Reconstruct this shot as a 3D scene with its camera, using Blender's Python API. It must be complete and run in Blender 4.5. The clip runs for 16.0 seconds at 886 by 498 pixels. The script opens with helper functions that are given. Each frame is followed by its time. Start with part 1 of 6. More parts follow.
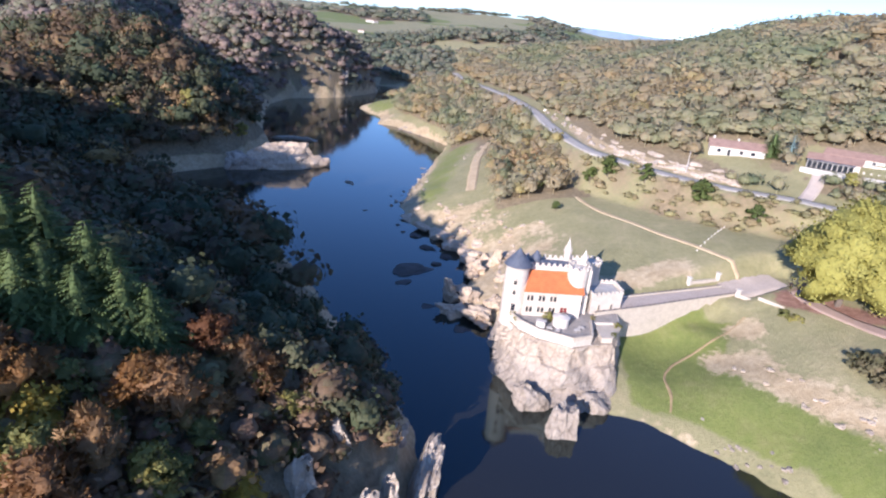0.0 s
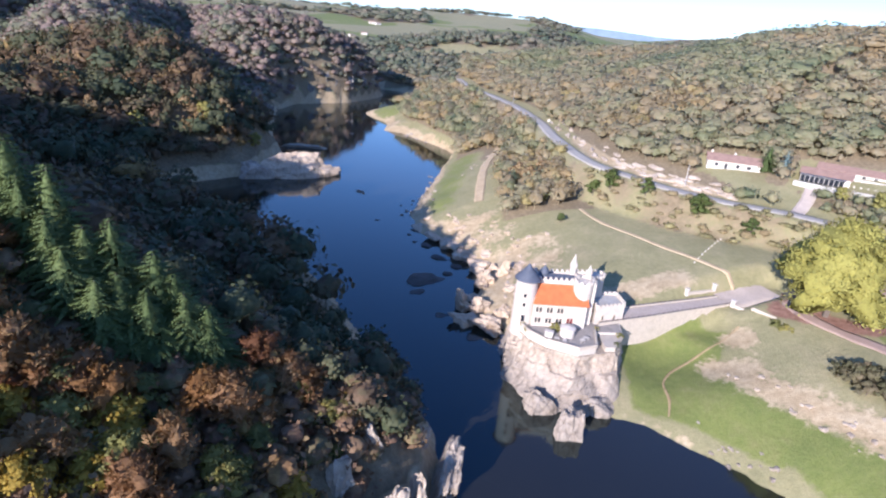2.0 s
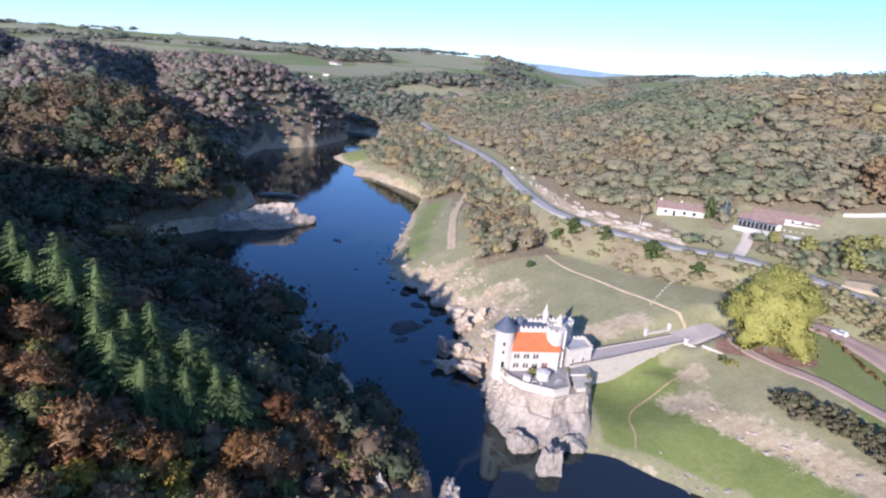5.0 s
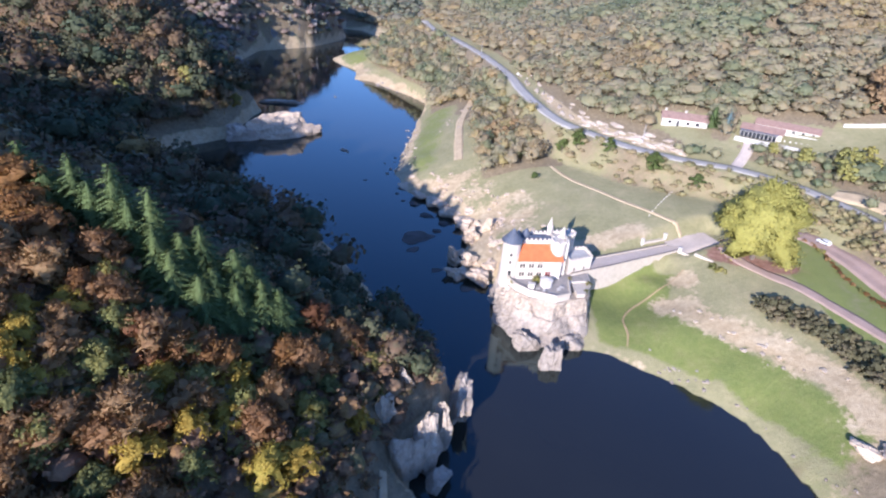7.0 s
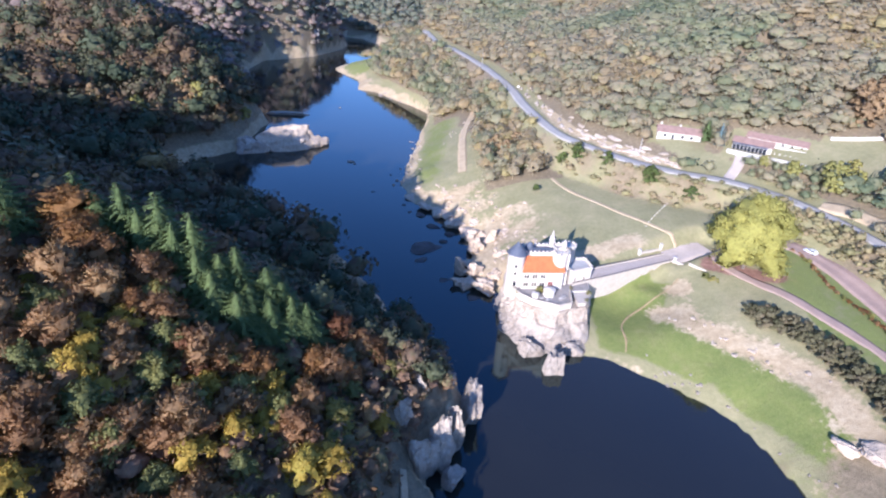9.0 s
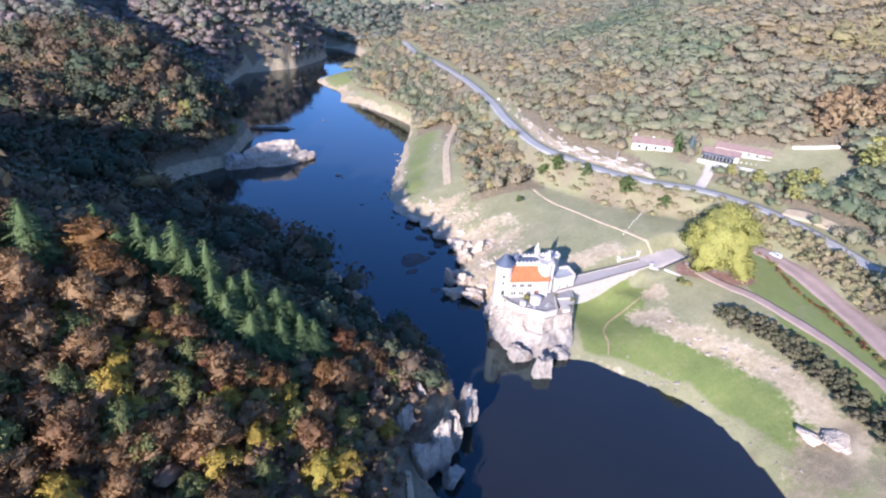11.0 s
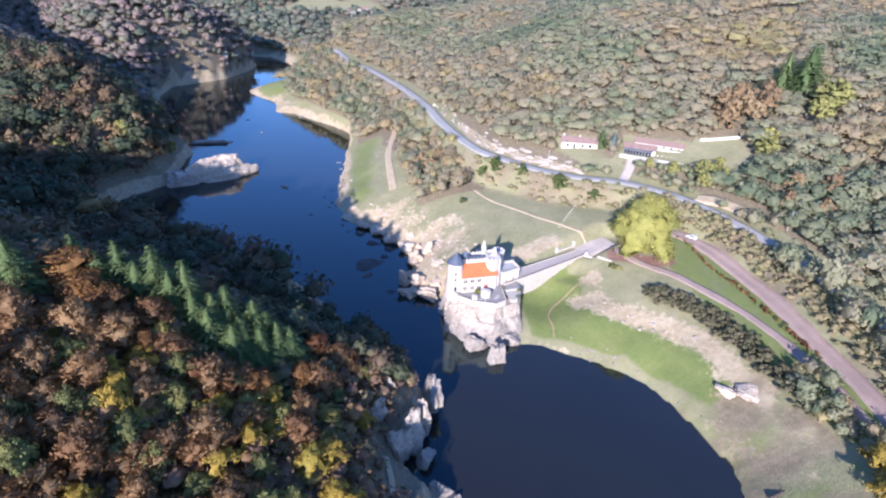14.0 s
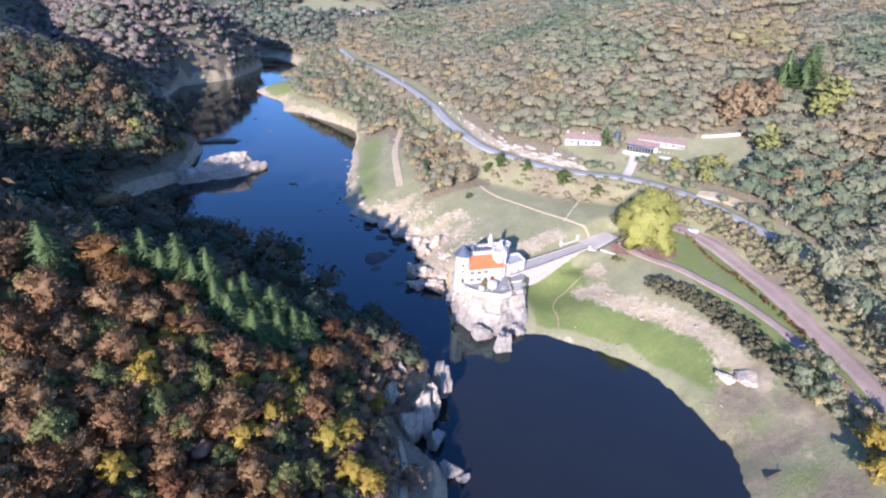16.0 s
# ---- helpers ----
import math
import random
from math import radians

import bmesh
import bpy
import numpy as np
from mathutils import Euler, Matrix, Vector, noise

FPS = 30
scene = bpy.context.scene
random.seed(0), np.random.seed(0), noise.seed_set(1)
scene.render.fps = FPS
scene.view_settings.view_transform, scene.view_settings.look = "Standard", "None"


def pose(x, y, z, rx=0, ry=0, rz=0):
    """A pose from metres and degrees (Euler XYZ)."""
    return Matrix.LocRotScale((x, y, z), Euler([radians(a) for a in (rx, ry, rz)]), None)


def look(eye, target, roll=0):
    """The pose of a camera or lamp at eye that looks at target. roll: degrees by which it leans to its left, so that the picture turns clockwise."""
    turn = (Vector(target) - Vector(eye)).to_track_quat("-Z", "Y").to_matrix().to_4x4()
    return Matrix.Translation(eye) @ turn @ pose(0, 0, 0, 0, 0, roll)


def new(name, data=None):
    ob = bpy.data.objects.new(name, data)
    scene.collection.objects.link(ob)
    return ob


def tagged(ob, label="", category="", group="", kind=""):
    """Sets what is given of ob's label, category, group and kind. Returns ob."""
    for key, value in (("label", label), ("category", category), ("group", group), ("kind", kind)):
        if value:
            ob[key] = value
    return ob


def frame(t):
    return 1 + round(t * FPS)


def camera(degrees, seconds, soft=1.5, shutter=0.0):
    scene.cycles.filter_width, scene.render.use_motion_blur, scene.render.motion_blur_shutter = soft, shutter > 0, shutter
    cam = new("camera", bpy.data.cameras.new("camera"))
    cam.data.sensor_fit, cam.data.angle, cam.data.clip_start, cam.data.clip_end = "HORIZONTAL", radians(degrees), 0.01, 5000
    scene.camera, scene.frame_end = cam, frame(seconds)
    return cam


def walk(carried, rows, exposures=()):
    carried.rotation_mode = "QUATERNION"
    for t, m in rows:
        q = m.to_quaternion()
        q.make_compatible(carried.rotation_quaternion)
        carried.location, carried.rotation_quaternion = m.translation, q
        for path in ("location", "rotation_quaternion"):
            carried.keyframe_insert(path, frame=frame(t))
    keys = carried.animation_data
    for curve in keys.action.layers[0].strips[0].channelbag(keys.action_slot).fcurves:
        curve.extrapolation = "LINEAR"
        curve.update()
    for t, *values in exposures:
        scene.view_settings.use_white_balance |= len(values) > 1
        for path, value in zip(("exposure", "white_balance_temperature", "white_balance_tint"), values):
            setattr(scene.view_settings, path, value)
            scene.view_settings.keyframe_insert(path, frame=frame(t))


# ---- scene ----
cam = camera(78.0, 16.0, soft=2.25)
PATH = [
    (0, (-2.03, -0.58, 69.52), (-3.13, 45.96, 51.29), 4.88),
    (0.5, (-2.89, -2.58, 71.33), (-4.02, 43.94, 53.04), 4.88),
    (1, (-3.75, -4.51, 73.09), (-4.92, 42.00, 54.76), 4.86),
    (1.5, (-4.61, -6.37, 74.78), (-5.79, 40.12, 56.42), 4.80),
    (2, (-5.48, -8.23, 76.44), (-6.68, 38.27, 58.10), 4.80),
    (2.5, (-6.45, -10.15, 78.21), (-7.66, 36.34, 59.86), 4.74),
    (2.8, (-7.08, -11.34, 79.33), (-8.30, 35.17, 61.01), 4.61),
    (3, (-7.51, -12.13, 80.08), (-7.77, 34.55, 62.16), 4.63),
    (3.2, (-7.92, -12.92, 80.81), (-7.75, 34.16, 63.96), 4.47),
    (3.5, (-8.50, -14.08, 81.84), (-6.97, 33.24, 65.74), 4.46),
    (3.7, (-8.88, -14.83, 82.53), (-7.10, 32.60, 66.82), 4.49),
    (4.6, (-10.64, -18.08, 85.72), (-8.73, 29.47, 70.35), 4.40),
    (5.5, (-12.40, -21.32, 88.90), (-10.41, 26.08, 73.12), 4.30),
    (5.8, (-12.99, -22.40, 89.97), (-10.95, 24.35, 72.35), 4.26),
    (6, (-13.39, -23.11, 90.66), (-11.21, 22.87, 71.15), 4.33),
    (6.2, (-13.80, -23.82, 91.35), (-11.50, 21.42, 70.17), 4.30),
    (6.4, (-14.20, -24.52, 92.03), (-11.81, 19.90, 69.21), 4.40),
    (6.5, (-14.41, -24.87, 92.38), (-12.00, 19.27, 69.01), 4.43),
    (7, (-15.40, -26.61, 94.13), (-12.92, 17.37, 70.48), 4.40),
    (7.5, (-16.35, -28.37, 95.89), (-13.85, 15.65, 72.31), 4.33),
    (8, (-17.26, -30.16, 97.63), (-14.72, 13.92, 74.17), 4.30),
    (8.5, (-18.17, -31.96, 99.40), (-15.61, 12.11, 75.92), 4.20),
    (9, (-19.15, -33.73, 101.22), (-16.54, 10.35, 77.77), 4.15),
    (11.3, (-23.88, -41.72, 109.04), (-19.24, 2.49, 86.14), 3.71),
    (11.5, (-24.29, -42.47, 109.72), (-19.45, 1.75, 86.90), 3.64),
    (12, (-25.34, -44.39, 111.54), (-19.50, -0.27, 88.75), 3.55),
    (12.5, (-26.38, -46.29, 113.12), (-19.61, -2.29, 90.36), 3.45),
    (13, (-27.38, -48.16, 114.19), (-19.51, -4.35, 91.42), 3.26),
    (13.5, (-28.34, -49.96, 114.70), (-19.33, -6.38, 91.91), 3.14),
    (14, (-29.22, -51.65, 114.82), (-19.51, -8.21, 92.04), 3.00),
    (14.5, (-30.01, -53.24, 114.78), (-20.49, -9.75, 92.01), 2.92),
    (15, (-30.75, -54.77, 114.73), (-21.58, -11.21, 91.95), 2.91),
    (15.5, (-31.47, -56.24, 114.68), (-22.14, -12.70, 91.93), 2.90),
    (16, (-32.18, -57.64, 114.57), (-22.72, -14.12, 91.85), 2.86),
]
EXPOSURES = [(0.0, 0.93, 5560.0, 23.0), (3.5, 0.93, 5300.0, 22.5), (6.0, 0.64, 5270.0, 22.5), (6.6, 0.89, 5310.0, 23.0), (7.6, 1.08, 5190.0, 23.0), (11.5, 1.15, 5130.0, 23.0), (14.5, 1.11, 5120.0, 23.0), (16.0, 1.13, 5120.0, 23.0)]
walk(cam, [(t, look(eye, target, roll)) for t, eye, target, roll in PATH], EXPOSURES)

# ---- sky and sun ----
SUN_AZIMUTH, SUN_HEIGHT = 28.0, 20.5   # the way the light travels, right of +y; degrees above the horizon
world = bpy.data.worlds.new("sky")
scene.world = world
world.use_nodes = True
sky = world.node_tree.nodes.new("ShaderNodeTexSky")
sky.sky_type, sky.sun_disc = "NISHITA", False
sky.sun_elevation, sky.sun_rotation = radians(SUN_HEIGHT), radians(180 + SUN_AZIMUTH)
sky.altitude, sky.air_density, sky.dust_density, sky.ozone_density = 400, 1.0, 0.3, 5.0
back = world.node_tree.nodes["Background"]
back.inputs["Strength"].default_value = 0.128
world.node_tree.links.new(sky.outputs["Color"], back.inputs["Color"])
sun_data = bpy.data.lights.new("sun", "SUN")
sun_data.energy, sun_data.angle, sun_data.color = 4.8, radians(0.5), (1.0, 0.87, 0.685)
sun = new("sun", sun_data)
_ce = math.cos(radians(SUN_HEIGHT))
_way = Vector((math.sin(radians(SUN_AZIMUTH)) * _ce, math.cos(radians(SUN_AZIMUTH)) * _ce, -math.sin(radians(SUN_HEIGHT))))
sun.matrix_world = look((-200, -300, 250), Vector((-200, -300, 250)) + _way)

# ---- the lie of the land ----
RIGHT_SHORE = np.array([(60, -800), (60, -300), (56, -60), (60, 0), (68, 22), (72.5, 31), (72, 45), (69.5, 58), (66.5, 68), (60, 75.5),
    (54, 82), (47, 86.5), (40, 92), (33.6, 93), (26, 95), (17, 97), (11, 106), (11, 120), (10, 128), (4, 132), (2, 142), (4, 156), (4, 166), (-2, 178),
    (-10, 192), (-20, 201), (-27, 224), (-23, 264), (-18, 307), (-12, 345), (-13, 368), (-28, 390), (-57, 426), (-71, 432), (-76, 470), (-100, 505), (-104, 520),
    (-74, 560), (-66, 620), (-72, 690), (-100, 738), (-170, 765), (-400, 795), (-1200, 880), (-4000, 1000)], float)
LEFT_SHORE = np.array([(-20, -800), (-22, -300), (-22, -60), (-14, 10), (-9, 30), (-8, 38), (-14, 46), (-13, 53), (-6, 62), (-4, 72), (-8, 85),
    (-13, 97), (-25, 106), (-31, 121), (-43, 140), (-60, 157), (-86, 181), (-116, 199), (-139, 214), (-138, 240), (-118, 262), (-118, 290), (-118, 320),
    (-134, 345), (-150, 395), (-166, 443), (-179, 492), (-176, 540), (-153, 563), (-134, 583), (-125, 609), (-114, 640), (-110, 665), (-124, 702), (-165, 730), (-400, 765), (-1200, 840), (-4000, 950)], float)
ROAD = np.array([(98, -160, 24), (116, -40, 25), (127, 40, 27), (131, 94, 28.5), (128.5, 123, 29.5), (120, 150, 30), (104, 167, 30.3), (84, 175, 30.6), (69, 185, 31), (57, 199, 31.5), (45, 219, 32),
    (37, 262, 33.5), (34, 306, 34.5), (24, 370, 35), (6, 462, 33), (-6, 490, 33), (-18, 560, 35)], float)

LEFT_RIDGE = np.array([(-128, 262, 26), (-138, 272, 35), (-169, 297, 48), (-201, 325, 56), (-240, 360, 60), (-275, 392, 68), (-318, 450, 78), (-340, 520, 82), (-355, 600, 78), (-370, 760, 84)], float)
CLIFF_HILL = np.array([(-145, 615, 66), (-175, 600, 76), (-212, 590, 79), (-250, 640, 76), (-330, 720, 80)], float)

DECK = np.array([(44, 120.5, 12.3), (68, 131.5, 12.5), (76, 135, 13.2), (86, 139, 14.6)], float)


def hash2(i, j, seed):
    v = np.sin(i * 127.1 + j * 311.7 + seed * 74.7) * 43758.5453
    return v - np.floor(v)


def value_noise(x, y, size, seed=0, octaves=4):
    """Smooth noise of about -1 to 1, with its largest features about size metres wide."""
    x, y = np.asarray(x, float), np.asarray(y, float)
    total, gain = np.zeros(np.broadcast(x, y).shape), 1.0
    for k in range(octaves):
        u, v = x / size + 17.3 * k, y / size - 9.1 * k
        i, j = np.floor(u), np.floor(v)
        a, b = u - i, v - j
        a, b = a * a * (3 - 2 * a), b * b * (3 - 2 * b)
        low = hash2(i, j, seed + k) * (1 - a) + hash2(i + 1, j, seed + k) * a
        high = hash2(i, j + 1, seed + k) * (1 - a) + hash2(i + 1, j + 1, seed + k) * a
        total += gain * (2 * (low * (1 - b) + high * b) - 1)
        size, gain = size / 2, gain / 2
    return total / 1.6


def off_line(x, y, line):
    """Distance to a polyline, and, if it has heights, the height of its nearest place."""
    x, y = np.asarray(x, float), np.asarray(y, float)
    best, high = np.full(x.shape, 1e9), np.zeros(x.shape)
    for a, b in zip(line[:-1], line[1:]):
        d = b - a
        f = np.clip(((x - a[0]) * d[0] + (y - a[1]) * d[1]) / (d[0] ** 2 + d[1] ** 2), 0, 1)
        far = np.hypot(x - a[0] - f * d[0], y - a[1] - f * d[1])
        near = far < best
        best = np.where(near, far, best)
        if len(a) > 2:
            high = np.where(near, a[2] + f * d[2], high)
    return best, high


def in_ring(x, y, ring):
    inside = np.zeros(np.shape(x), bool)
    for a, b in zip(ring, np.roll(ring, -1, 0)):
        if a[1] != b[1]:
            crosses = (a[1] > y) != (b[1] > y)
            inside ^= crosses & (x < (b[0] - a[0]) * (y - a[1]) / (b[1] - a[1]) + a[0])
    return inside


def step(v, low, high):
    f = np.clip((v - low) / (high - low), 0, 1)
    return f * f * (3 - 2 * f)


RIVER = np.concatenate([RIGHT_SHORE, LEFT_SHORE[::-1]])


def lie(x, y):
    """Height of the land, distance to the water, whether it is on the left bank, the distance to the road (minus: below it)."""
    x, y = np.asarray(x, float), np.asarray(y, float)
    wobble = value_noise(x, y, 9.0, 5, 3)
    xs, ys = x + 1.6 * wobble, y + 1.6 * value_noise(x, y, 9.0, 15, 3)
    right, _ = off_line(xs, ys, RIGHT_SHORE)
    left, _ = off_line(xs, ys, LEFT_SHORE)
    wet = in_ring(xs, ys, RIVER)
    d, is_left = np.minimum(left, right), left < right
    # left bank: steep wooded gorge side
    broad = value_noise(x, y, 160.0, 3, 3)
    rise = 84 * (1 - np.exp(-d / 76)) + 26 * step(d, 120, 1500)
    south = step(60 - y, 0, 60) * step(d, 6, 34) * 12
    near_dale, _ = off_line(x, y, np.array([(-132, 226.0), (-190, 205), (-330, 150)]))
    rise *= 1 - 0.35 * np.exp(-(near_dale / 30) ** 2)
    off, crest = off_line(x, y, LEFT_RIDGE)
    ridge = (crest + 3 * value_noise(x, y, 40, 9, 2)) * np.exp(-(off / np.interp(y, [400, 520], [85, 70])) ** 1.6) * (1 - np.exp(-d / 16))
    off, crest = off_line(x, y, CLIFF_HILL)
    hill = (crest + 4 * value_noise(x, y, 60, 10, 3)) * np.exp(-(off / 105) ** 2.4) * (1 - np.exp(-d / 17))
    beyond = 24 * (1 - np.exp(-d / 40)) + 76 * step(-x, 260, 480) * step(d, 60, 250)
    dale = np.maximum(np.maximum(ridge, hill), beyond)
    north = step(y - 0.25 * (x + 120), 235, 300)
    rise = rise * (1 - north) + dale * north
    h_left = rise - south + broad * 7 * step(d, 30, 150) * (1 - north) + 1.5 * value_noise(x, y, 22, 8, 3) * step(d, 4, 25)
    # behind the near spur's crest the ground falls away to the dark bay
    back = np.maximum(y - 66, 0) / 0.88
    crest = np.interp(x - 0.47 * back, [-300, -200, -140, -96, -75, -60, -40, -25, -10, 0], [94, 87, 73, 57, 48, 41, 29, 19, 10, 6])
    lee = np.maximum(crest - np.interp(x, [-190, -112], [0.44, 0.82]) * back, 9 * (1 - np.exp(-d / 12)) + 0.10 * d)
    fade = step(y, 66, 74) * step(y - 0.12 * (x + 140), 208, 170)
    h_left = h_left + np.minimum(lee - h_left, 0) * fade
    h_left -= 5.5 * np.exp(-((x + 19) / 9) ** 2 - ((y - 34) / 9) ** 2) * step(d, 3, 8)
    h_left += 3.0 * step(d, 0.5, 4.0) * step(d, 30, 10)
    # right bank: sloping shore, bench, road, wooded hill
    s, z_road = off_line(x, y, ROAD)
    uphill = in_ring(x, y, np.concatenate([ROAD[:, :2], [(-18, 700), (900, 900), (4000, 900), (4000, -160)]]))
    bench = 16.5 * (1 - np.exp(-d / 27)) + 0.8 * value_noise(x, y, 25, 6, 3) * step(d, 3, 15)
    bench -= 6.5 * np.exp(-((x - 50) / 18) ** 2 - ((y - 114) / 13) ** 2)
    foot, _ = off_line(x, y, np.array([(40, 113.5), (52, 119), (61, 122.8)]))
    hollow = np.exp(-(foot / 8.5) ** 2) * step(110.5 + 0.47 * (x - 29) - y, -1.5, 0.5)
    below = bench + (z_road - bench) * (0.36 * step(s, 70, 8) + 0.64 * step(s, 13, 3.8))
    below = below + np.minimum(7.4 - below, 0) * hollow
    deck, level = off_line(x, y, DECK)
    below = below + np.minimum(level - below, 0) * step(deck, 7.5, 4.0)
    above = z_road + (75 - 34 * step(y - 0.7 * x, 230, 480)) * (1 - np.exp(-(np.maximum(s - 5, 0) / 150) ** 1.15)) + broad * 8 * step(s, 40, 200)
    h_right = np.where(uphill, above, below)
    side = np.where(uphill, s, -s)
    # the country beyond the bend
    plain = 16 * (1 - np.exp(-d / 25)) + np.clip(0.078 * (y - 740), 0, 125) + 24 * value_noise(x, y, 520, 21, 4) * step(y, 780, 1400)
    plain += 40 * np.exp(-((x - 60) / 200) ** 2 - ((y - 1080) / 160) ** 2)
    plain -= 60 * np.exp(-((np.degrees(np.arctan2(x, y)) - 15) / 6) ** 2) * step(y, 800, 1500)
    plain += 0.02 * np.maximum(y - 2300, 0)
    far = step(y + 0.25 * np.maximum(-x, 0) - 0.5 * np.maximum(x, 0), 620, 800)
    h_right = h_right * (1 - far) + plain * far
    h = np.where(is_left, h_left, h_right)
    h = np.where(wet, -np.minimum(0.45 * d, 4.0) - 0.1, np.maximum(h, 0.02))
    return h, np.where(wet, -d, d), is_left, side


def height(x, y):
    return lie(np.array([float(x)]), np.array([float(y)]))[0][0]

# ---- materials ----
def shader(name, rough=0.8, metal=0.0):
    mat = bpy.data.materials.new(name)
    mat.use_nodes = True
    tree = mat.node_tree
    bsdf = tree.nodes["Principled BSDF"]
    bsdf.inputs["Roughness"].default_value, bsdf.inputs["Metallic"].default_value = rough, metal
    return mat, tree, bsdf


def node(tree, kind, **values):
    made = tree.nodes.new(kind)
    for key, value in values.items():
        made.inputs[key.replace("_", " ")].default_value = value
    return made


def ramp(tree, source, stops):
    made = tree.nodes.new("ShaderNodeValToRGB")
    items = made.color_ramp.elements
    while len(items) < len(stops):
        items.new(0.5)
    for item, (place, colour) in zip(items, stops):
        item.position, item.color = place, (*colour, 1)
    tree.links.new(source, made.inputs[0])
    return made.outputs[0]


def grain(tree, size, detail=4.0, rough=0.6, stretch=None):
    """Noise over the place in the world; size in metres."""
    where = tree.nodes.new("ShaderNodeNewGeometry").outputs["Position"]
    if stretch:
        warp = tree.nodes.new("ShaderNodeVectorMath")
        warp.operation, warp.inputs[1].default_value = "MULTIPLY", stretch
        tree.links.new(where, warp.inputs[0])
        where = warp.outputs[0]
    made = node(tree, "ShaderNodeTexNoise", Scale=1.0 / size, Detail=detail, Roughness=rough)
    tree.links.new(where, made.inputs["Vector"])
    return made.outputs[0]


def blend(tree, factor, one, two, kind="MIX"):
    made = tree.nodes.new("ShaderNodeMix")
    made.data_type, made.blend_type = "RGBA", kind
    for slot, value in ((0, factor), (6, one), (7, two)):
        if isinstance(value, (int, float)):
            made.inputs[slot].default_value = value
        elif isinstance(value, tuple):
            made.inputs[slot].default_value = (*value, 1)
        else:
            tree.links.new(value, made.inputs[slot])
    return made.outputs[2]


def arithmetic(tree, kind, one, two=0.0, three=0.0):
    made = tree.nodes.new("ShaderNodeMath")
    made.operation = kind
    for slot, value in enumerate((one, two, three)):
        if isinstance(value, (int, float)):
            made.inputs[slot].default_value = value
        else:
            tree.links.new(value, made.inputs[slot])
    return made.outputs[0]


def relief(tree, bsdf, source, depth, strength=1.0):
    made = node(tree, "ShaderNodeBump", Strength=strength, Distance=depth)
    tree.links.new(source, made.inputs["Height"])
    tree.links.new(made.outputs[0], bsdf.inputs["Normal"])


def worn(name, light, dark, size=0.6, fine=0.08, rough=0.85, depth=0.02, metal=0.0, stretch=None):
    """A surface of two tones with broad stains and a fine grain."""
    mat, tree, bsdf = shader(name, rough, metal)
    broad, small = grain(tree, size, 5.0, 0.6, stretch), grain(tree, fine, 3.0)
    base = ramp(tree, broad, [(0.32, dark), (0.62, light)])
    base = blend(tree, 0.35, base, ramp(tree, small, [(0.3, tuple(0.55 * c for c in light)), (0.7, tuple(min(1, 1.25 * c) for c in light))]))
    tree.links.new(base, bsdf.inputs["Base Color"])
    relief(tree, bsdf, blend(tree, 0.5, broad, small), depth)
    return mat


def ground_material():
    mat, tree, bsdf = shader("ground", 0.95)
    cover = tree.nodes.new("ShaderNodeAttribute")
    cover.attribute_name = "cover"
    split = tree.nodes.new("ShaderNodeSeparateColor")
    tree.links.new(cover.outputs["Color"], split.inputs[0])
    patch, tuft, speck = grain(tree, 9.0, 6.0, 0.65), grain(tree, 1.6, 5.0, 0.7), grain(tree, 0.35, 3.0)

    def edge(channel, ragged=0.7):
        mask = arithmetic(tree, "ADD", channel, arithmetic(tree, "MULTIPLY", arithmetic(tree, "SUBTRACT", patch, 0.5), ragged))
        mask = arithmetic(tree, "ADD", mask, arithmetic(tree, "MULTIPLY", arithmetic(tree, "SUBTRACT", tuft, 0.5), ragged))
        made = tree.nodes.new("ShaderNodeMapRange")
        made.interpolation_type = "SMOOTHSTEP"
        made.inputs[1].default_value, made.inputs[2].default_value = 0.36, 0.62
        tree.links.new(mask, made.inputs[0])
        return made.outputs[0]

    meadow = ramp(tree, patch, [(0.3, (0.235, 0.225, 0.105)), (0.5, (0.305, 0.285, 0.145)), (0.7, (0.39, 0.335, 0.19))])
    meadow = blend(tree, 0.4, meadow, ramp(tree, tuft, [(0.3, (0.165, 0.16, 0.075)), (0.7, (0.365, 0.32, 0.17))]))
    lawn = ramp(tree, patch, [(0.3, (0.14, 0.175, 0.038)), (0.55, (0.19, 0.22, 0.05)), (0.75, (0.26, 0.245, 0.09))])
    lawn = blend(tree, 0.3, lawn, ramp(tree, tuft, [(0.3, (0.10, 0.14, 0.03)), (0.7, (0.25, 0.26, 0.10))]))
    bare = ramp(tree, patch, [(0.3, (0.34, 0.25, 0.135)), (0.5, (0.46, 0.35, 0.20)), (0.7, (0.56, 0.46, 0.30))])
    bare = blend(tree, 0.45, bare, ramp(tree, tuft, [(0.3, (0.20, 0.16, 0.085)), (0.55, (0.5, 0.405, 0.265)), (0.75, (0.68, 0.585, 0.42))]))
    litter = ramp(tree, tuft, [(0.3, (0.155, 0.122, 0.072)), (0.7, (0.31, 0.245, 0.15))])
    base = blend(tree, edge(split.outputs[0]), meadow, lawn)
    base = blend(tree, edge(split.outputs[1], 1.0), base, bare)
    base = blend(tree, edge(split.outputs[2], 0.4), base, litter)
    fallen = ramp(tree, tuft, [(0.3, (0.17, 0.075, 0.05)), (0.7, (0.36, 0.22, 0.16))])
    base = blend(tree, edge(cover.outputs["Alpha"], 0.8), base, fallen)
    base = blend(tree, 0.25, base, ramp(tree, speck, [(0.3, (0.25, 0.25, 0.25)), (0.7, (1, 1, 1))]), "MULTIPLY")
    tree.links.new(base, bsdf.inputs["Base Color"])
    relief(tree, bsdf, blend(tree, 0.4, tuft, speck), 0.35)
    return mat


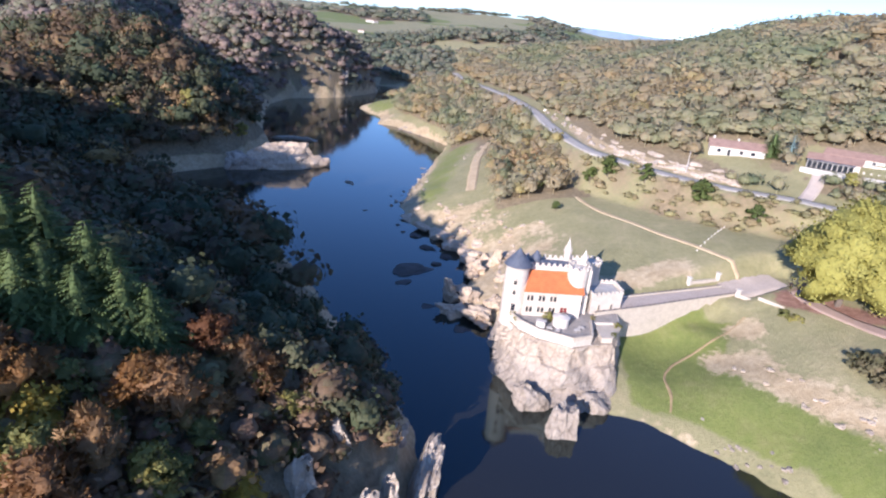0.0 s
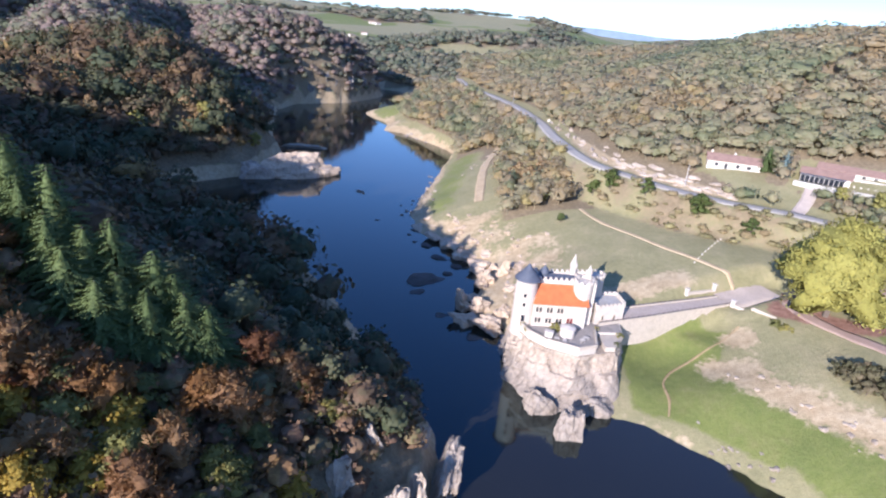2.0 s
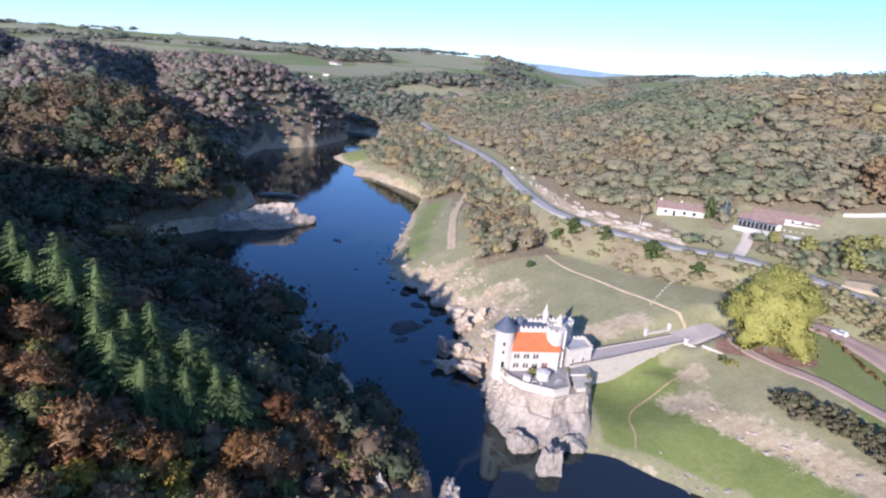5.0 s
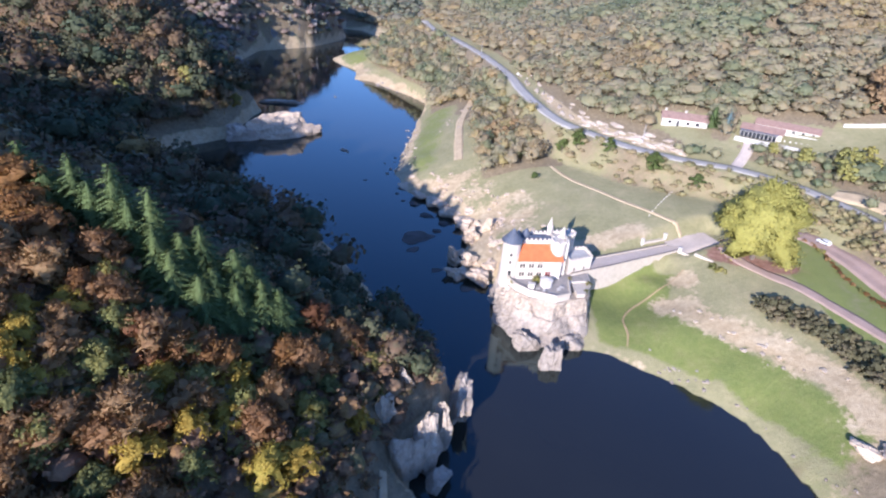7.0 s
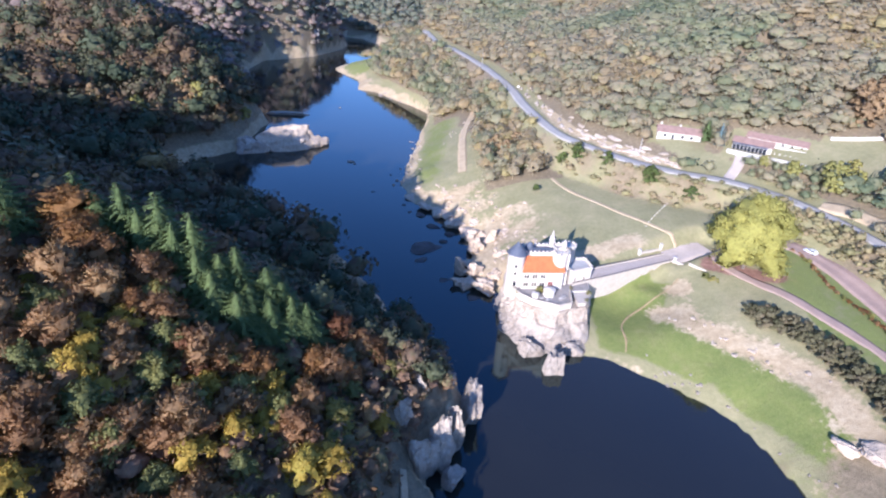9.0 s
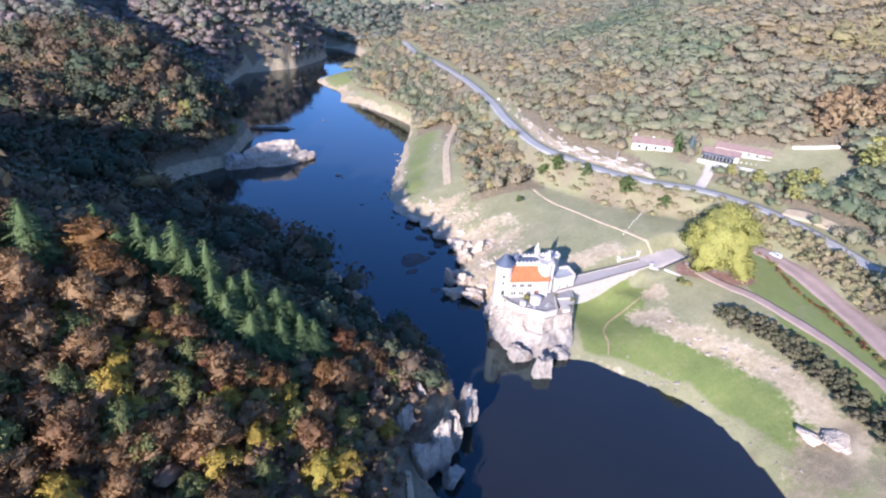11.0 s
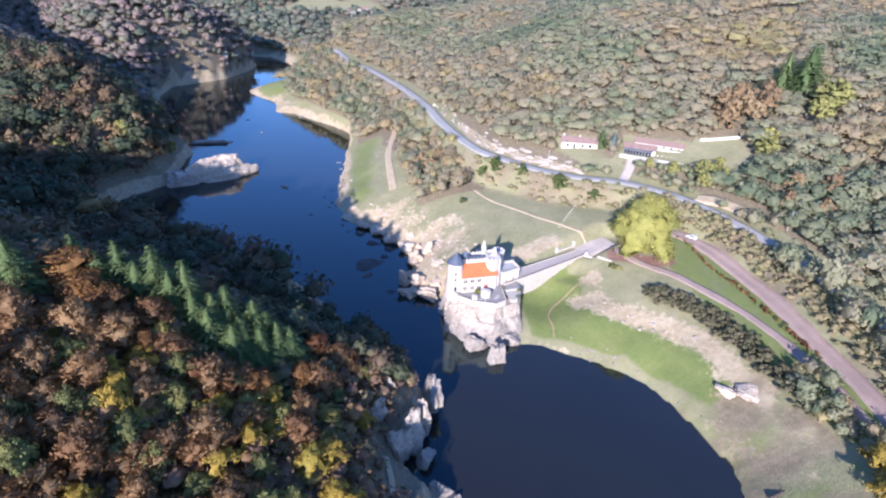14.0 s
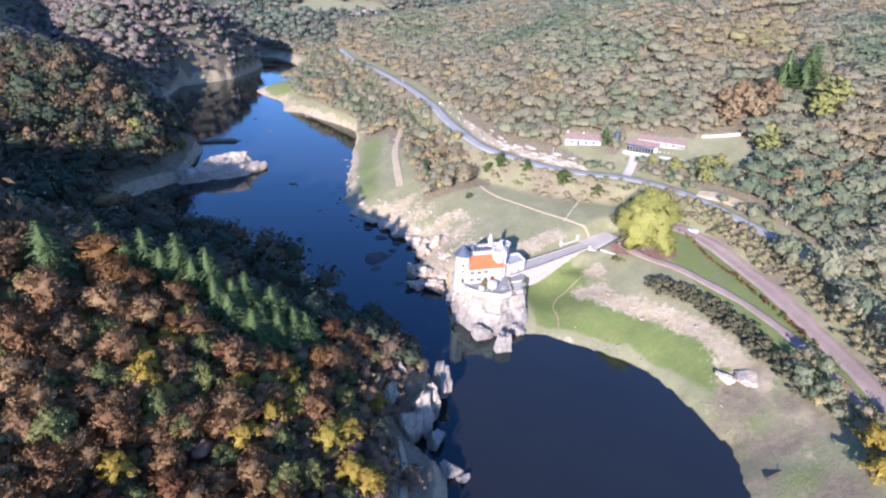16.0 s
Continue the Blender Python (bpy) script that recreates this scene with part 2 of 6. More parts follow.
def rock_material(name="granite", pale=(0.50, 0.425, 0.34), mid=(0.38, 0.315, 0.25), dark=(0.19, 0.155, 0.125), stain=0.0):
    """Granite with broad weathering, steep dark seams and, if asked, a dull band that the lake left below its usual level."""
    mat, tree, bsdf = shader(name, 0.9)
    broad, small, seam = grain(tree, 7.0, 7.0, 0.6), grain(tree, 0.7, 5.0, 0.7), grain(tree, 5.0, 4.0, 0.55, (1.0, 1.0, 0.3))
    base = ramp(tree, broad, [(0.26, dark), (0.42, mid), (0.58, pale)])
    base = blend(tree, 0.3, base, ramp(tree, small, [(0.3, tuple(0.55 * c for c in mid)), (0.65, pale)]))
    cleft = ramp(tree, seam, [(0.465, (1, 1, 1)), (0.49, (0.62, 0.58, 0.54)), (0.5, (0.62, 0.58, 0.54)), (0.525, (1, 1, 1))])
    base = blend(tree, 0.45, base, cleft, "MULTIPLY")
    joint = node(tree, "ShaderNodeTexVoronoi", Scale=0.42, Randomness=1.0)
    joint.feature = "DISTANCE_TO_EDGE"
    warp = tree.nodes.new("ShaderNodeVectorMath")
    warp.operation = "MULTIPLY_ADD"
    jitter = tree.nodes.new("ShaderNodeCombineXYZ")
    for k in range(3):
        tree.links.new(arithmetic(tree, "MULTIPLY", small, 0.9), jitter.inputs[k])
    tree.links.new(tree.nodes.new("ShaderNodeNewGeometry").outputs["Position"], warp.inputs[0])
    warp.inputs[1].default_value = (1.0, 1.3, 0.6)
    tree.links.new(jitter.outputs[0], warp.inputs[2])
    tree.links.new(warp.outputs[0], joint.inputs["Vector"])
    crack = ramp(tree, joint.outputs["Distance"], [(0.0, (0.45, 0.41, 0.37)), (0.03, (0.8, 0.78, 0.76)), (0.07, (1, 1, 1))])
    base = blend(tree, 0.25, base, crack, "MULTIPLY")
    if stain:
        where = tree.nodes.new("ShaderNodeSeparateXYZ")
        tree.links.new(tree.nodes.new("ShaderNodeNewGeometry").outputs["Position"], where.inputs[0])
        level = arithmetic(tree, "MULTIPLY_ADD", broad, 3.0, where.outputs[2])
        made = tree.nodes.new("ShaderNodeMapRange")
        made.inputs[1].default_value, made.inputs[2].default_value, made.inputs[3].default_value, made.inputs[4].default_value = stain, stain + 3.0, 1.0, 0.0
        tree.links.new(level, made.inputs[0])
        base = blend(tree, made.outputs[0], base, blend(tree, 1.0, base, (0.72, 0.74, 0.78), "MULTIPLY"))
    tree.links.new(base, bsdf.inputs["Base Color"])
    relief(tree, bsdf, blend(tree, 0.45, blend(tree, 0.5, small, broad), blend(tree, 0.6, cleft, crack)), 0.45)
    return mat


def foliage(name, stops, source="tint", spread=0.45, through_light=0.2):
    """Leaves whose hue comes from the tree and whose tone differs from leaf to leaf."""
    mat, tree, bsdf = shader(name, 0.7)
    if source == "tint":
        hue = tree.nodes.new("ShaderNodeAttribute")
        hue.attribute_name = "tint"
        hue = hue.outputs["Fac"]
    else:
        clump = tree.nodes.new("ShaderNodeAttribute")
        clump.attribute_name = "tint"
        hue = arithmetic(tree, "MULTIPLY", tree.nodes.new("ShaderNodeObjectInfo").outputs["Random"], 0.62)
        hue = arithmetic(tree, "MULTIPLY_ADD", clump.outputs["Fac"], 0.38, hue)
    base = ramp(tree, hue, stops)
    leaf = tree.nodes.new("ShaderNodeNewGeometry").outputs["Random Per Island"]
    base = blend(tree, spread * 1.6, base, ramp(tree, leaf, [(0.0, (0.55, 0.56, 0.58)), (0.5, (0.95, 0.95, 0.92)), (1.0, (1.0, 1.0, 0.97))]), "MULTIPLY")
    tuft, twig = grain(tree, 1.1, 3.0, 0.6), grain(tree, 0.3, 2.0, 0.6)
    base = blend(tree, spread, base, ramp(tree, blend(tree, 0.5, tuft, twig), [(0.36, (0.45, 0.44, 0.43)), (0.5, (0.9, 0.9, 0.9)), (0.62, (1.15, 1.13, 1.08))]), "MULTIPLY")
    relief(tree, bsdf, blend(tree, 0.4, tuft, twig), 0.5, 0.6)
    tree.links.new(base, bsdf.inputs["Base Color"])
    bsdf.inputs["Specular IOR Level"].default_value = 0.25
    shine = node(tree, "ShaderNodeBsdfTranslucent")
    tree.links.new(base, shine.inputs["Color"])
    both = tree.nodes.new("ShaderNodeMixShader")
    both.inputs[0].default_value = through_light
    tree.links.new(bsdf.outputs[0], both.inputs[1])
    tree.links.new(shine.outputs[0], both.inputs[2])
    tree.links.new(both.outputs[0], tree.nodes["Material Output"].inputs[0])
    return mat


def water_material():
    """Calm lake water: murky brown where the sun reaches into it, a mirror of the sky at a slant."""
    mat, tree, bsdf = shader("water", 0.06)
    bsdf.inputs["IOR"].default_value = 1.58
    bsdf.inputs["Specular Tint"].default_value = (0.42, 0.78, 1.0, 1.0)
    tree.links.new(ramp(tree, grain(tree, 40.0, 3.0), [(0.35, (0.018, 0.017, 0.013)), (0.65, (0.021, 0.020, 0.015))]), bsdf.inputs["Base Color"])
    relief(tree, bsdf, blend(tree, 0.5, grain(tree, 2.2, 3.0, 0.5), grain(tree, 0.5, 2.0)), 0.02, 0.35)
    return mat


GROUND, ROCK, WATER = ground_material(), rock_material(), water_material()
TAN_ROCK = rock_material("tan granite", (0.60, 0.485, 0.36), (0.49, 0.385, 0.275), (0.29, 0.225, 0.16))
PALE_ROCK = rock_material("pale granite", (0.50, 0.42, 0.33), (0.40, 0.33, 0.255), (0.23, 0.185, 0.145), 5.5)
PLASTER = worn("limewashed stone", (0.60, 0.54, 0.465), (0.49, 0.435, 0.37), 2.2, 0.25, 0.9, 0.03)
RUBBLE = worn("pale rubble masonry", (0.54, 0.475, 0.39), (0.42, 0.365, 0.295), 1.4, 0.22, 0.92, 0.06)
SLATE = worn("slate", (0.10, 0.115, 0.15), (0.055, 0.065, 0.09), 1.2, 0.15, 0.55, 0.02)
ORANGE_TILE = worn("orange clay tile", (0.56, 0.17, 0.055), (0.42, 0.115, 0.04), 1.6, 0.18, 0.85, 0.03)
BROWN_TILE = worn("faded clay tile", (0.33, 0.215, 0.17), (0.22, 0.14, 0.11), 1.8, 0.3, 0.9, 0.03)
WHITE_PAINT = worn("white render", (0.62, 0.575, 0.51), (0.51, 0.47, 0.41), 2.0, 0.2, 0.85, 0.01)
DARK_GLASS = worn("dark window glass", (0.03, 0.035, 0.045), (0.015, 0.018, 0.022), 0.8, 0.2, 0.12, 0.0)
RED_PAINT = worn("dark red paint", (0.20, 0.028, 0.03), (0.13, 0.02, 0.022), 0.5, 0.08, 0.5, 0.004)
DARK_WOOD = worn("weathered dark wood", (0.10, 0.075, 0.055), (0.05, 0.038, 0.03), 0.7, 0.1, 0.8, 0.01)
BARK = worn("bark", (0.17, 0.14, 0.115), (0.08, 0.065, 0.05), 0.7, 0.12, 0.95, 0.03)
ASPHALT = worn("grey asphalt", (0.44, 0.405, 0.35), (0.36, 0.33, 0.285), 6.0, 0.5, 0.9, 0.01)
CONCRETE = worn("pale concrete", (0.50, 0.48, 0.45), (0.38, 0.36, 0.33), 3.0, 0.3, 0.9, 0.01)
PINK_GRAVEL = worn("pinkish gravel", (0.37, 0.265, 0.215), (0.28, 0.20, 0.16), 4.0, 0.35, 0.95, 0.03)
TAN_DIRT = worn("tan dirt", (0.50, 0.39, 0.245), (0.38, 0.29, 0.175), 2.5, 0.3, 0.95, 0.04)
MUD = worn("brown stream mud", (0.40, 0.29, 0.155), (0.24, 0.165, 0.085), 1.5, 0.25, 0.8, 0.03)
METAL = worn("pale painted metal", (0.72, 0.73, 0.75), (0.55, 0.56, 0.58), 0.6, 0.1, 0.45, 0.003)
STEEL = worn("galvanised steel", (0.42, 0.43, 0.44), (0.30, 0.31, 0.32), 0.5, 0.08, 0.5, 0.003, 0.6)
RUBBER = worn("black rubber", (0.03, 0.03, 0.03), (0.018, 0.018, 0.018), 0.3, 0.05, 0.8, 0.003)
RUST_STOPS = [(0.0, (0.161, 0.070, 0.037)), (0.3, (0.221, 0.100, 0.047)), (0.6, (0.281, 0.143, 0.056)), (0.85, (0.357, 0.190, 0.061)), (1.0, (0.391, 0.234, 0.071))]
DULL_STOPS = [(0.0, (0.270, 0.144, 0.068)), (0.35, (0.356, 0.204, 0.094)), (0.7, (0.415, 0.272, 0.129)), (1.0, (0.328, 0.148, 0.072))]
OLIVE_STOPS = [(0.0, (0.156, 0.171, 0.066)), (0.4, (0.240, 0.248, 0.083)), (0.7, (0.348, 0.325, 0.099)), (1.0, (0.468, 0.389, 0.105))]
GOLD_STOPS = [(0.0, (0.44, 0.32, 0.055)), (0.5, (0.52, 0.37, 0.065)), (1.0, (0.42, 0.37, 0.07))]
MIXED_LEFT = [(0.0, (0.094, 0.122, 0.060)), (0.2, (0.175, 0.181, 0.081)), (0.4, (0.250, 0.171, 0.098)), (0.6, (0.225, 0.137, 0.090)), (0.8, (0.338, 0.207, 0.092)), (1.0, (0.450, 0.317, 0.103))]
# Right bank tones are paler than leaves; aerial haze is mixed into them.
HAZY_RIGHT = [(0.0, (0.233, 0.281, 0.164)), (0.22, (0.350, 0.367, 0.212)), (0.42, (0.445, 0.427, 0.260)), (0.62, (0.488, 0.421, 0.280)), (0.82, (0.519, 0.405, 0.228)), (1.0, (0.530, 0.464, 0.222))]
# Far tones carry the grey-blue of distance haze in the leaf colour.
HAZY_FAR = [(0.0, (0.116, 0.152, 0.108)), (0.4, (0.213, 0.227, 0.156)), (0.7, (0.287, 0.258, 0.195)), (1.0, (0.298, 0.249, 0.172))]
RUST, DULL, OLIVE, GOLD = (foliage(n, s, "object", 0.3, 0.38) for n, s in (("rust leaves", RUST_STOPS), ("dull brown leaves", DULL_STOPS), ("olive leaves", OLIVE_STOPS), ("golden leaves", GOLD_STOPS)))
NEEDLES = foliage("dark green needles", [(0.0, (0.10, 0.15, 0.052)), (1.0, (0.165, 0.22, 0.078))], "object", 0.4)
BLUE_NEEDLES = foliage("silvery blue needles", [(0.0, (0.16, 0.24, 0.25)), (1.0, (0.2, 0.28, 0.28))], "object", 0.3)
WOOD_LEFT, WOOD_RIGHT, WOOD_FAR = foliage("left bank leaves", MIXED_LEFT), foliage("haze-paled right bank leaves", HAZY_RIGHT, "tint", 0.15, 0.55), foliage("haze-greyed far leaves", HAZY_FAR, "tint", 0.2, 0.42)
# Slope leaves are darkened: the shade among low-lit crowns is in their colour.
WOOD_SLOPE = foliage("shade-darkened slope leaves", [(0.0, (0.065, 0.088, 0.048)), (0.3, (0.125, 0.128, 0.066)), (0.55, (0.16, 0.108, 0.07)), (0.8, (0.225, 0.15, 0.074)), (1.0, (0.32, 0.225, 0.085))])
WOOD_HILL = foliage("hill leaves", [(0.0, (0.13, 0.155, 0.10)), (0.25, (0.21, 0.21, 0.14)), (0.5, (0.28, 0.215, 0.18)), (0.75, (0.25, 0.185, 0.165)), (1.0, (0.38, 0.265, 0.16))])
SCRUB = foliage("scrub leaves", [(0.0, (0.24, 0.235, 0.11)), (0.5, (0.33, 0.26, 0.15)), (1.0, (0.34, 0.31, 0.15))])

# ---- mesh helpers ----
rng = np.random.default_rng(7)


def part(name, bm, material, parent=None, label=""):
    """Links a bmesh as one mesh object, under a thing or a part if one is given."""
    data = bpy.data.meshes.new(name)
    bm.to_mesh(data)
    bm.free()
    data.materials.append(material)
    ob = new(name, data)
    ob.parent = parent
    return tagged(ob, label) if label else ob


def thing(name, label, category, m=None, group="", kind=""):
    """An Empty at the thing's base, which parents its parts."""
    ob = new(name)
    ob.empty_display_size = 0.5
    if m is not None:
        ob.matrix_world = m
    return tagged(ob, label, category, group, kind)


def block(bm, x0, x1, y0, y1, z0, z1, bevel=0.0):
    made = bmesh.ops.create_cube(bm, size=1.0, matrix=Matrix.Translation(((x0 + x1) / 2, (y0 + y1) / 2, (z0 + z1) / 2)) @ Matrix.Diagonal((x1 - x0, y1 - y0, z1 - z0, 1)))
    if bevel:
        edges = list({e for v in made["verts"] for e in v.link_edges})
        bmesh.ops.bevel(bm, geom=edges, offset=bevel, segments=1, affect="EDGES")
    return bm


def drum(bm, x, y, z0, z1, r0, r1=None, sides=24):
    """An upright cylinder or cone."""
    r1 = r0 if r1 is None else r1
    bmesh.ops.create_cone(bm, cap_ends=True, segments=sides, radius1=r0, radius2=max(r1, 0.001), depth=z1 - z0, matrix=Matrix.Translation((x, y, (z0 + z1) / 2)))
    return bm


def rod(bm, a, b, r0, r1=None, sides=5):
    a, b = Vector(a), Vector(b)
    turn = (b - a).to_track_quat("Z", "Y").to_matrix().to_4x4()
    bmesh.ops.create_cone(bm, cap_ends=True, segments=sides, radius1=r0, radius2=r0 if r1 is None else r1, depth=(b - a).length, matrix=Matrix.Translation((a + b) / 2) @ turn)
    return bm


def prism(bm, ring, z0, z1):
    """A solid over a ring of (x, y), from z0 to z1."""
    low, top = [bm.verts.new((x, y, z0)) for x, y in ring], [bm.verts.new((x, y, z1)) for x, y in ring]
    for k in range(len(ring)):
        n = (k + 1) % len(ring)
        bm.faces.new((low[k], low[n], top[n], top[k]))
    bm.faces.new(top)
    bm.faces.new(low[::-1])
    return bm


def raw(name, points, faces, material, parent=None, smooth=False, tint=None, normals=None):
    data = bpy.data.meshes.new(name)
    points, faces = np.asarray(points, np.float32), np.asarray(faces, np.int32)
    n = faces.shape[1]
    data.vertices.add(len(points))
    data.vertices.foreach_set("co", points.ravel())
    data.loops.add(faces.size)
    data.loops.foreach_set("vertex_index", faces.ravel())
    data.polygons.add(len(faces))
    data.polygons.foreach_set("loop_start", np.arange(0, faces.size, n, dtype=np.int32))
    data.polygons.foreach_set("use_smooth", np.full(len(faces), smooth))
    if tint is not None:
        data.attributes.new("tint", "FLOAT", "FACE").data.foreach_set("value", np.asarray(tint, np.float32))
    data.update()
    data.validate()
    if normals is not None:   # leaves take the light as the rounded crown that they make up
        data.normals_split_custom_set_from_vertices(np.asarray(normals, np.float32))
    data.materials.append(material)
    ob = new(name, data)
    ob.parent = parent
    return ob


def axis_steps(fine0, fine1, fine, low, high, grow):
    """Places along an axis: evenly close between fine0 and fine1, wider and wider outside."""
    places, gap = list(np.arange(fine0, fine1 + fine / 2, fine)), fine
    up, down = [], []
    at = places[-1]
    while at < high:
        gap *= grow
        at += gap
        up.append(min(at, high))
    at, gap = places[0], fine
    while at > low:
        gap *= grow
        at -= gap
        down.append(max(at, low))
    return np.array(down[::-1] + places + up)


# ---- the ground: one sheet from under the river to the horizon ----
LAWN = np.array([(37, 117), (60, 127), (68, 121), (61, 109), (61, 99), (69, 90), (78, 80), (84, 66), (86, 50), (80, 44), (76, 50), (73, 60), (64, 78), (50, 89), (38, 96)], float)
STRIP = np.array([(-26, 222), (-22, 264), (-17, 300), (-12, 318), (6, 300), (0, 270), (-3, 240), (-5, 214), (-16, 206)], float)
SPIT = np.array([(-80, 472), (-97, 504), (-96, 518), (-78, 530), (-62, 512), (-66, 480)], float)


def meadow_mask(x, y, ring, soft=3.0):
    """1 well inside a ring, 0 well outside, with a soft edge."""
    off, _ = off_line(x, y, np.concatenate([ring, ring[:1]]))
    return step(np.where(in_ring(x, y, ring), off, -off), -soft, soft)


def clearing(x, y):
    """The gardens round the two houses above the road."""
    inside = in_ring(x, y, np.array([(83, 198.0), (104, 190), (112, 182), (108, 173), (98, 176)]))
    inside = inside | in_ring(x, y, np.array([(136, 160.0), (144, 178), (150, 187), (168, 180), (166, 168), (158, 152), (146, 150)]))
    for cx, cy, turn, wide, deep in ((94.5, 201.5, -17, 12.5, 7.5), (128.5, 184.5, -36, 18, 11)):
        c, s = math.cos(radians(turn)), math.sin(radians(turn))
        u, v = c * (x - cx) + s * (y - cy), -s * (x - cx) + c * (y - cy)
        inside = inside | ((np.abs(u) < wide) & (np.abs(v) < deep))
    return inside


def build_ground():
    xs = axis_steps(-135, 150, 1.7, -3600, 3600, 1.06)
    ys = axis_steps(8, 330, 1.7, -900, 4600, 1.045)
    x, y = (v.ravel() for v in np.meshgrid(xs, ys))
    h, d, is_left, side = lie(x, y)
    ragged = value_noise(x, y, 14, 31, 4)
    wood = np.where(is_left, np.maximum(step(h, 5.5, 7.5), np.where(y < 60, step(d, 7, 13), 0)), step(side, 7, 14))
    wood = np.where(~is_left & (y > 190) & (side < 0), np.maximum(wood, step(h, 6.5, 9.5) * step(x - np.interp(y, [200, 300, 345], [12, 8, -130]) + 7 * ragged, -8, 6) * (1 - in_ring(x, y, SPIT))), wood)
    north = step(y + 0.25 * np.maximum(-x, 0) - 0.5 * np.maximum(x, 0), 640, 820)
    patches = step(value_noise(x, y, 260, 41, 4) - 0.3 * step(y, 820, 1000), -0.12, 0.05)
    patches = np.where((y < 930) & (np.abs(x - 20) < 300), 1.0, patches)
    wood = wood * (1 - north) + north * patches
    bare = np.where(is_left, step(h, 7.5, 5.5) * np.where(y < 60, step(d, 15, 8), 1), step(h + 2.5 * ragged, 6.5, 3.5))
    rocky = step(d + 13 * value_noise(x, y, 24, 33, 4), 30, 8) * step(y, 116, 126) * step(y, 214, 196) * (0.62 + 0.55 * value_noise(x, y, 11, 37, 3))
    rocky = np.maximum(rocky, 0.85 * np.exp(-(off_line(x, y, np.array([(20, 136.0), (40, 133), (58, 139)]))[0] / 5) ** 2))
    bare = np.where(~is_left, np.maximum(bare * step(y, 118, 128), np.minimum(1, rocky)), bare)
    shore = 0.26 * step(h, 1.5, 0.5) + 0.36 * ragged * step(h, 3.0, 1.0)
    bank = ~is_left & (y < 128)
    bare = np.where(bank, np.maximum(shore, 0.7 * np.exp(-((x - 65) / 7) ** 2 - ((y - 103) / 10) ** 2)), bare)
    bare = np.where(bank, np.maximum(bare, 0.78 * np.exp(-(off_line(x, y, np.array([(60, 108.0), (72, 92), (86, 74), (88, 48)]))[0] / 5.5) ** 2)), bare)
    lawn = meadow_mask(x, y, LAWN, 4.0)
    strip = np.maximum(meadow_mask(x, y, STRIP, 9.0), meadow_mask(x, y, SPIT))
    lawn = np.maximum(lawn, np.maximum(0.56 * strip, np.where(~is_left & (y < 140) & (side < -16) & (x > 95), 0.6, 0)))
    low_bank = bank * step(y, 70, 50) * step(x, 98, 92)
    bare = np.maximum(bare, low_bank * (0.30 + 0.42 * ragged))
    lawn = np.maximum(lawn, low_bank * (0.42 + 0.3 * value_noise(x, y, 11, 35, 3)))
    brown_bank = low_bank * (0.52 - 0.36 * value_noise(x, y, 9, 36, 3))
    lawn = np.maximum(lawn, north * step(value_noise(x, y, 180, 47, 2), 0.0, 0.3) * (1 - patches))
    bare = bare * (1 - 0.5 * strip)
    wood = np.where((h < 5) & ~(is_left & (y < 60) & (d > 8)), 0, wood)
    garden = ~is_left & clearing(x, y)
    wood, lawn = np.where(garden, 0.32 + 0.35 * ragged, wood), np.where(garden, 0.3 + 0.4 * ragged, lawn)
    cut = np.exp(-((side - 8) / 5) ** 2) * step(y, 172, 186) * step(y, 275, 245) * (x < 90) * ~is_left
    bare = np.maximum(bare, 0.85 * cut)
    bare = np.maximum(bare, 0.9 * np.exp(-((x - 68) / 6) ** 2 - ((y - 117) / 5) ** 2))
    wood = np.maximum(wood, brown_bank)
    bare = np.maximum(bare, 1.1 * np.exp(-((x - 86) / 8) ** 2 - ((y - 49) / 7) ** 2))
    fallen = 0.95 * np.exp(-(off_line(x, y, np.array([(81, 124.0), (88, 118.5), (97, 113)]))[0] / 3.2) ** 2) + 0.5 * np.exp(-((x - 88) / 12) ** 2 - ((y - 128) / 8) ** 2)
    verge = ~is_left & (side > -14) & (side < 7) & (y < 330)
    wood = np.where(verge, np.where(side < -3.8, 0.45 + 0.3 * ragged, 0.0), wood)
    faces = np.arange(len(x)).reshape(len(ys), len(xs))
    faces = np.stack([faces[:-1, :-1], faces[:-1, 1:], faces[1:, 1:], faces[1:, :-1]], -1).reshape(-1, 4)
    ob = raw("ground", np.stack([x, y, h], -1), faces, GROUND, smooth=True)
    cover = ob.data.attributes.new("cover", "FLOAT_COLOR", "POINT")
    cover.data.foreach_set("color", np.stack([lawn, bare, wood, np.minimum(fallen, 1)], -1).astype(np.float32).ravel())
    return tagged(ob, "gorge sides, meadow and bare drawdown shore", "ground", kind="structure")


build_ground()
bm = bmesh.new()
bmesh.ops.create_grid(bm, x_segments=2, y_segments=2, size=1.0, matrix=Matrix.Translation((-1900, 50, 0)) @ Matrix.Diagonal((2100, 1000, 1, 1)))
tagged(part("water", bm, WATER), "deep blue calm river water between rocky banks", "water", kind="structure")


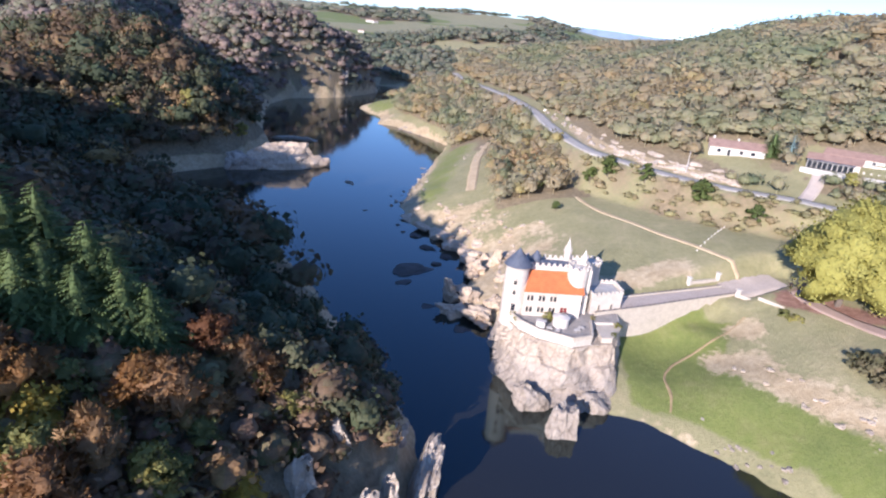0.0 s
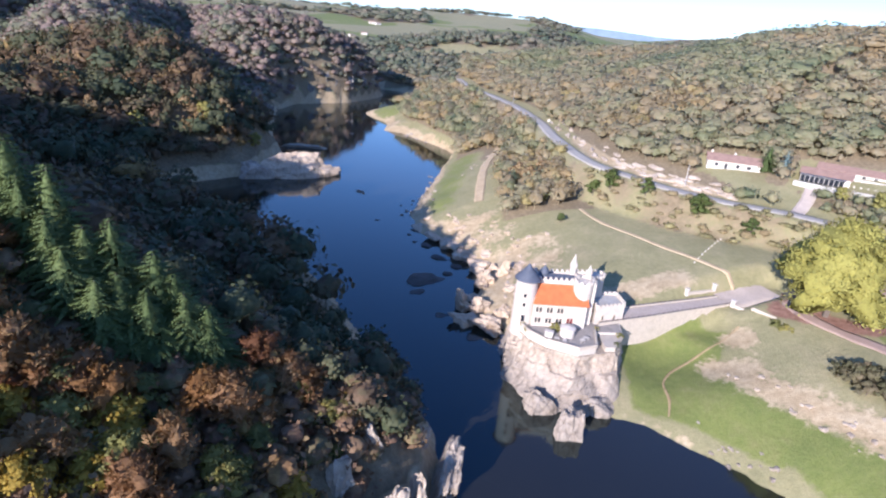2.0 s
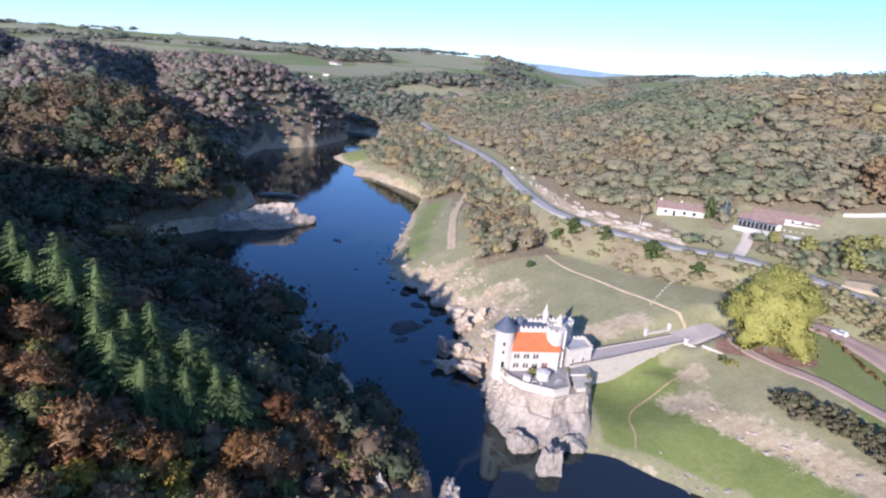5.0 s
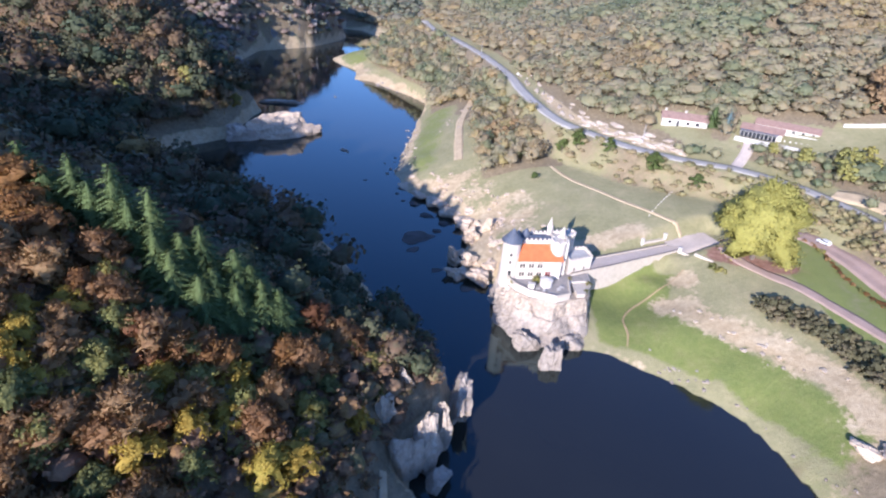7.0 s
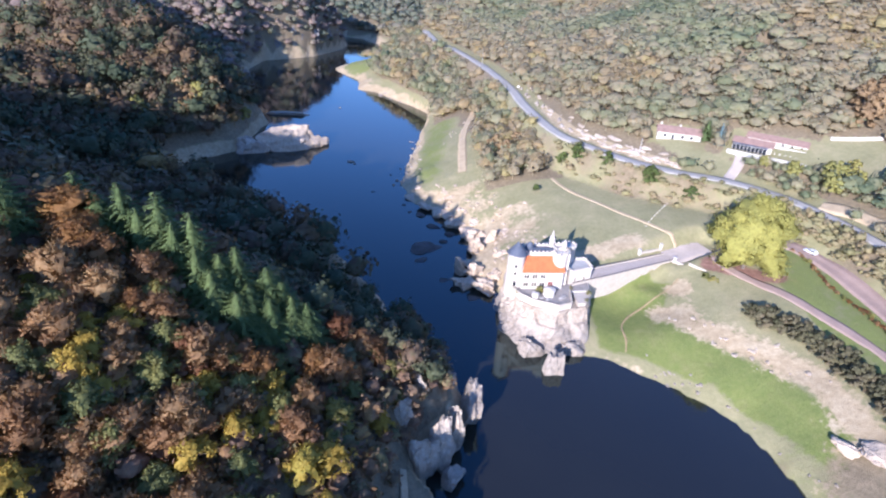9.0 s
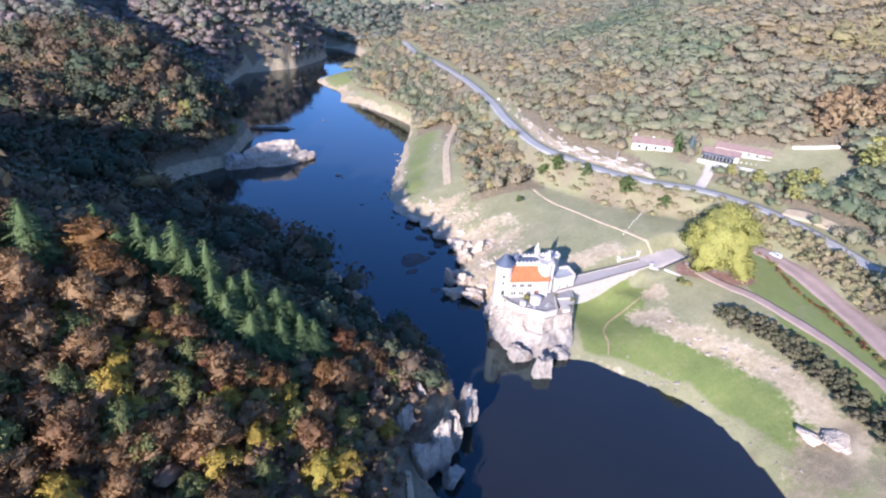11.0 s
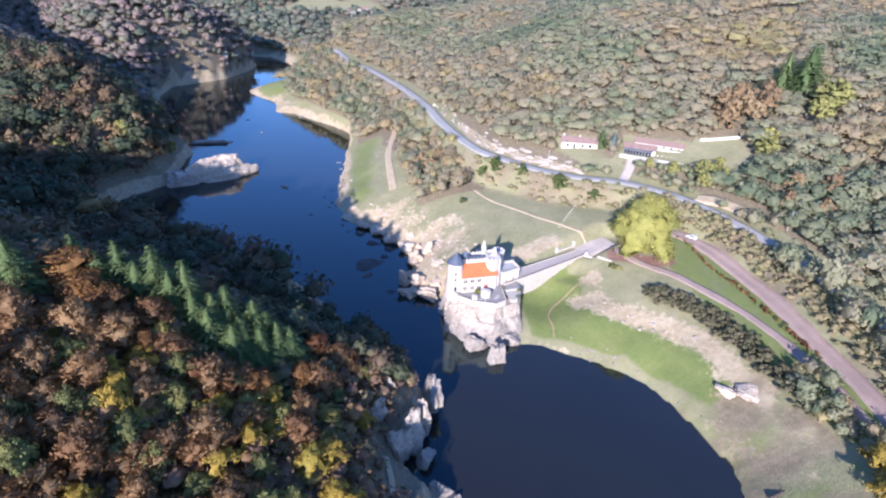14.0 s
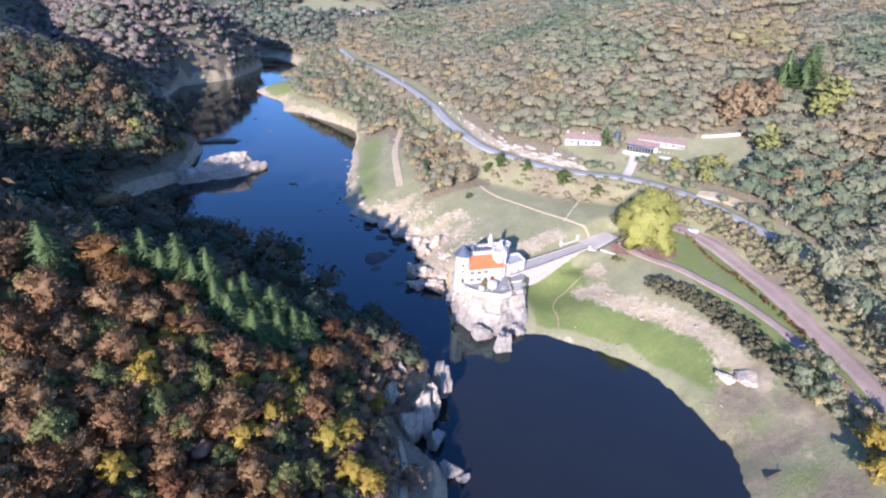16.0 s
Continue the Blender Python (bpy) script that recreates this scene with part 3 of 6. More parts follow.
def ribbon(name, line, width, material, label, lift=0.12, cuts=5, ragged=0.0):
    """A way laid along a line on the ground, slightly raised, with a thick edge."""
    line = np.asarray(line, float)
    places = []
    for k in range(len(line) - 1):
        before, a, b, after = (line[min(max(k + j, 0), len(line) - 1), :2] for j in (-1, 0, 1, 2))
        for c in range(cuts):
            f = c / cuts
            places.append(0.5 * (2 * a + (b - before) * f + (2 * before - 5 * a + 4 * b - after) * f * f + (3 * a - before - 3 * b + after) * f ** 3))
    places.append(line[-1, :2])
    places = np.array(places)
    ahead = np.gradient(places, axis=0)
    ahead /= np.linalg.norm(ahead, axis=1)[:, None]
    across = np.stack([ahead[:, 1], -ahead[:, 0]], -1)
    points, offs = [], np.array([-0.53, -0.5, -0.25, 0.0, 0.25, 0.5, 0.53])
    wide = width * (1 + ragged * value_noise(places[:, 0], places[:, 1], 6, 51, 2))
    for n, off in enumerate(offs):
        p = places + across * (off * wide)[:, None]
        points.append(np.column_stack([p, lie(p[:, 0], p[:, 1])[0]]))
    points = np.array(points)
    flat = points[1:-1, :, 2].max(0)
    points[1:-1, :, 2] = 0.8 * points[1:-1, :, 2] + 0.2 * flat + lift
    points[[0, -1], :, 2] -= 0.25
    n = len(places)
    index = np.arange(points.shape[0] * n).reshape(points.shape[0], n)
    faces = np.stack([index[:-1, :-1], index[1:, :-1], index[1:, 1:], index[:-1, 1:]], -1).reshape(-1, 4)
    ob = raw(name, points.reshape(-1, 3), faces, material, smooth=True)
    return tagged(ob, label, "road" if name == "road" else "path", kind="structure")


ribbon("road", ROAD[1:], 6.2, ASPHALT, "grey asphalt country road along the wooded hill", 0.15)

# ---- trees ----
def leaf_cards(centres, radii, count, size, seed, squash=0.8, long=1.0, mess=0.45, lift=0.0, spray=0.0, round_light=0.7):
    """Small bent leaf clusters over clumps: points, quads and the way each looks. spray: how far they point outwards like twigs."""
    r = np.random.default_rng(seed)
    heart = centres.mean(0) - (0, 0, 0.25 * np.ptp(centres[:, 2]))
    centres, radii = np.repeat(centres, count, 0), np.repeat(radii, count)
    way = r.normal(size=(len(centres), 3))
    way[:, 2] = np.abs(way[:, 2]) * 1.1 - 0.35
    way /= np.linalg.norm(way, axis=1)[:, None]
    mid = centres + way * (radii * r.uniform(0.6, 1.1, len(radii)))[:, None] * (1, 1, squash)
    face = way + (0, 0, lift) + r.normal(scale=mess, size=way.shape)
    face /= np.linalg.norm(face, axis=1)[:, None]
    one = np.cross(face, r.normal(size=way.shape)) * (1 - spray) + (way + (0, 0, 0.35)) * spray
    one /= np.linalg.norm(one, axis=1)[:, None]
    two = np.cross(face, one)
    two /= np.linalg.norm(two, axis=1)[:, None]
    s = (size * r.uniform(0.6, 1.35, len(mid)))[:, None]
    bend = face * s * -0.3
    quads = np.stack([mid - one * s * long + bend * 0.4, mid - two * s * 0.7, mid + one * s * long + bend, mid + two * s * 0.7 + bend * 0.2], 1)
    whole = mid - heart
    whole /= np.linalg.norm(whole, axis=1)[:, None] + 1e-9
    light = (0.55 * way + 0.45 * whole + (0, 0, 0.3)) * round_light + face * (1 - round_light)
    light /= np.linalg.norm(light, axis=1)[:, None]
    return quads.reshape(-1, 3), np.arange(4 * len(mid)).reshape(-1, 4), np.repeat(light, 4, 0)


def crown_body(centres, radii, cells, squash=0.8, fill=0.9):
    """The dense inside of a crown: the lumpy outline of all its clumps, as quads with their normals."""
    g = np.linspace(-1, 1, cells + 1)
    a, b = (v.ravel() for v in np.meshgrid(g, g))
    quad = np.arange((cells + 1) ** 2).reshape(cells + 1, cells + 1)
    quad = np.stack([quad[:-1, :-1], quad[:-1, 1:], quad[1:, 1:], quad[1:, :-1]], -1).reshape(-1, 4)
    points, faces = [], []
    for axis in range(3):
        for sign in (-1, 1):
            side = np.empty((len(a), 3))
            side[:, axis], side[:, (axis + 1) % 3], side[:, (axis + 2) % 3] = sign, a, b
            faces.append((quad if sign > 0 else quad[:, ::-1]) + len(points) * len(a))
            points.append(side)
    way = np.concatenate(points)
    way /= np.linalg.norm(way, axis=1)[:, None]
    heart = centres.mean(0)
    off, wide = (centres - heart) * (1, 1, 1 / squash), radii * fill
    along = way @ off.T
    root = along ** 2 - (off ** 2).sum(1) + wide ** 2
    reach = np.where(root > 0, along + np.sqrt(np.maximum(root, 0)), 0).max(1)
    reach = np.maximum(reach, 0.45 * reach.mean())
    near = (np.abs(way[:, None] - way[None]).sum(2) < 1e-6) | ((way @ way.T) > math.cos(1.2 / cells))
    smooth = (near * reach).sum(1) / near.sum(1)
    spot = way * (0.45 * reach + 0.55 * smooth)[:, None] * (1, 1, squash)
    light = way * 0.7 + (0, 0, 0.25) + (spot - (near @ spot) / near.sum(1)[:, None]) / max(wide.mean(), 1e-6) * 0.9
    light /= np.linalg.norm(light, axis=1)[:, None]
    return spot + heart, np.concatenate(faces), light


def dome_crown(seed, cells, count, card, inside=0.74, upward=0.3):
    """A broad crown, one metre wide and tall, whose outline swells in many lumps: a dense inside under leaf clusters."""
    r = np.random.default_rng(seed)
    lumps = r.normal(size=(15, 3))
    lumps[:, 2] = np.abs(lumps[:, 2]) - 0.2
    lumps /= np.linalg.norm(lumps, axis=1)[:, None]
    rise = r.uniform(0.12, 0.42, 15)

    def reach(way):
        return 0.36 + 0.5 * (rise * np.exp(9.0 * (way @ lumps.T - 1))).max(1)

    def light(way):
        best = (rise * np.exp(9.0 * (way @ lumps.T - 1))).argmax(1)
        out = way * 1.2 + (way - lumps[best]) * 0.9 + (0, 0, upward)
        return out / np.linalg.norm(out, axis=1)[:, None]

    shell, faces, _ = crown_body(np.zeros((1, 3)), np.ones(1), cells, 1.0, 1.0)
    way = shell / np.linalg.norm(shell, axis=1)[:, None]
    faces = faces[way[faces].mean(1)[:, 2] > -0.45]
    body = (way * (reach(way) * inside * r.uniform(0.88, 1.08, len(way)))[:, None] * (1, 1, 0.95) + (0, 0, 0.52), faces, light(way))
    out = r.normal(size=(count, 3))
    out[:, 2] = np.abs(out[:, 2]) * 1.1 - 0.3
    out /= np.linalg.norm(out, axis=1)[:, None]
    mid = out * (reach(out) * r.uniform(0.74, 1.2, count))[:, None] * (1, 1, 0.95) + (0, 0, 0.52)
    face = out + r.normal(0, 0.5, out.shape)
    face /= np.linalg.norm(face, axis=1)[:, None]
    one = np.cross(face, r.normal(size=out.shape))
    one /= np.linalg.norm(one, axis=1)[:, None]
    two = np.cross(face, one)
    s = card * r.uniform(0.6, 1.4, (count, 1))
    quads = np.stack([mid - one * s, mid - two * s * 0.7, mid + one * s - face * s * 0.3, mid + two * s * 0.7], 1)
    shine = light(out) + 0.35 * face + r.normal(0, 0.15, out.shape)
    shine /= np.linalg.norm(shine, axis=1)[:, None]
    return with_body((quads.reshape(-1, 3), np.arange(4 * count).reshape(-1, 4), np.repeat(shine, 4, 0)), body)


def with_body(cards, body):
    """Leaf clusters and the crown's inside as one set of points, quads and normals."""
    return np.concatenate([cards[0], body[0]]), np.concatenate([cards[1], body[1] + len(cards[0])]), np.concatenate([cards[2], body[2]])


def crown_clumps(seed, width, tall, base, number):
    """Clumps of a broad crown that stands from base to tall, of uneven outline."""
    r = np.random.default_rng(seed)
    centres, radii = [], []
    for k in range(number):
        f = (k + 0.5) / number
        a, up = k * 2.4 + r.uniform(-0.4, 0.4), base + (tall - base) * (0.18 + 0.72 * f)
        reach = width / 2 * math.sqrt(max(0.05, 1 - (1.5 * f - 0.45) ** 2)) * r.uniform(0.35, 0.95)
        centres.append((reach * math.cos(a), reach * math.sin(a), up + r.uniform(-0.09, 0.07) * tall))
        radii.append(width * r.uniform(0.09, 0.20))
    return np.array(centres), np.array(radii)


def trunk_mesh(seed, tall, thick, centres, limbs):
    r = np.random.default_rng(seed)
    bm = bmesh.new()
    lean = r.uniform(-0.3, 0.3, 2)
    fork = Vector((lean[0], lean[1], tall * 0.45))
    rod(bm, (0, 0, -0.8), fork, thick, thick * 0.65, 7)
    rod(bm, fork, (lean[0] * 1.5, lean[1] * 1.5, tall * 0.85), thick * 0.62, thick * 0.15, 6)
    for c in centres[:: max(1, len(centres) // limbs)]:
        start = Vector((lean[0] * 0.8, lean[1] * 0.8, min(c[2] - 0.4, tall * r.uniform(0.3, 0.5))))
        rod(bm, start, c, thick * 0.35, thick * 0.1, 5)
    data = bpy.data.meshes.new("trunk")
    bm.to_mesh(data)
    bm.free()
    data.materials.append(BARK)
    return data


def crown_data(points, faces, normals, material, clumps=1, seed=0, cards=0):
    tint = np.repeat(np.random.default_rng(seed).random(clumps), max(1, cards // clumps))
    tint = np.concatenate([tint, np.full(max(0, len(faces) - len(tint)), 0.5)])[:len(faces)]
    ob = raw("crown", points, faces, material, smooth=True, tint=tint, normals=normals)
    data = ob.data
    bpy.data.objects.remove(ob)
    return data


def tree_kind(seed, width, tall, material, clumps=13, count=46, size=0.38, base=None, long=1.0, squash=0.8, thick=0.17, spray=0.0, mess=0.45, body=0.8, cells=5):
    centres, radii = crown_clumps(seed, width, tall, tall * 0.2 if base is None else base, clumps)
    leaves = leaf_cards(centres, radii, count, size, seed, squash, long, mess, spray=spray)
    number = len(leaves[1])
    leaves = with_body(leaves, crown_body(centres, radii, cells, squash, body))
    return trunk_mesh(seed, tall, thick, centres, 9), crown_data(*leaves, material, clumps, seed, number)


def conifer_kind(seed, tall, width, material):
    """Whorls of long drooping boughs, each a flat spray of twigs, round a straight stem."""
    r = np.random.default_rng(seed)
    quads, light = [], []
    z = tall * 0.06
    while z < tall * 0.985:
        f = z / tall
        reach = width / 2 * (1 - f) ** 0.8 * r.uniform(0.8, 1.12) + 0.2
        boughs = max(6, int(9 * (1 - f) + 6))
        turn = r.uniform(0, 6.28)
        for b in range(boughs):
            a = turn + 6.283 * (b + r.uniform(-0.3, 0.3)) / boughs
            out, side = np.array([math.cos(a), math.sin(a), 0]), np.array([-math.sin(a), math.cos(a), 0])
            length, droop, start = reach * r.uniform(0.55, 1.22), r.uniform(0.12, 0.30), z + r.uniform(-0.15, 0.15)
            number = max(2, int(length / 0.42))
            for j in range(number):
                u = (j + 0.7) / number
                at = out * length * u + (0, 0, start + 0.12 * length * u - droop * length * u * u)
                spread = 0.25 + 0.55 * length * 0.35 * (1.1 - u)
                for flank in (-1, 1):
                    twig = side * flank * spread + out * 0.42 + (0, 0, -0.16 - 0.12 * spread + r.uniform(-0.08, 0.08))
                    w = 0.24 * r.uniform(0.8, 1.3)
                    mid = at + twig * 0.5
                    quads.append([at, mid + out * w * flank * -1 - side * w * 0.4 + (0, 0, 0.06), at + twig, mid + out * w * flank + (0, 0, -0.06)])
                    light.append(out * 0.85 + (0, 0, 0.45 - 0.5 * (1 - u)) + side * flank * 0.25 + r.normal(0, 0.12, 3))
        z += 0.62 + 0.5 * (1 - f)
    for k in range(14):   # the dense needles round the stem
        a0, a1 = 6.283 * k / 14, 6.283 * (k + 1) / 14
        for j in range(10):
            ring = []
            for f, a in ((j / 10, a0), (j / 10, a1), ((j + 1) / 10, a1), ((j + 1) / 10, a0)):
                wide = width / 2 * 0.44 * (1 - f) ** 0.8 * (0.8 + 0.3 * math.sin(3 * a + 9 * f + seed))
                ring.append((math.cos(a) * wide, math.sin(a) * wide, tall * (0.06 + 0.9 * f) - 0.3))
            quads.append(ring)
            light.append(np.array([math.cos((a0 + a1) / 2), math.sin((a0 + a1) / 2), 0.35]))
    quads, light = np.array([np.array(q) for q in quads]), np.array(light)
    up = np.cross(quads[:, 2] - quads[:, 0], quads[:, 3] - quads[:, 1])[:, 2] < 0
    quads[up] = quads[up][:, ::-1]
    light /= np.linalg.norm(light, axis=1)[:, None]
    bm = bmesh.new()
    rod(bm, (0, 0, -0.8), (0, 0, tall * 0.97), 0.2, 0.03, 7)
    stem = bpy.data.meshes.new("trunk")
    bm.to_mesh(stem)
    bm.free()
    stem.materials.append(BARK)
    return stem, crown_data(quads.reshape(-1, 3), np.arange(4 * len(quads)).reshape(-1, 4), np.repeat(light, 4, 0), material)


def plant(name, kind, x, y, scale, label, category="tree", group="", turn=None, sink=0.0, tall=1.0):
    """One tree with its own trunk and crown, standing on the ground."""
    turn = rng.uniform(0, 6.28) if turn is None else turn
    ob = thing(name, label, category, Matrix.LocRotScale((x, y, height(x, y) - sink), Euler((0, 0, turn)), (scale * rng.uniform(0.86, 1.16), scale * rng.uniform(0.86, 1.16), scale * tall)), group)
    for piece, data in zip(("trunk", "crown"), kind):
        new(piece, data).parent = ob
    return ob


KINDS = {
    "rust": [tree_kind(100 + k, 8.6, 7.8, RUST, 36, 48, 0.2, long=1.5, spray=0.4, mess=0.6, body=0.64) for k in range(3)],
    "dull": [tree_kind(200 + k, 9.0, 7.6, DULL, 38, 48, 0.175, long=2.2, spray=0.7, mess=0.6, body=0.6) for k in range(4)],
    "olive": [tree_kind(300 + k, 7.0, 7.0, OLIVE, 30, 46, 0.195, body=0.64) for k in range(3)],
    "gold": [tree_kind(400 + k, 7.0, 7.2, GOLD, 30, 46, 0.195, body=0.64) for k in range(2)],
}
LABELS = {"rust": "rust-orange autumn oak on the steep slope", "dull": "dull brown half-bare tree in the autumn wood",
          "olive": "olive green tree among the autumn wood", "gold": "golden yellow tree on the steep slope"}
NAMES = {"rust": "rust_oak_tree", "dull": "half_bare_tree", "olive": "green_oak_tree", "gold": "golden_tree"}


def scatter(x0, x1, y0, y1, gap, seed):
    r = np.random.default_rng(seed)
    x, y = np.meshgrid(np.arange(x0, x1, gap), np.arange(y0, y1, gap))
    return x.ravel() + r.uniform(-0.48, 0.48, x.size) * gap, y.ravel() + r.uniform(-0.48, 0.48, x.size) * gap, r


CONIFER_TOPS = [(-75.5, 64, 60.5), (-68.3, 63, 59.5), (-62.2, 62, 56.2), (-60.5, 58, 51), (-54.4, 62, 49.2), (-57.5, 56, 45.5), (-48.6, 62, 44.7), (-51, 57, 42.5), (-46, 62, 41.4), (-43.6, 60, 39.5), (-40.9, 61, 37.4), (-84, 65, 62), (-91, 55, 67), (-52.5, 54.5, 43), (-47, 56.5, 40), (-57, 60, 48.5), (-65, 60, 55), (-71.5, 61, 57), (-79, 62, 59)]
FIRS = [(x, y) for x, y, _ in CONIFER_TOPS]
NEAR = (-102.0, -6.0, 6.0, 69.0)


SINGLE_TREES = (("gold", -35.9, 30.5, 1.15), ("gold", -32.0, 33.5, 1.1), ("gold", -24.5, 48.5, 0.85), ("gold", -31.5, 24.5, 1.0), ("gold", -28.0, 22.5, 1.0), ("olive", -39.5, 22.5, 1.1), ("rust", -80, 56, 1.15),
                          ("rust", -76, 53.5, 1.1), ("rust", -84, 61, 1.2), ("gold", -79, 50, 0.9), ("olive", -61, 43.5, 1.1), ("gold", -72, 40, 0.8), ("gold", 92, 16, 1.3), ("gold", 87, 9, 1.2), ("rust", -35, 64.5, 0.8), ("gold", -70.5, 16, 1.1), ("olive", -45, 27, 1.0))


def near_wood():
    x, y, r = scatter(*NEAR, 4.2, 61)
    h, d, is_left, _ = lie(x, y)
    keep = is_left & (h > 8.5) & (d > np.where(y < 44, 16, 8))
    keep &= ~((np.abs(x + 14) < 5) & (np.abs(y - 40) < 12)) & ~((x > -30) & (y > 18) & (y < 44))
    crest, _ = off_line(x, y, np.array([(-96, 68.0), (-74, 62.5), (-40, 59.5)]))
    keep &= crest > 7.0
    for fx, fy in FIRS:
        keep &= np.hypot(x - fx, y - fy) > 6.2
    for kind, sx, sy, scale in SINGLE_TREES:
        keep &= np.hypot(x - sx, y - sy) > 4.0 * scale
    for px, py, pd in zip(x[keep], y[keep], d[keep]):
        warm = 0.6 * value_noise(np.array([px]), np.array([py]), 22, 71, 2)[0] + r.normal(0, 0.5)
        kind = "dull" if warm < -0.08 else "rust" if warm < 0.05 else "olive" if warm < 0.62 else "gold"
        size = r.uniform(0.78, 1.22) * (0.7 if pd < 22 else 1)
        if pd < 24 and r.random() < 0.5:
            kind = "olive" if r.random() < 0.7 else "rust"
        plant(NAMES[kind], KINDS[kind][r.integers(len(KINDS[kind]))], px, py, size, LABELS[kind], "tree", "autumn wood on the near slope", r.uniform(0, 6.28), 0.3, r.uniform(0.8, 1.25))


near_wood()


def wood_stuff(name, x, y, r, material, label, wide, tall, count, card, tints, cells=3, even=0.2, inside=0.74, upward=0.3):
    """A stretch of wood too large to count: many crowns of leaf clusters, with their stems, as one mesh."""
    kinds = [dome_crown(900 + k, cells, count, card, inside, upward) for k in range(10)]
    z = lie(x, y)[0]
    points, faces, tint, light, start = [], [], [], [], 0
    for px, py, pz, t, broad, high in zip(x, y, z, tints, np.broadcast_to(wide, x.shape), np.broadcast_to(tall, x.shape)):
        p, q, w = kinds[r.integers(10)]
        size = np.clip(math.exp(r.normal(0, 0.32)), 0.55, 1.6)
        a, s, v = r.uniform(0, 6.28), broad * size, high * (0.5 + 0.5 * size) * r.uniform(1 - even, 1 + even)
        c, n = math.cos(a), math.sin(a)
        points.append(np.stack([px + s * (c * p[:, 0] - n * p[:, 1]), py + s * (n * p[:, 0] + c * p[:, 1]), pz - 0.3 + v * p[:, 2]], -1))
        light.append(np.stack([c * w[:, 0] - n * w[:, 1], n * w[:, 0] + c * w[:, 1], w[:, 2]], -1))
        faces.append(q + start)
        tint.append(np.clip(t + r.normal(0, 0.06, len(q)), 0, 1))
        start += len(p)
        stem = np.array([(px - 0.15, py, pz - 0.5), (px + 0.15, py, pz - 0.5), (px + 0.06, py, pz + v * 0.6), (px - 0.06, py, pz + v * 0.6)])
        points.append(stem)
        light.append(np.tile((0.0, -1.0, 0.0), (4, 1)))
        faces.append(np.arange(4)[None] + start)
        tint.append([t])
        start += 4
    ob = raw(name, np.concatenate(points), np.concatenate(faces), material, smooth=True, tint=np.concatenate(tint), normals=np.concatenate(light))
    return tagged(ob, label, "woodland", kind="stuff")


def understory():
    x, y, r = scatter(-112, -4, 4, 92, 3.0, 66)
    h, d, is_left, _ = lie(x, y)
    keep = is_left & (h > 5.0) & (d > np.where(y < 44, 8.5, 4.5)) & (off_line(x, y, np.array([(-19.5, 44.0), (-19, 34), (-21, 22)]))[0] > 2.0)
    keep &= ~((x > -17) & (y > 28) & (y < 45))
    for fx, fy in FIRS:
        keep &= np.hypot(x - fx, y - fy) > 4.0
    x, y = x[keep], y[keep]
    tints = np.clip(0.5 + 0.3 * value_noise(x, y, 18, 79, 2) + r.normal(0, 0.2, len(x)), 0, 1)
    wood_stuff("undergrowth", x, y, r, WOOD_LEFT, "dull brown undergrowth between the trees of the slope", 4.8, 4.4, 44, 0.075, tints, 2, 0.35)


understory()


def left_woods():
    x, y, r = scatter(-330, 0, -30, 340, 6.6, 62)
    h, d, is_left, _ = lie(x, y)
    near = (x > NEAR[0] - 2) & (x < NEAR[1]) & (y > NEAR[2] - 2) & (y < 112)
    keep = is_left & (h > 8) & ~near & (d > np.where(y < 60, 13, 5)) & (np.degrees(np.arctan2(x + 25, y + 90)) > -52)
    x, y = x[keep], y[keep]
    tints = np.clip(0.42 + 0.3 * value_noise(x, y, 40, 72, 2) + r.normal(0, 0.24, len(x)), 0, 1)
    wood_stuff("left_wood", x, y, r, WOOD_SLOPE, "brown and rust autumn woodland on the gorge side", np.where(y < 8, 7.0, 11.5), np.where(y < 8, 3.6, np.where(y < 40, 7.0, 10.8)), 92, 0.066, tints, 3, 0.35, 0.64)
    x, y, r = scatter(NEAR[0] - 2, 0, NEAR[3] - 1, 112, 4.4, 68)
    h, d, is_left, _ = lie(x, y)
    keep = is_left & (h > 6) & (d > 4)
    for fx, fy in FIRS:
        keep &= np.hypot(x - fx, y - fy) > 4.5
    x, y = x[keep], y[keep]
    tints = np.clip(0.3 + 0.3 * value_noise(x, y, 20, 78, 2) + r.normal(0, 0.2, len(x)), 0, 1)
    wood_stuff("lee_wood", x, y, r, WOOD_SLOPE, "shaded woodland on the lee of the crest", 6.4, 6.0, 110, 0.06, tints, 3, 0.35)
    x, y, r = scatter(-560, -90, 300, 800, 5.9, 67)
    h, d, is_left, _ = lie(x, y)
    keep = is_left & (h > 7.5) & ((y > 340) | (x < -330)) & (np.degrees(np.arctan2(x + 8, y + 14)) > -43) & (np.hypot(x, y) < 860)
    x, y = x[keep], y[keep]
    tints = np.clip(0.42 + 0.26 * value_noise(x, y, 50, 76, 3) + r.normal(0, 0.17, len(x)), 0, 1)
    wood_stuff("cliff_wood", x, y, r, WOOD_HILL, "purple-brown autumn woodland on the hill above the bend", 11.0, 9.0, 18, 0.1, tints, 2, 0.3)


left_woods()


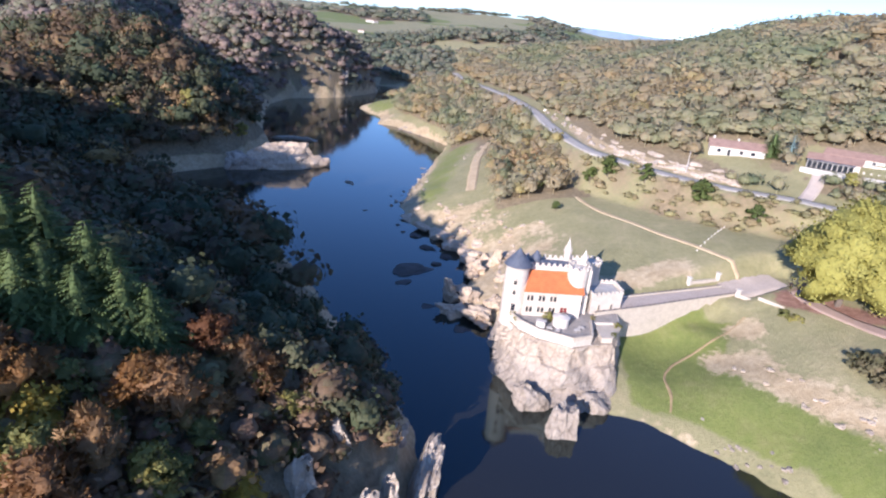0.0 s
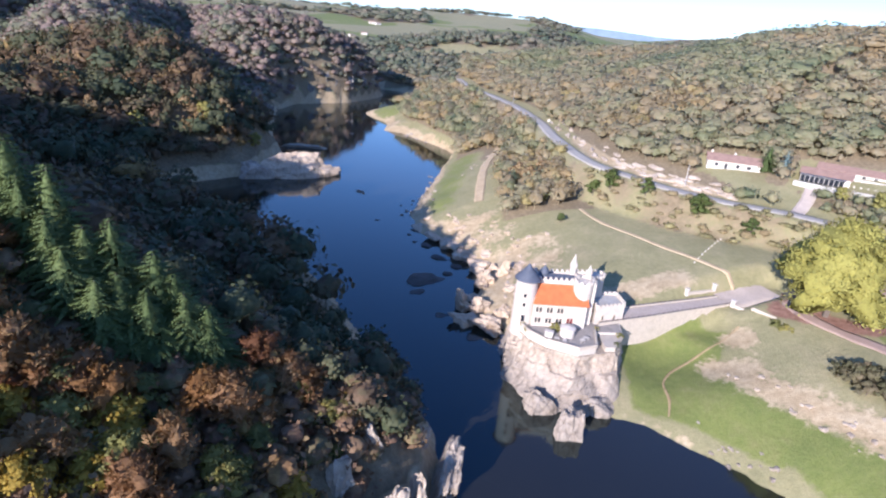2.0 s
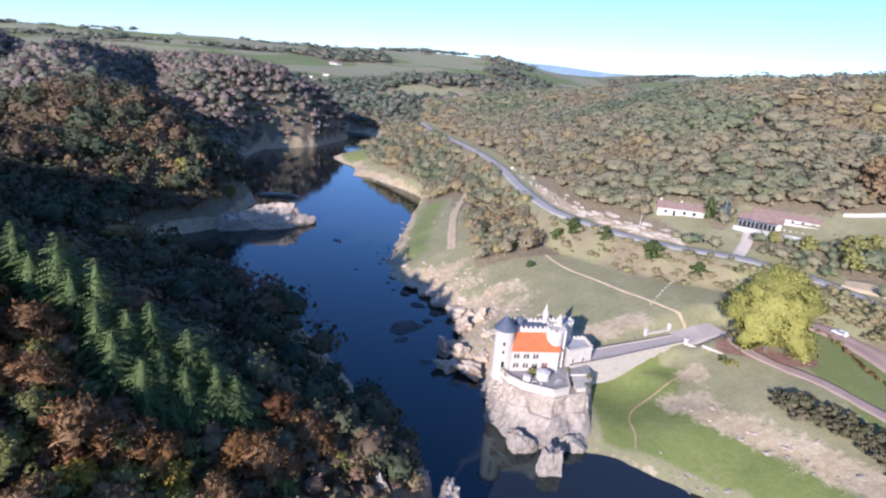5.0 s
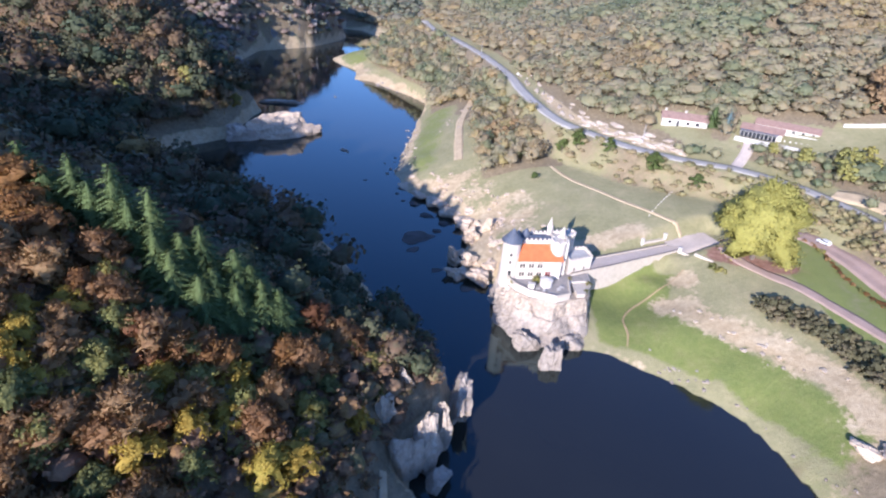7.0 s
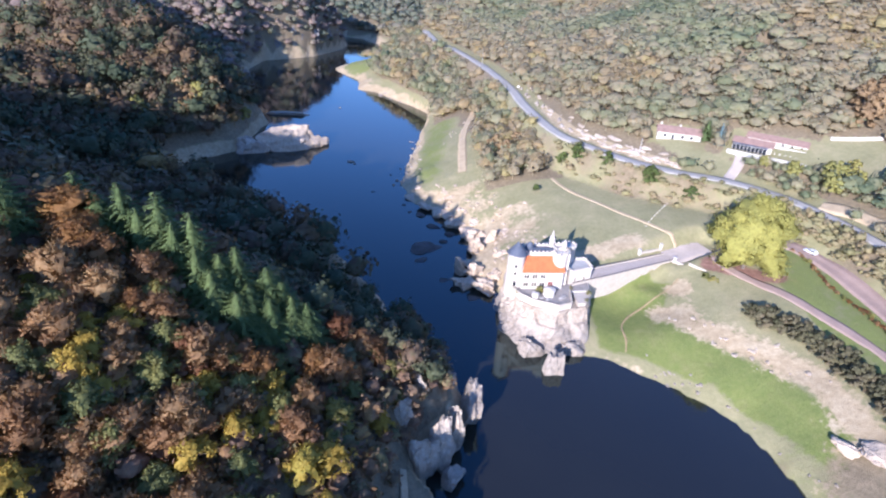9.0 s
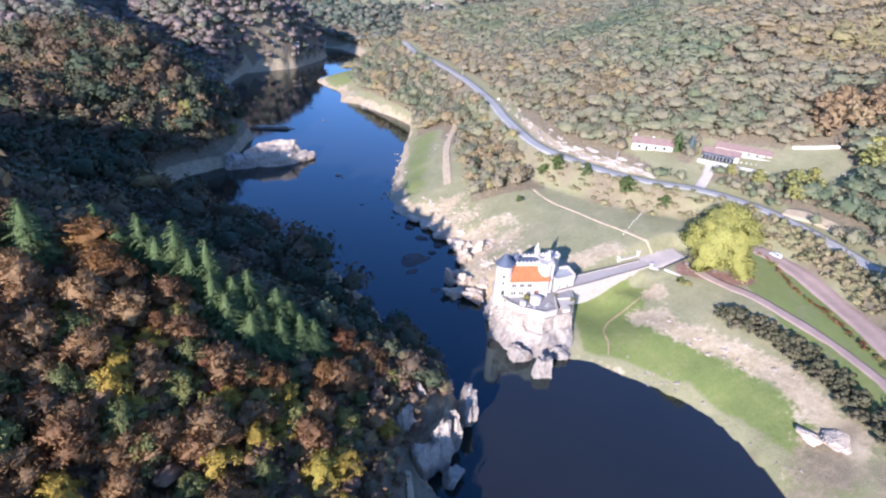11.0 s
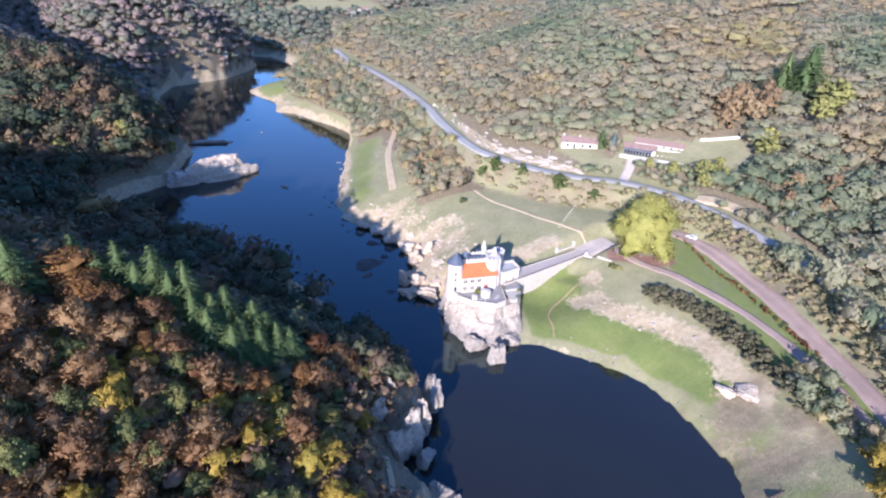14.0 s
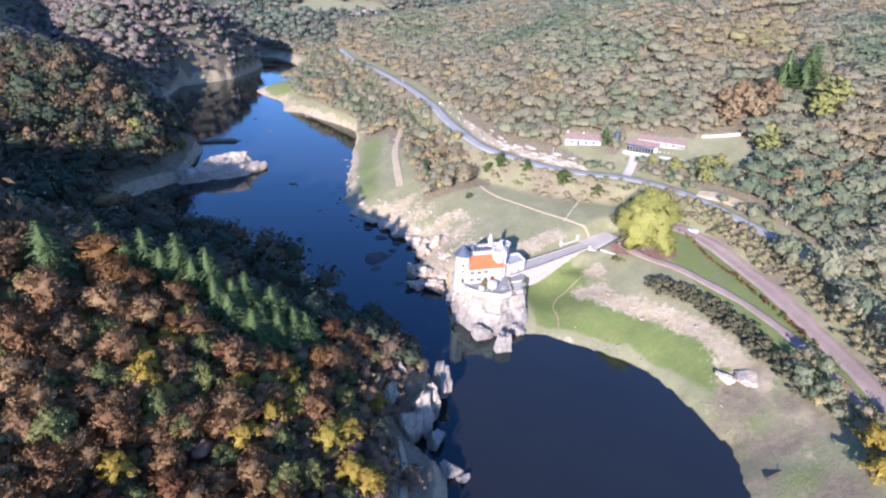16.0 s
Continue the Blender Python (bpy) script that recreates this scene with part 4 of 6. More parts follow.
def right_woods():
    x, y, r = scatter(-60, 480, -60, 760, 4.3, 63)
    h, d, is_left, side = lie(x, y)
    keep = ~is_left & (side > 8) & (np.hypot(x, y) < 800) & (np.degrees(np.arctan2(x + 30, y + 75)) < 58)
    thin = np.clip(190 / (np.hypot(x, y) + 10), 0.32, 0.9)
    keep &= r.random(len(x)) < thin
    keep &= ~clearing(x, y) & ~((side < 15) & (x < 92) & (y > 176) & (y < 262))
    keep &= ~((side < 22) & (x > 88) & (x < 136) & (y > 140))
    keep &= ~((x > 118) & (x < 148) & (y > 112) & (y < 150) & (side < 16))
    for cx, cy, wide in ((178, 193, 15), (203, 169, 9), (212, 199, 9), (167, 158, 7)):   # room for the trees that stand out of this wood
        keep &= np.hypot(x - cx, y - cy) > wide
    x, y = x[keep], y[keep]
    tints = np.clip(0.48 + 0.55 * value_noise(x, y, 70, 73, 3) + r.normal(0, 0.11, len(x)), 0, 1)
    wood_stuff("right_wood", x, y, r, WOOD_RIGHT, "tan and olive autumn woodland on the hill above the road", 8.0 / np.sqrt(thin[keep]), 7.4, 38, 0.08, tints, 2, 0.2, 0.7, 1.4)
    x, y, r = scatter(-110, 40, 196, 760, 5.0, 64)
    h, d, is_left, side = lie(x, y)
    keep = ~is_left & (side < -6.5) & (h > np.where(y > 320, 7.5, 8.5)) & (x > np.interp(y, [200, 300, 345], [12, 8, -130]) + 6 * value_noise(x, y, 14, 31, 4)) & ~in_ring(x, y, SPIT) & ~in_ring(x, y, STRIP)
    x, y = x[keep], y[keep]
    tints = np.clip(0.52 + 0.33 * value_noise(x, y, 30, 74, 2) + r.normal(0, 0.2, len(x)) + 0.25 * np.exp(-((x - 30) / 14) ** 2 - ((y - 225) / 30) ** 2), 0, 1)
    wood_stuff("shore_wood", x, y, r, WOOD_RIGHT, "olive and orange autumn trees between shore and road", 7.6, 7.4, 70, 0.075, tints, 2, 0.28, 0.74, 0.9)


right_woods()


def far_woods():
    for gap, y0, y1, wide, tall, name in ((13.0, 640, 1300, 16.0, 8.0, "valley_wood"), (30.0, 1300, 2900, 34.0, 11.0, "far_wood")):
        x, y, r = scatter(-0.9 * y1, 0.9 * y1, y0, y1, gap, 65)
        h, d, is_left, side = lie(x, y)
        north = step(y + 0.25 * np.maximum(-x, 0) - 0.5 * np.maximum(x, 0), 640, 820)
        patch = value_noise(x, y, 260, 41, 4) - 0.3 * step(y, 820, 1000) > -0.06
        patch |= (y < 930) & (np.abs(x - 20) < 300)
        angle = np.degrees(np.arctan2(x + 10, y))
        keep = (h > 8) & np.where(is_left | (north < 0.5), np.hypot(x, y) > np.where(is_left, 850, 790), patch) & (np.abs(angle) < 43)
        x, y = x[keep], y[keep]
        tints = np.clip(0.42 + 0.3 * value_noise(x, y, 120, 75, 2) + r.normal(0, 0.18, len(x)), 0, 1)
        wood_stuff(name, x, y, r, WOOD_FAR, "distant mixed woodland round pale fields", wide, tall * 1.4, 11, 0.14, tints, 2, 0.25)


far_woods()

# ---- rocks ----
def hewn(seed, cuts=16, level=4, rough=0.16, deep=0.55):
    """A unit boulder with broken faces and a cracked skin: points and triangles."""
    r = np.random.default_rng(seed)
    bm = bmesh.new()
    bmesh.ops.create_icosphere(bm, subdivisions=level, radius=1.0)
    p = np.array([v.co[:] for v in bm.verts])
    faces = np.array([[v.index for v in f.verts] for f in bm.faces])
    bm.free()
    for _ in range(cuts):
        n = r.normal(size=3)
        n /= np.linalg.norm(n)
        over = np.maximum(p @ n - r.uniform(deep, 0.85), 0)
        p -= over[:, None] * n
    off = [noise.fractal(Vector(q) * 2.3 + Vector((seed, 0, 0)), 0.9, 2.1, 4) for q in p]
    ledge = [noise.cell(Vector((q[0] * 2.2 + seed, q[1] * 2.2, q[2] * 3.2))) for q in p]
    return p * (1 + 0.7 * rough * np.array(off) + 0.4 * rough * (np.array(ledge) - 0.5))[:, None], faces


BOULDERS = [hewn(500 + k, 14, 3) for k in range(5)]
CRAGS = [hewn(520 + k, 18, 5, 0.2) for k in range(4)]
STONES = [hewn(540 + k, 22, 4, 0.34, 0.42) for k in range(4)]


CRACKED = [hewn(560 + k, 26, 5, 0.42, 0.36) for k in range(5)]


def rock(name, x, y, z, size, turn=0.0, tilt=(0, 0), shape=None, material=None, label="pale weathered granite rock on the shore", group="", crag=True, kind=""):
    p, faces = shape if shape is not None else (CRAGS[int(abs(x * 7 + y)) % 4] if crag else BOULDERS[int(abs(x * 7 + y)) % 5])
    ob = raw(name, p * size, faces, material or ROCK)
    ob.matrix_world = pose(x, y, z, tilt[0], tilt[1], turn)
    return tagged(ob, label, "rock", group, kind)


def loft(name, low, high, z0, z1, material, rings=18, sides=110, shelf=0.55, rough=0.9, seed=0, label=""):
    """A crag between an outline at the water and a smaller one at its top, with ledges, cracks and hollows."""
    def outline(ring):
        ring = np.array(ring, float)
        ring = np.concatenate([ring, ring[:1]])
        along = np.concatenate([[0], np.cumsum(np.linalg.norm(np.diff(ring, axis=0), axis=1))])
        at = np.linspace(0, along[-1], sides, endpoint=False)
        return np.stack([np.interp(at, along, ring[:, k]) for k in (0, 1)], -1)
    a, b = outline(low), outline(high)
    middle = b.mean(0)
    points = []
    for k in range(rings):
        f = k / (rings - 1)
        g = f ** shelf
        p = a * (1 - g) + b * g
        z = z0 + (z1 - z0) * f
        for q in p:
            out = (q - middle) / np.linalg.norm(q - middle)
            v = Vector((q[0], q[1], z))
            big = noise.fractal(v * 0.16 + Vector((seed, 0, 0)), 0.9, 2.0, 4)
            crack = noise.cell(Vector((q[0] * 0.28 + 0.12 * z, q[1] * 0.28 - 0.1 * z, z * 0.3)))
            seam = noise.fractal(v * 0.7, 0.8, 2.0, 3)
            push = (rough * (1.9 * big + 0.55 * (crack - 0.5) + 0.3 * seam)) * (1 if 0 < k < rings - 1 else 0.3)
            points.append((q[0] + out[0] * push, q[1] + out[1] * push, z + (0.4 * rough * (crack - 0.5) if 0 < k < rings - 1 else 0)))
    points.append((middle[0], middle[1], z1))
    faces = []
    for k in range(rings - 1):
        for n in range(sides):
            m = (n + 1) % sides
            faces += [(k * sides + n, k * sides + m, (k + 1) * sides + m), (k * sides + n, (k + 1) * sides + m, (k + 1) * sides + n)]
    top = (rings - 1) * sides
    faces += [(top + n, top + (n + 1) % sides, len(points) - 1) for n in range(sides)]
    return tagged(raw(name, points, faces, material), label, "rock")


loft("castle_crag", [(7, 119), (7.2, 105), (9, 97), (12.5, 92), (18, 89.5), (25, 88), (33.5, 92.5), (38.5, 100), (39, 110), (38, 119), (28, 127), (14, 127)],
     [(10, 117), (11.4, 109), (13.2, 105.5), (17, 102.2), (24.4, 99.6), (28.8, 101.8), (33.5, 103.2), (36, 108), (37, 115), (34, 123), (24, 126), (12, 124)],
     -1.5, 10.7, PALE_ROCK, rings=26, sides=150, rough=0.62, label="pale cracked granite crag that carries the castle")
rock("standing_rock", 21.6, 86.6, 0.6, (3.7, 4.0, 7.6), -8, (-24, 6), CRAGS[1], PALE_ROCK, "pale upright slab of granite before the crag")
rock("leaning_rock", 15.8, 94.0, 0.2, (4.6, 4.0, 4.6), 20, (-10, -6), CRAGS[2], PALE_ROCK, "pale bulging granite lobe at the foot of the crag")
rock("foot_rock", 30.0, 96.0, 0.0, (5.8, 4.2, 4.0), 12, (-8, 8), CRAGS[3], PALE_ROCK, "pale sloping granite at the foot of the crag")

for n, (x, y, z, size, turn, tilt) in enumerate(((-0.5, 130.5, 0.4, (6.2, 4.0, 3.6), 15, (6, 10)), (6.5, 128.5, 0.8, (5.4, 4.2, 3.6), -25, (-8, 4)), (-2.2, 138.5, 0.6, (3.6, 5.6, 5.0), 12, (4, -12)), (3.6, 137.0, 1.6, (5.0, 4.2, 4.4), 45, (-6, 8)),
                                                 (9.5, 133.5, 2.0, (4.6, 3.4, 3.6), 70, (10, 0)), (1.0, 145.0, 0.3, (3.0, 3.0, 2.8), 30, (0, 10)), (5.0, 156.0, 1.6, (3.6, 5.0, 5.4), 10, (0, -8)), (10.5, 157.5, 3.4, (4.0, 4.2, 4.6), 50, (8, 6)), (8.0, 163.0, 2.4, (4.0, 3.2, 3.8), 0, (0, 0)))):
    rock("shore_crag", x, y, z, tuple(1.25 * v for v in size), turn, tilt, CRACKED[n % 5], TAN_ROCK, "broken pale tan granite crag beside the castle", "granite crags of the inlet")

# ---- the castle ----
CASTLE_AT = pose(14.2, 109.3, 12.7, 0, 0, 4)
castle = thing("castle", "small white castle with slate tower and orange roof", "castle", CASTLE_AT)


def battlements(bm, x0, x1, y0, y1, z, wall=0.4, low=0.5, high=0.62, wide=0.62, sides="fbrl"):
    """A parapet with merlons round a rectangle."""
    runs = {"f": ((x0, y0 + wall / 2), (x1, y0 + wall / 2)), "b": ((x0, y1 - wall / 2), (x1, y1 - wall / 2)),
            "l": ((x0 + wall / 2, y0 + wall), (x0 + wall / 2, y1 - wall)), "r": ((x1 - wall / 2, y0 + wall), (x1 - wall / 2, y1 - wall))}
    for key in sides:
        (ax, ay), (bx, by) = runs[key]
        tall = bx - ax > by - ay
        block(bm, *((ax, bx, ay - wall / 2, ay + wall / 2) if tall else (ax - wall / 2, ax + wall / 2, ay, by)), z, z + low)
        length = (bx - ax) if tall else (by - ay)
        number = max(2, int(length / (wide * 1.9)))
        for k in range(number):
            c = (k + 0.5) * length / number
            if tall:
                block(bm, ax + c - wide / 2, ax + c + wide / 2, ay - wall / 2, ay + wall / 2, z + low, z + low + high, 0.03)
            else:
                block(bm, ax - wall / 2, ax + wall / 2, ay + c - wide / 2, ay + c + wide / 2, z + low, z + low + high, 0.03)
    return bm


def ring_battlements(bm, x, y, r, z, number, high=0.6):
    for k in range(number):
        a = 6.283 * k / number
        m = Matrix.Translation((x + math.cos(a) * r, y + math.sin(a) * r, z + high / 2)) @ Matrix.Rotation(a, 4, "Z") @ Matrix.Diagonal((0.4, 0.6 * 6.283 * r / number, high, 1))
        bmesh.ops.create_cube(bm, size=1.0, matrix=m)
    return bm


def window(parent, x, y, z, wide, tall, arch=False, turn=0.0, door=False):
    """A stone surround with a recessed dark pane (or a door leaf), on a wall that looks towards -y."""
    bm = bmesh.new()
    b = 0.14
    block(bm, -wide / 2 - b, -wide / 2, -0.10, 0.12, 0, tall)
    block(bm, wide / 2, wide / 2 + b, -0.10, 0.12, 0, tall)
    block(bm, -wide / 2 - b - 0.05, wide / 2 + b + 0.05, -0.14, 0.12, tall, tall + (0.3 if arch else 0.18))
    block(bm, -wide / 2 - b - 0.08, wide / 2 + b + 0.08, -0.18, 0.12, -0.14, 0)
    frame_part = part("doorway" if door else "window", bm, RUBBLE, parent, "pale stone surround")
    frame_part.matrix_basis = pose(x, y, z, 0, 0, turn)
    bm = bmesh.new()
    block(bm, -wide / 2, wide / 2, -0.06, 0.03, 0, tall)
    part("door_leaf" if door else "pane", bm, RED_PAINT if door else DARK_GLASS, frame_part, "dark red door leaf" if door else "dark leaded pane")
    return frame_part


def build_castle():
    # front range with its lean-to roof
    bm = bmesh.new()
    block(bm, 0, 12.9, 0, 3.8, -2.0, 5.9)
    prism_side = [(0.05, 5.9), (3.7, 9.2), (3.7, 5.9)]
    for x in (0.0, 12.4):
        ring = [bm.verts.new((x, y, z)) for y, z in prism_side]
        back_ring = [bm.verts.new((x + 0.5, y, z)) for y, z in prism_side]
        bm.faces.new(ring)
        bm.faces.new(back_ring[::-1])
        for k in range(3):
            bm.faces.new((ring[k], back_ring[k], back_ring[(k + 1) % 3], ring[(k + 1) % 3]))
    bmesh.ops.recalc_face_normals(bm, faces=bm.faces)
    part("front_range", bm, PLASTER, castle)
    bm = bmesh.new()
    rows, last = 12, None
    for k in range(rows):   # courses of tiles, each a little proud of the one above
        y0, y1 = -0.45 + 4.25 * k / rows, -0.45 + 4.25 * (k + 1) / rows + 0.05
        z0, z1 = 5.78 + 3.62 * k / rows, 5.78 + 3.62 * (k + 1) / rows + 0.02
        x0, x1 = -0.25 + 1.9 * (k / rows) * 0.9, 13.25 - 0.25 * k / rows
        v = [bm.verts.new(c) for c in ((x0, y0, z0 - 0.1), (x1, y0, z0 - 0.1), (x1, y0, z0 + 0.06), (x0, y0, z0 + 0.06), (x0, y1, z1), (x1, y1, z1))]
        bm.faces.new((v[0], v[1], v[2], v[3]))
        bm.faces.new((v[3], v[2], v[5], v[4]))
        bm.faces.new((v[0], v[3], v[4]))
        bm.faces.new((v[1], v[5], v[2]))
        if last:
            bm.faces.new((last[4], last[5], v[1], v[0]))
        last = v
    bmesh.ops.recalc_face_normals(bm, faces=bm.faces)
    part("front_roof", bm, ORANGE_TILE, castle, "bright orange clay tile roof")
    bm = bmesh.new()
    for k in range(26):
        block(bm, -0.2 + 0.5 * k, 0.0 + 0.5 * k, -0.3, 0.02, 5.45, 5.68)
    part("eaves_brackets", bm, RUBBLE, castle)
    # rear range between two crenellated walls
    bm = bmesh.new()
    block(bm, 0.8, 11.2, 3.8, 9.4, -2.0, 9.9)
    battlements(bm, 0.8, 11.2, 3.8, 9.4, 9.9)
    part("rear_range", bm, PLASTER, castle)
    bm = bmesh.new()
    v = [bm.verts.new(c) for c in ((1.2, 4.2, 9.95), (10.8, 4.2, 9.95), (10.8, 9.0, 9.95), (1.2, 9.0, 9.95), (1.6, 6.6, 10.7), (10.4, 6.6, 10.7))]
    for ids in ((0, 1, 5, 4), (2, 3, 4, 5), (1, 2, 5), (3, 0, 4)):
        bm.faces.new([v[k] for k in ids])
    part("rear_roof", bm, SLATE, castle, "dark slate roof behind the battlements")
    # right block and its round turret
    bm = bmesh.new()
    block(bm, 11.2, 14.9, 2.2, 9.6, -3.0, 10.2)
    battlements(bm, 11.2, 14.9, 2.2, 9.6, 10.2, sides="fbr")
    part("keep", bm, PLASTER, castle)
    bm = bmesh.new()
    drum(bm, 12.0, 3.1, 4.4, 10.9, 2.35, 2.35, 28)
    drum(bm, 12.0, 3.1, 3.2, 4.4, 0.9, 2.35, 28)
    ring_battlements(bm, 12.0, 3.1, 2.2, 10.9, 9)
    part("round_turret", bm, PLASTER, castle)
    bm = bmesh.new()
    drum(bm, 13.6, 5.4, 10.2, 12.2, 0.7, 0.7, 12)
    drum(bm, 13.6, 5.4, 12.2, 14.3, 0.8, 0.02, 12)
    part("keep_pinnacle", bm, PLASTER, castle, "pale stone pinnacle")
    bm = bmesh.new()
    drum(bm, 10.4, 8.4, 8.0, 12.6, 0.85, 0.8, 12)
    drum(bm, 10.4, 8.4, 12.6, 13.0, 1.0, 1.0, 12)
    drum(bm, 10.4, 8.4, 13.0, 15.9, 0.8, 0.02, 12)
    for k in range(4):
        drum(bm, 10.4 + 0.85 * math.cos(k * 1.571 + 0.78), 8.4 + 0.85 * math.sin(k * 1.571 + 0.78), 12.2, 13.9, 0.16, 0.02, 6)
    part("spire", bm, PLASTER, castle, "white stone spire with corner pinnacles")
    bm = bmesh.new()
    drum(bm, 3.0, 6.8, 9.9, 11.4, 1.1, 1.0, 14)
    drum(bm, 3.0, 6.8, 11.4, 13.0, 1.25, 0.03, 14)
    part("stair_turret_roof", bm, SLATE, castle, "small slate cone behind the tower")
    bm = bmesh.new()
    drum(bm, 17.2, 10.8, -2.0, 9.4, 2.3, 2.2, 28)
    drum(bm, 17.2, 10.8, 9.0, 9.5, 2.2, 2.4, 28)
    ring_battlements(bm, 17.2, 10.8, 2.2, 9.5, 10)
    part("rear_tower", bm, PLASTER, castle, "round white rear tower with battlements")
    # round tower with its cone
    bm = bmesh.new()
    drum(bm, -1.75, 2.9, -3.5, 10.6, 2.75, 2.6, 40)
    drum(bm, -1.75, 2.9, 10.2, 10.9, 2.6, 2.85, 40)
    part("round_tower", bm, PLASTER, castle)
    bm = bmesh.new()
    for z0, z1, r0, r1 in ((10.9, 11.7, 3.15, 2.45), (11.7, 13.1, 2.5, 1.3), (13.1, 14.7, 1.35, 0.05)):
        drum(bm, -1.75, 2.9, z0, z1, r0, r1, 40)
    rod(bm, (-1.75, 2.9, 14.5), (-1.75, 2.9, 15.4), 0.06, 0.03, 6)
    part("tower_roof", bm, SLATE, castle, "conical dark slate roof with a finial")
    # openings
    for x in (1.35, 3.95, 6.5):
        for dx in (-0.42, 0.42):
            window(castle, x + dx, -0.02, 3.55, 0.5, 1.25, True)
            window(castle, x + dx, -0.02, 0.75, 0.5, 1.25, True)
    window(castle, 8.75, -0.02, 0.05, 0.62, 2.2, door=True)
    window(castle, 9.55, -0.02, 0.05, 0.62, 2.2, door=True)
    for z, tall, wide in ((7.0, 0.95, 0.6), (4.6, 0.9, 0.55)):
        window(castle, -1.75 - 0.6, 2.9 - 2.62, z, wide, tall, True, -12)
    window(castle, -2.2, 2.9 - 2.66, 0.6, 0.8, 1.7, True, -10)
    window(castle, 13.6, 2.18, 2.0, 0.35, 1.0)
    window(castle, 13.6, 2.18, 6.0, 0.35, 1.0)


build_castle()


def build_annex():
    ob = thing("gatehouse", "low white crenellated gatehouse beside the castle", "building", pose(30.0, 112.9, 12.6, 0, 0, 14))
    bm = bmesh.new()
    ring = [(0, 0), (8.3, 1.2), (8.9, 7.2), (1.6, 7.6)]
    prism(bm, ring, -3.0, 4.1)
    for k in range(4):   # parapet and merlons along each side
        a, b = Vector(ring[k]), Vector(ring[(k + 1) % 4])
        turn = Matrix.Rotation(math.atan2(b[1] - a[1], b[0] - a[0]), 4, "Z")
        length = (b - a).length
        bmesh.ops.create_cube(bm, size=1.0, matrix=Matrix.Translation((*((a + b) / 2), 4.35)) @ turn @ Matrix.Diagonal((length, 0.4, 0.5, 1)))
        for n in range(int(length / 1.1)):
            f = (n + 0.5) / int(length / 1.1)
            bmesh.ops.create_cube(bm, size=1.0, matrix=Matrix.Translation((*(a + (b - a) * f), 4.85)) @ turn @ Matrix.Diagonal((0.6, 0.4, 0.55, 1)))
    part("gatehouse_wall", bm, PLASTER, ob)
    bm = bmesh.new()
    prism(bm, [(0.3, 0.4), (8.0, 1.5), (8.5, 6.9), (1.8, 7.2)], 4.12, 4.22)
    part("flat_roof", bm, CONCRETE, ob, "pale flat roof")
    window(ob, 2.2, 0.3, 0.9, 0.35, 1.0, False, 8)
    window(ob, 5.6, 0.78, 0.7, 0.35, 1.1, False, 8)


build_annex()


# ---- terrace ----
def build_terrace():
    ob = thing("terrace", "gravel terrace on a white retaining wall above the crag", "terrace", pose(0, 0, 0))
    ring = [(10.4, 117), (11.6, 109.6), (13.6, 105.9), (17.2, 102.7), (24.3, 100.1), (28.6, 102.0), (29.6, 109), (36.4, 110), (37, 116), (30, 124), (12, 123)]
    bm = bmesh.new()
    prism(bm, ring, 4.5, 12.35)
    part("retaining_wall", bm, worn("patched limewash", (0.64, 0.58, 0.50), (0.40, 0.35, 0.29), 3.2, 0.5, 0.92, 0.12), ob, "white rendered retaining wall")
    bm = bmesh.new()
    prism(bm, [(c[0] * 0.985 + 0.33, c[1] * 0.985 + 1.65) for c in ring], 12.3, 12.42)
    part("gravel", bm, worn("grey terrace gravel", (0.34, 0.31, 0.28), (0.22, 0.20, 0.18), 2.0, 0.25, 0.95, 0.03), ob, "grey gravel terrace floor")
    bm = bmesh.new()
    for a, b in zip(ring[1:6], ring[2:7]):
        a, b = Vector(a), Vector(b)
        turn = Matrix.Rotation(math.atan2(b[1] - a[1], b[0] - a[0]), 4, "Z")
        bmesh.ops.create_cube(bm, size=1.0, matrix=Matrix.Translation((*((a + b) / 2), 12.7)) @ turn @ Matrix.Diagonal(((b - a).length, 0.35, 0.8, 1)))
    part("parapet", bm, RUBBLE, ob, "low grey stone parapet")
    bm = bmesh.new()
    prism(bm, [(31.0, 103.2), (33.4, 103.6), (36.2, 108), (36.6, 112), (32.5, 111.5), (30.6, 108)], 7.0, 11.9)
    part("bastion", bm, RUBBLE, ob, "pale stone bastion beside the terrace")
    return ob


build_terrace()


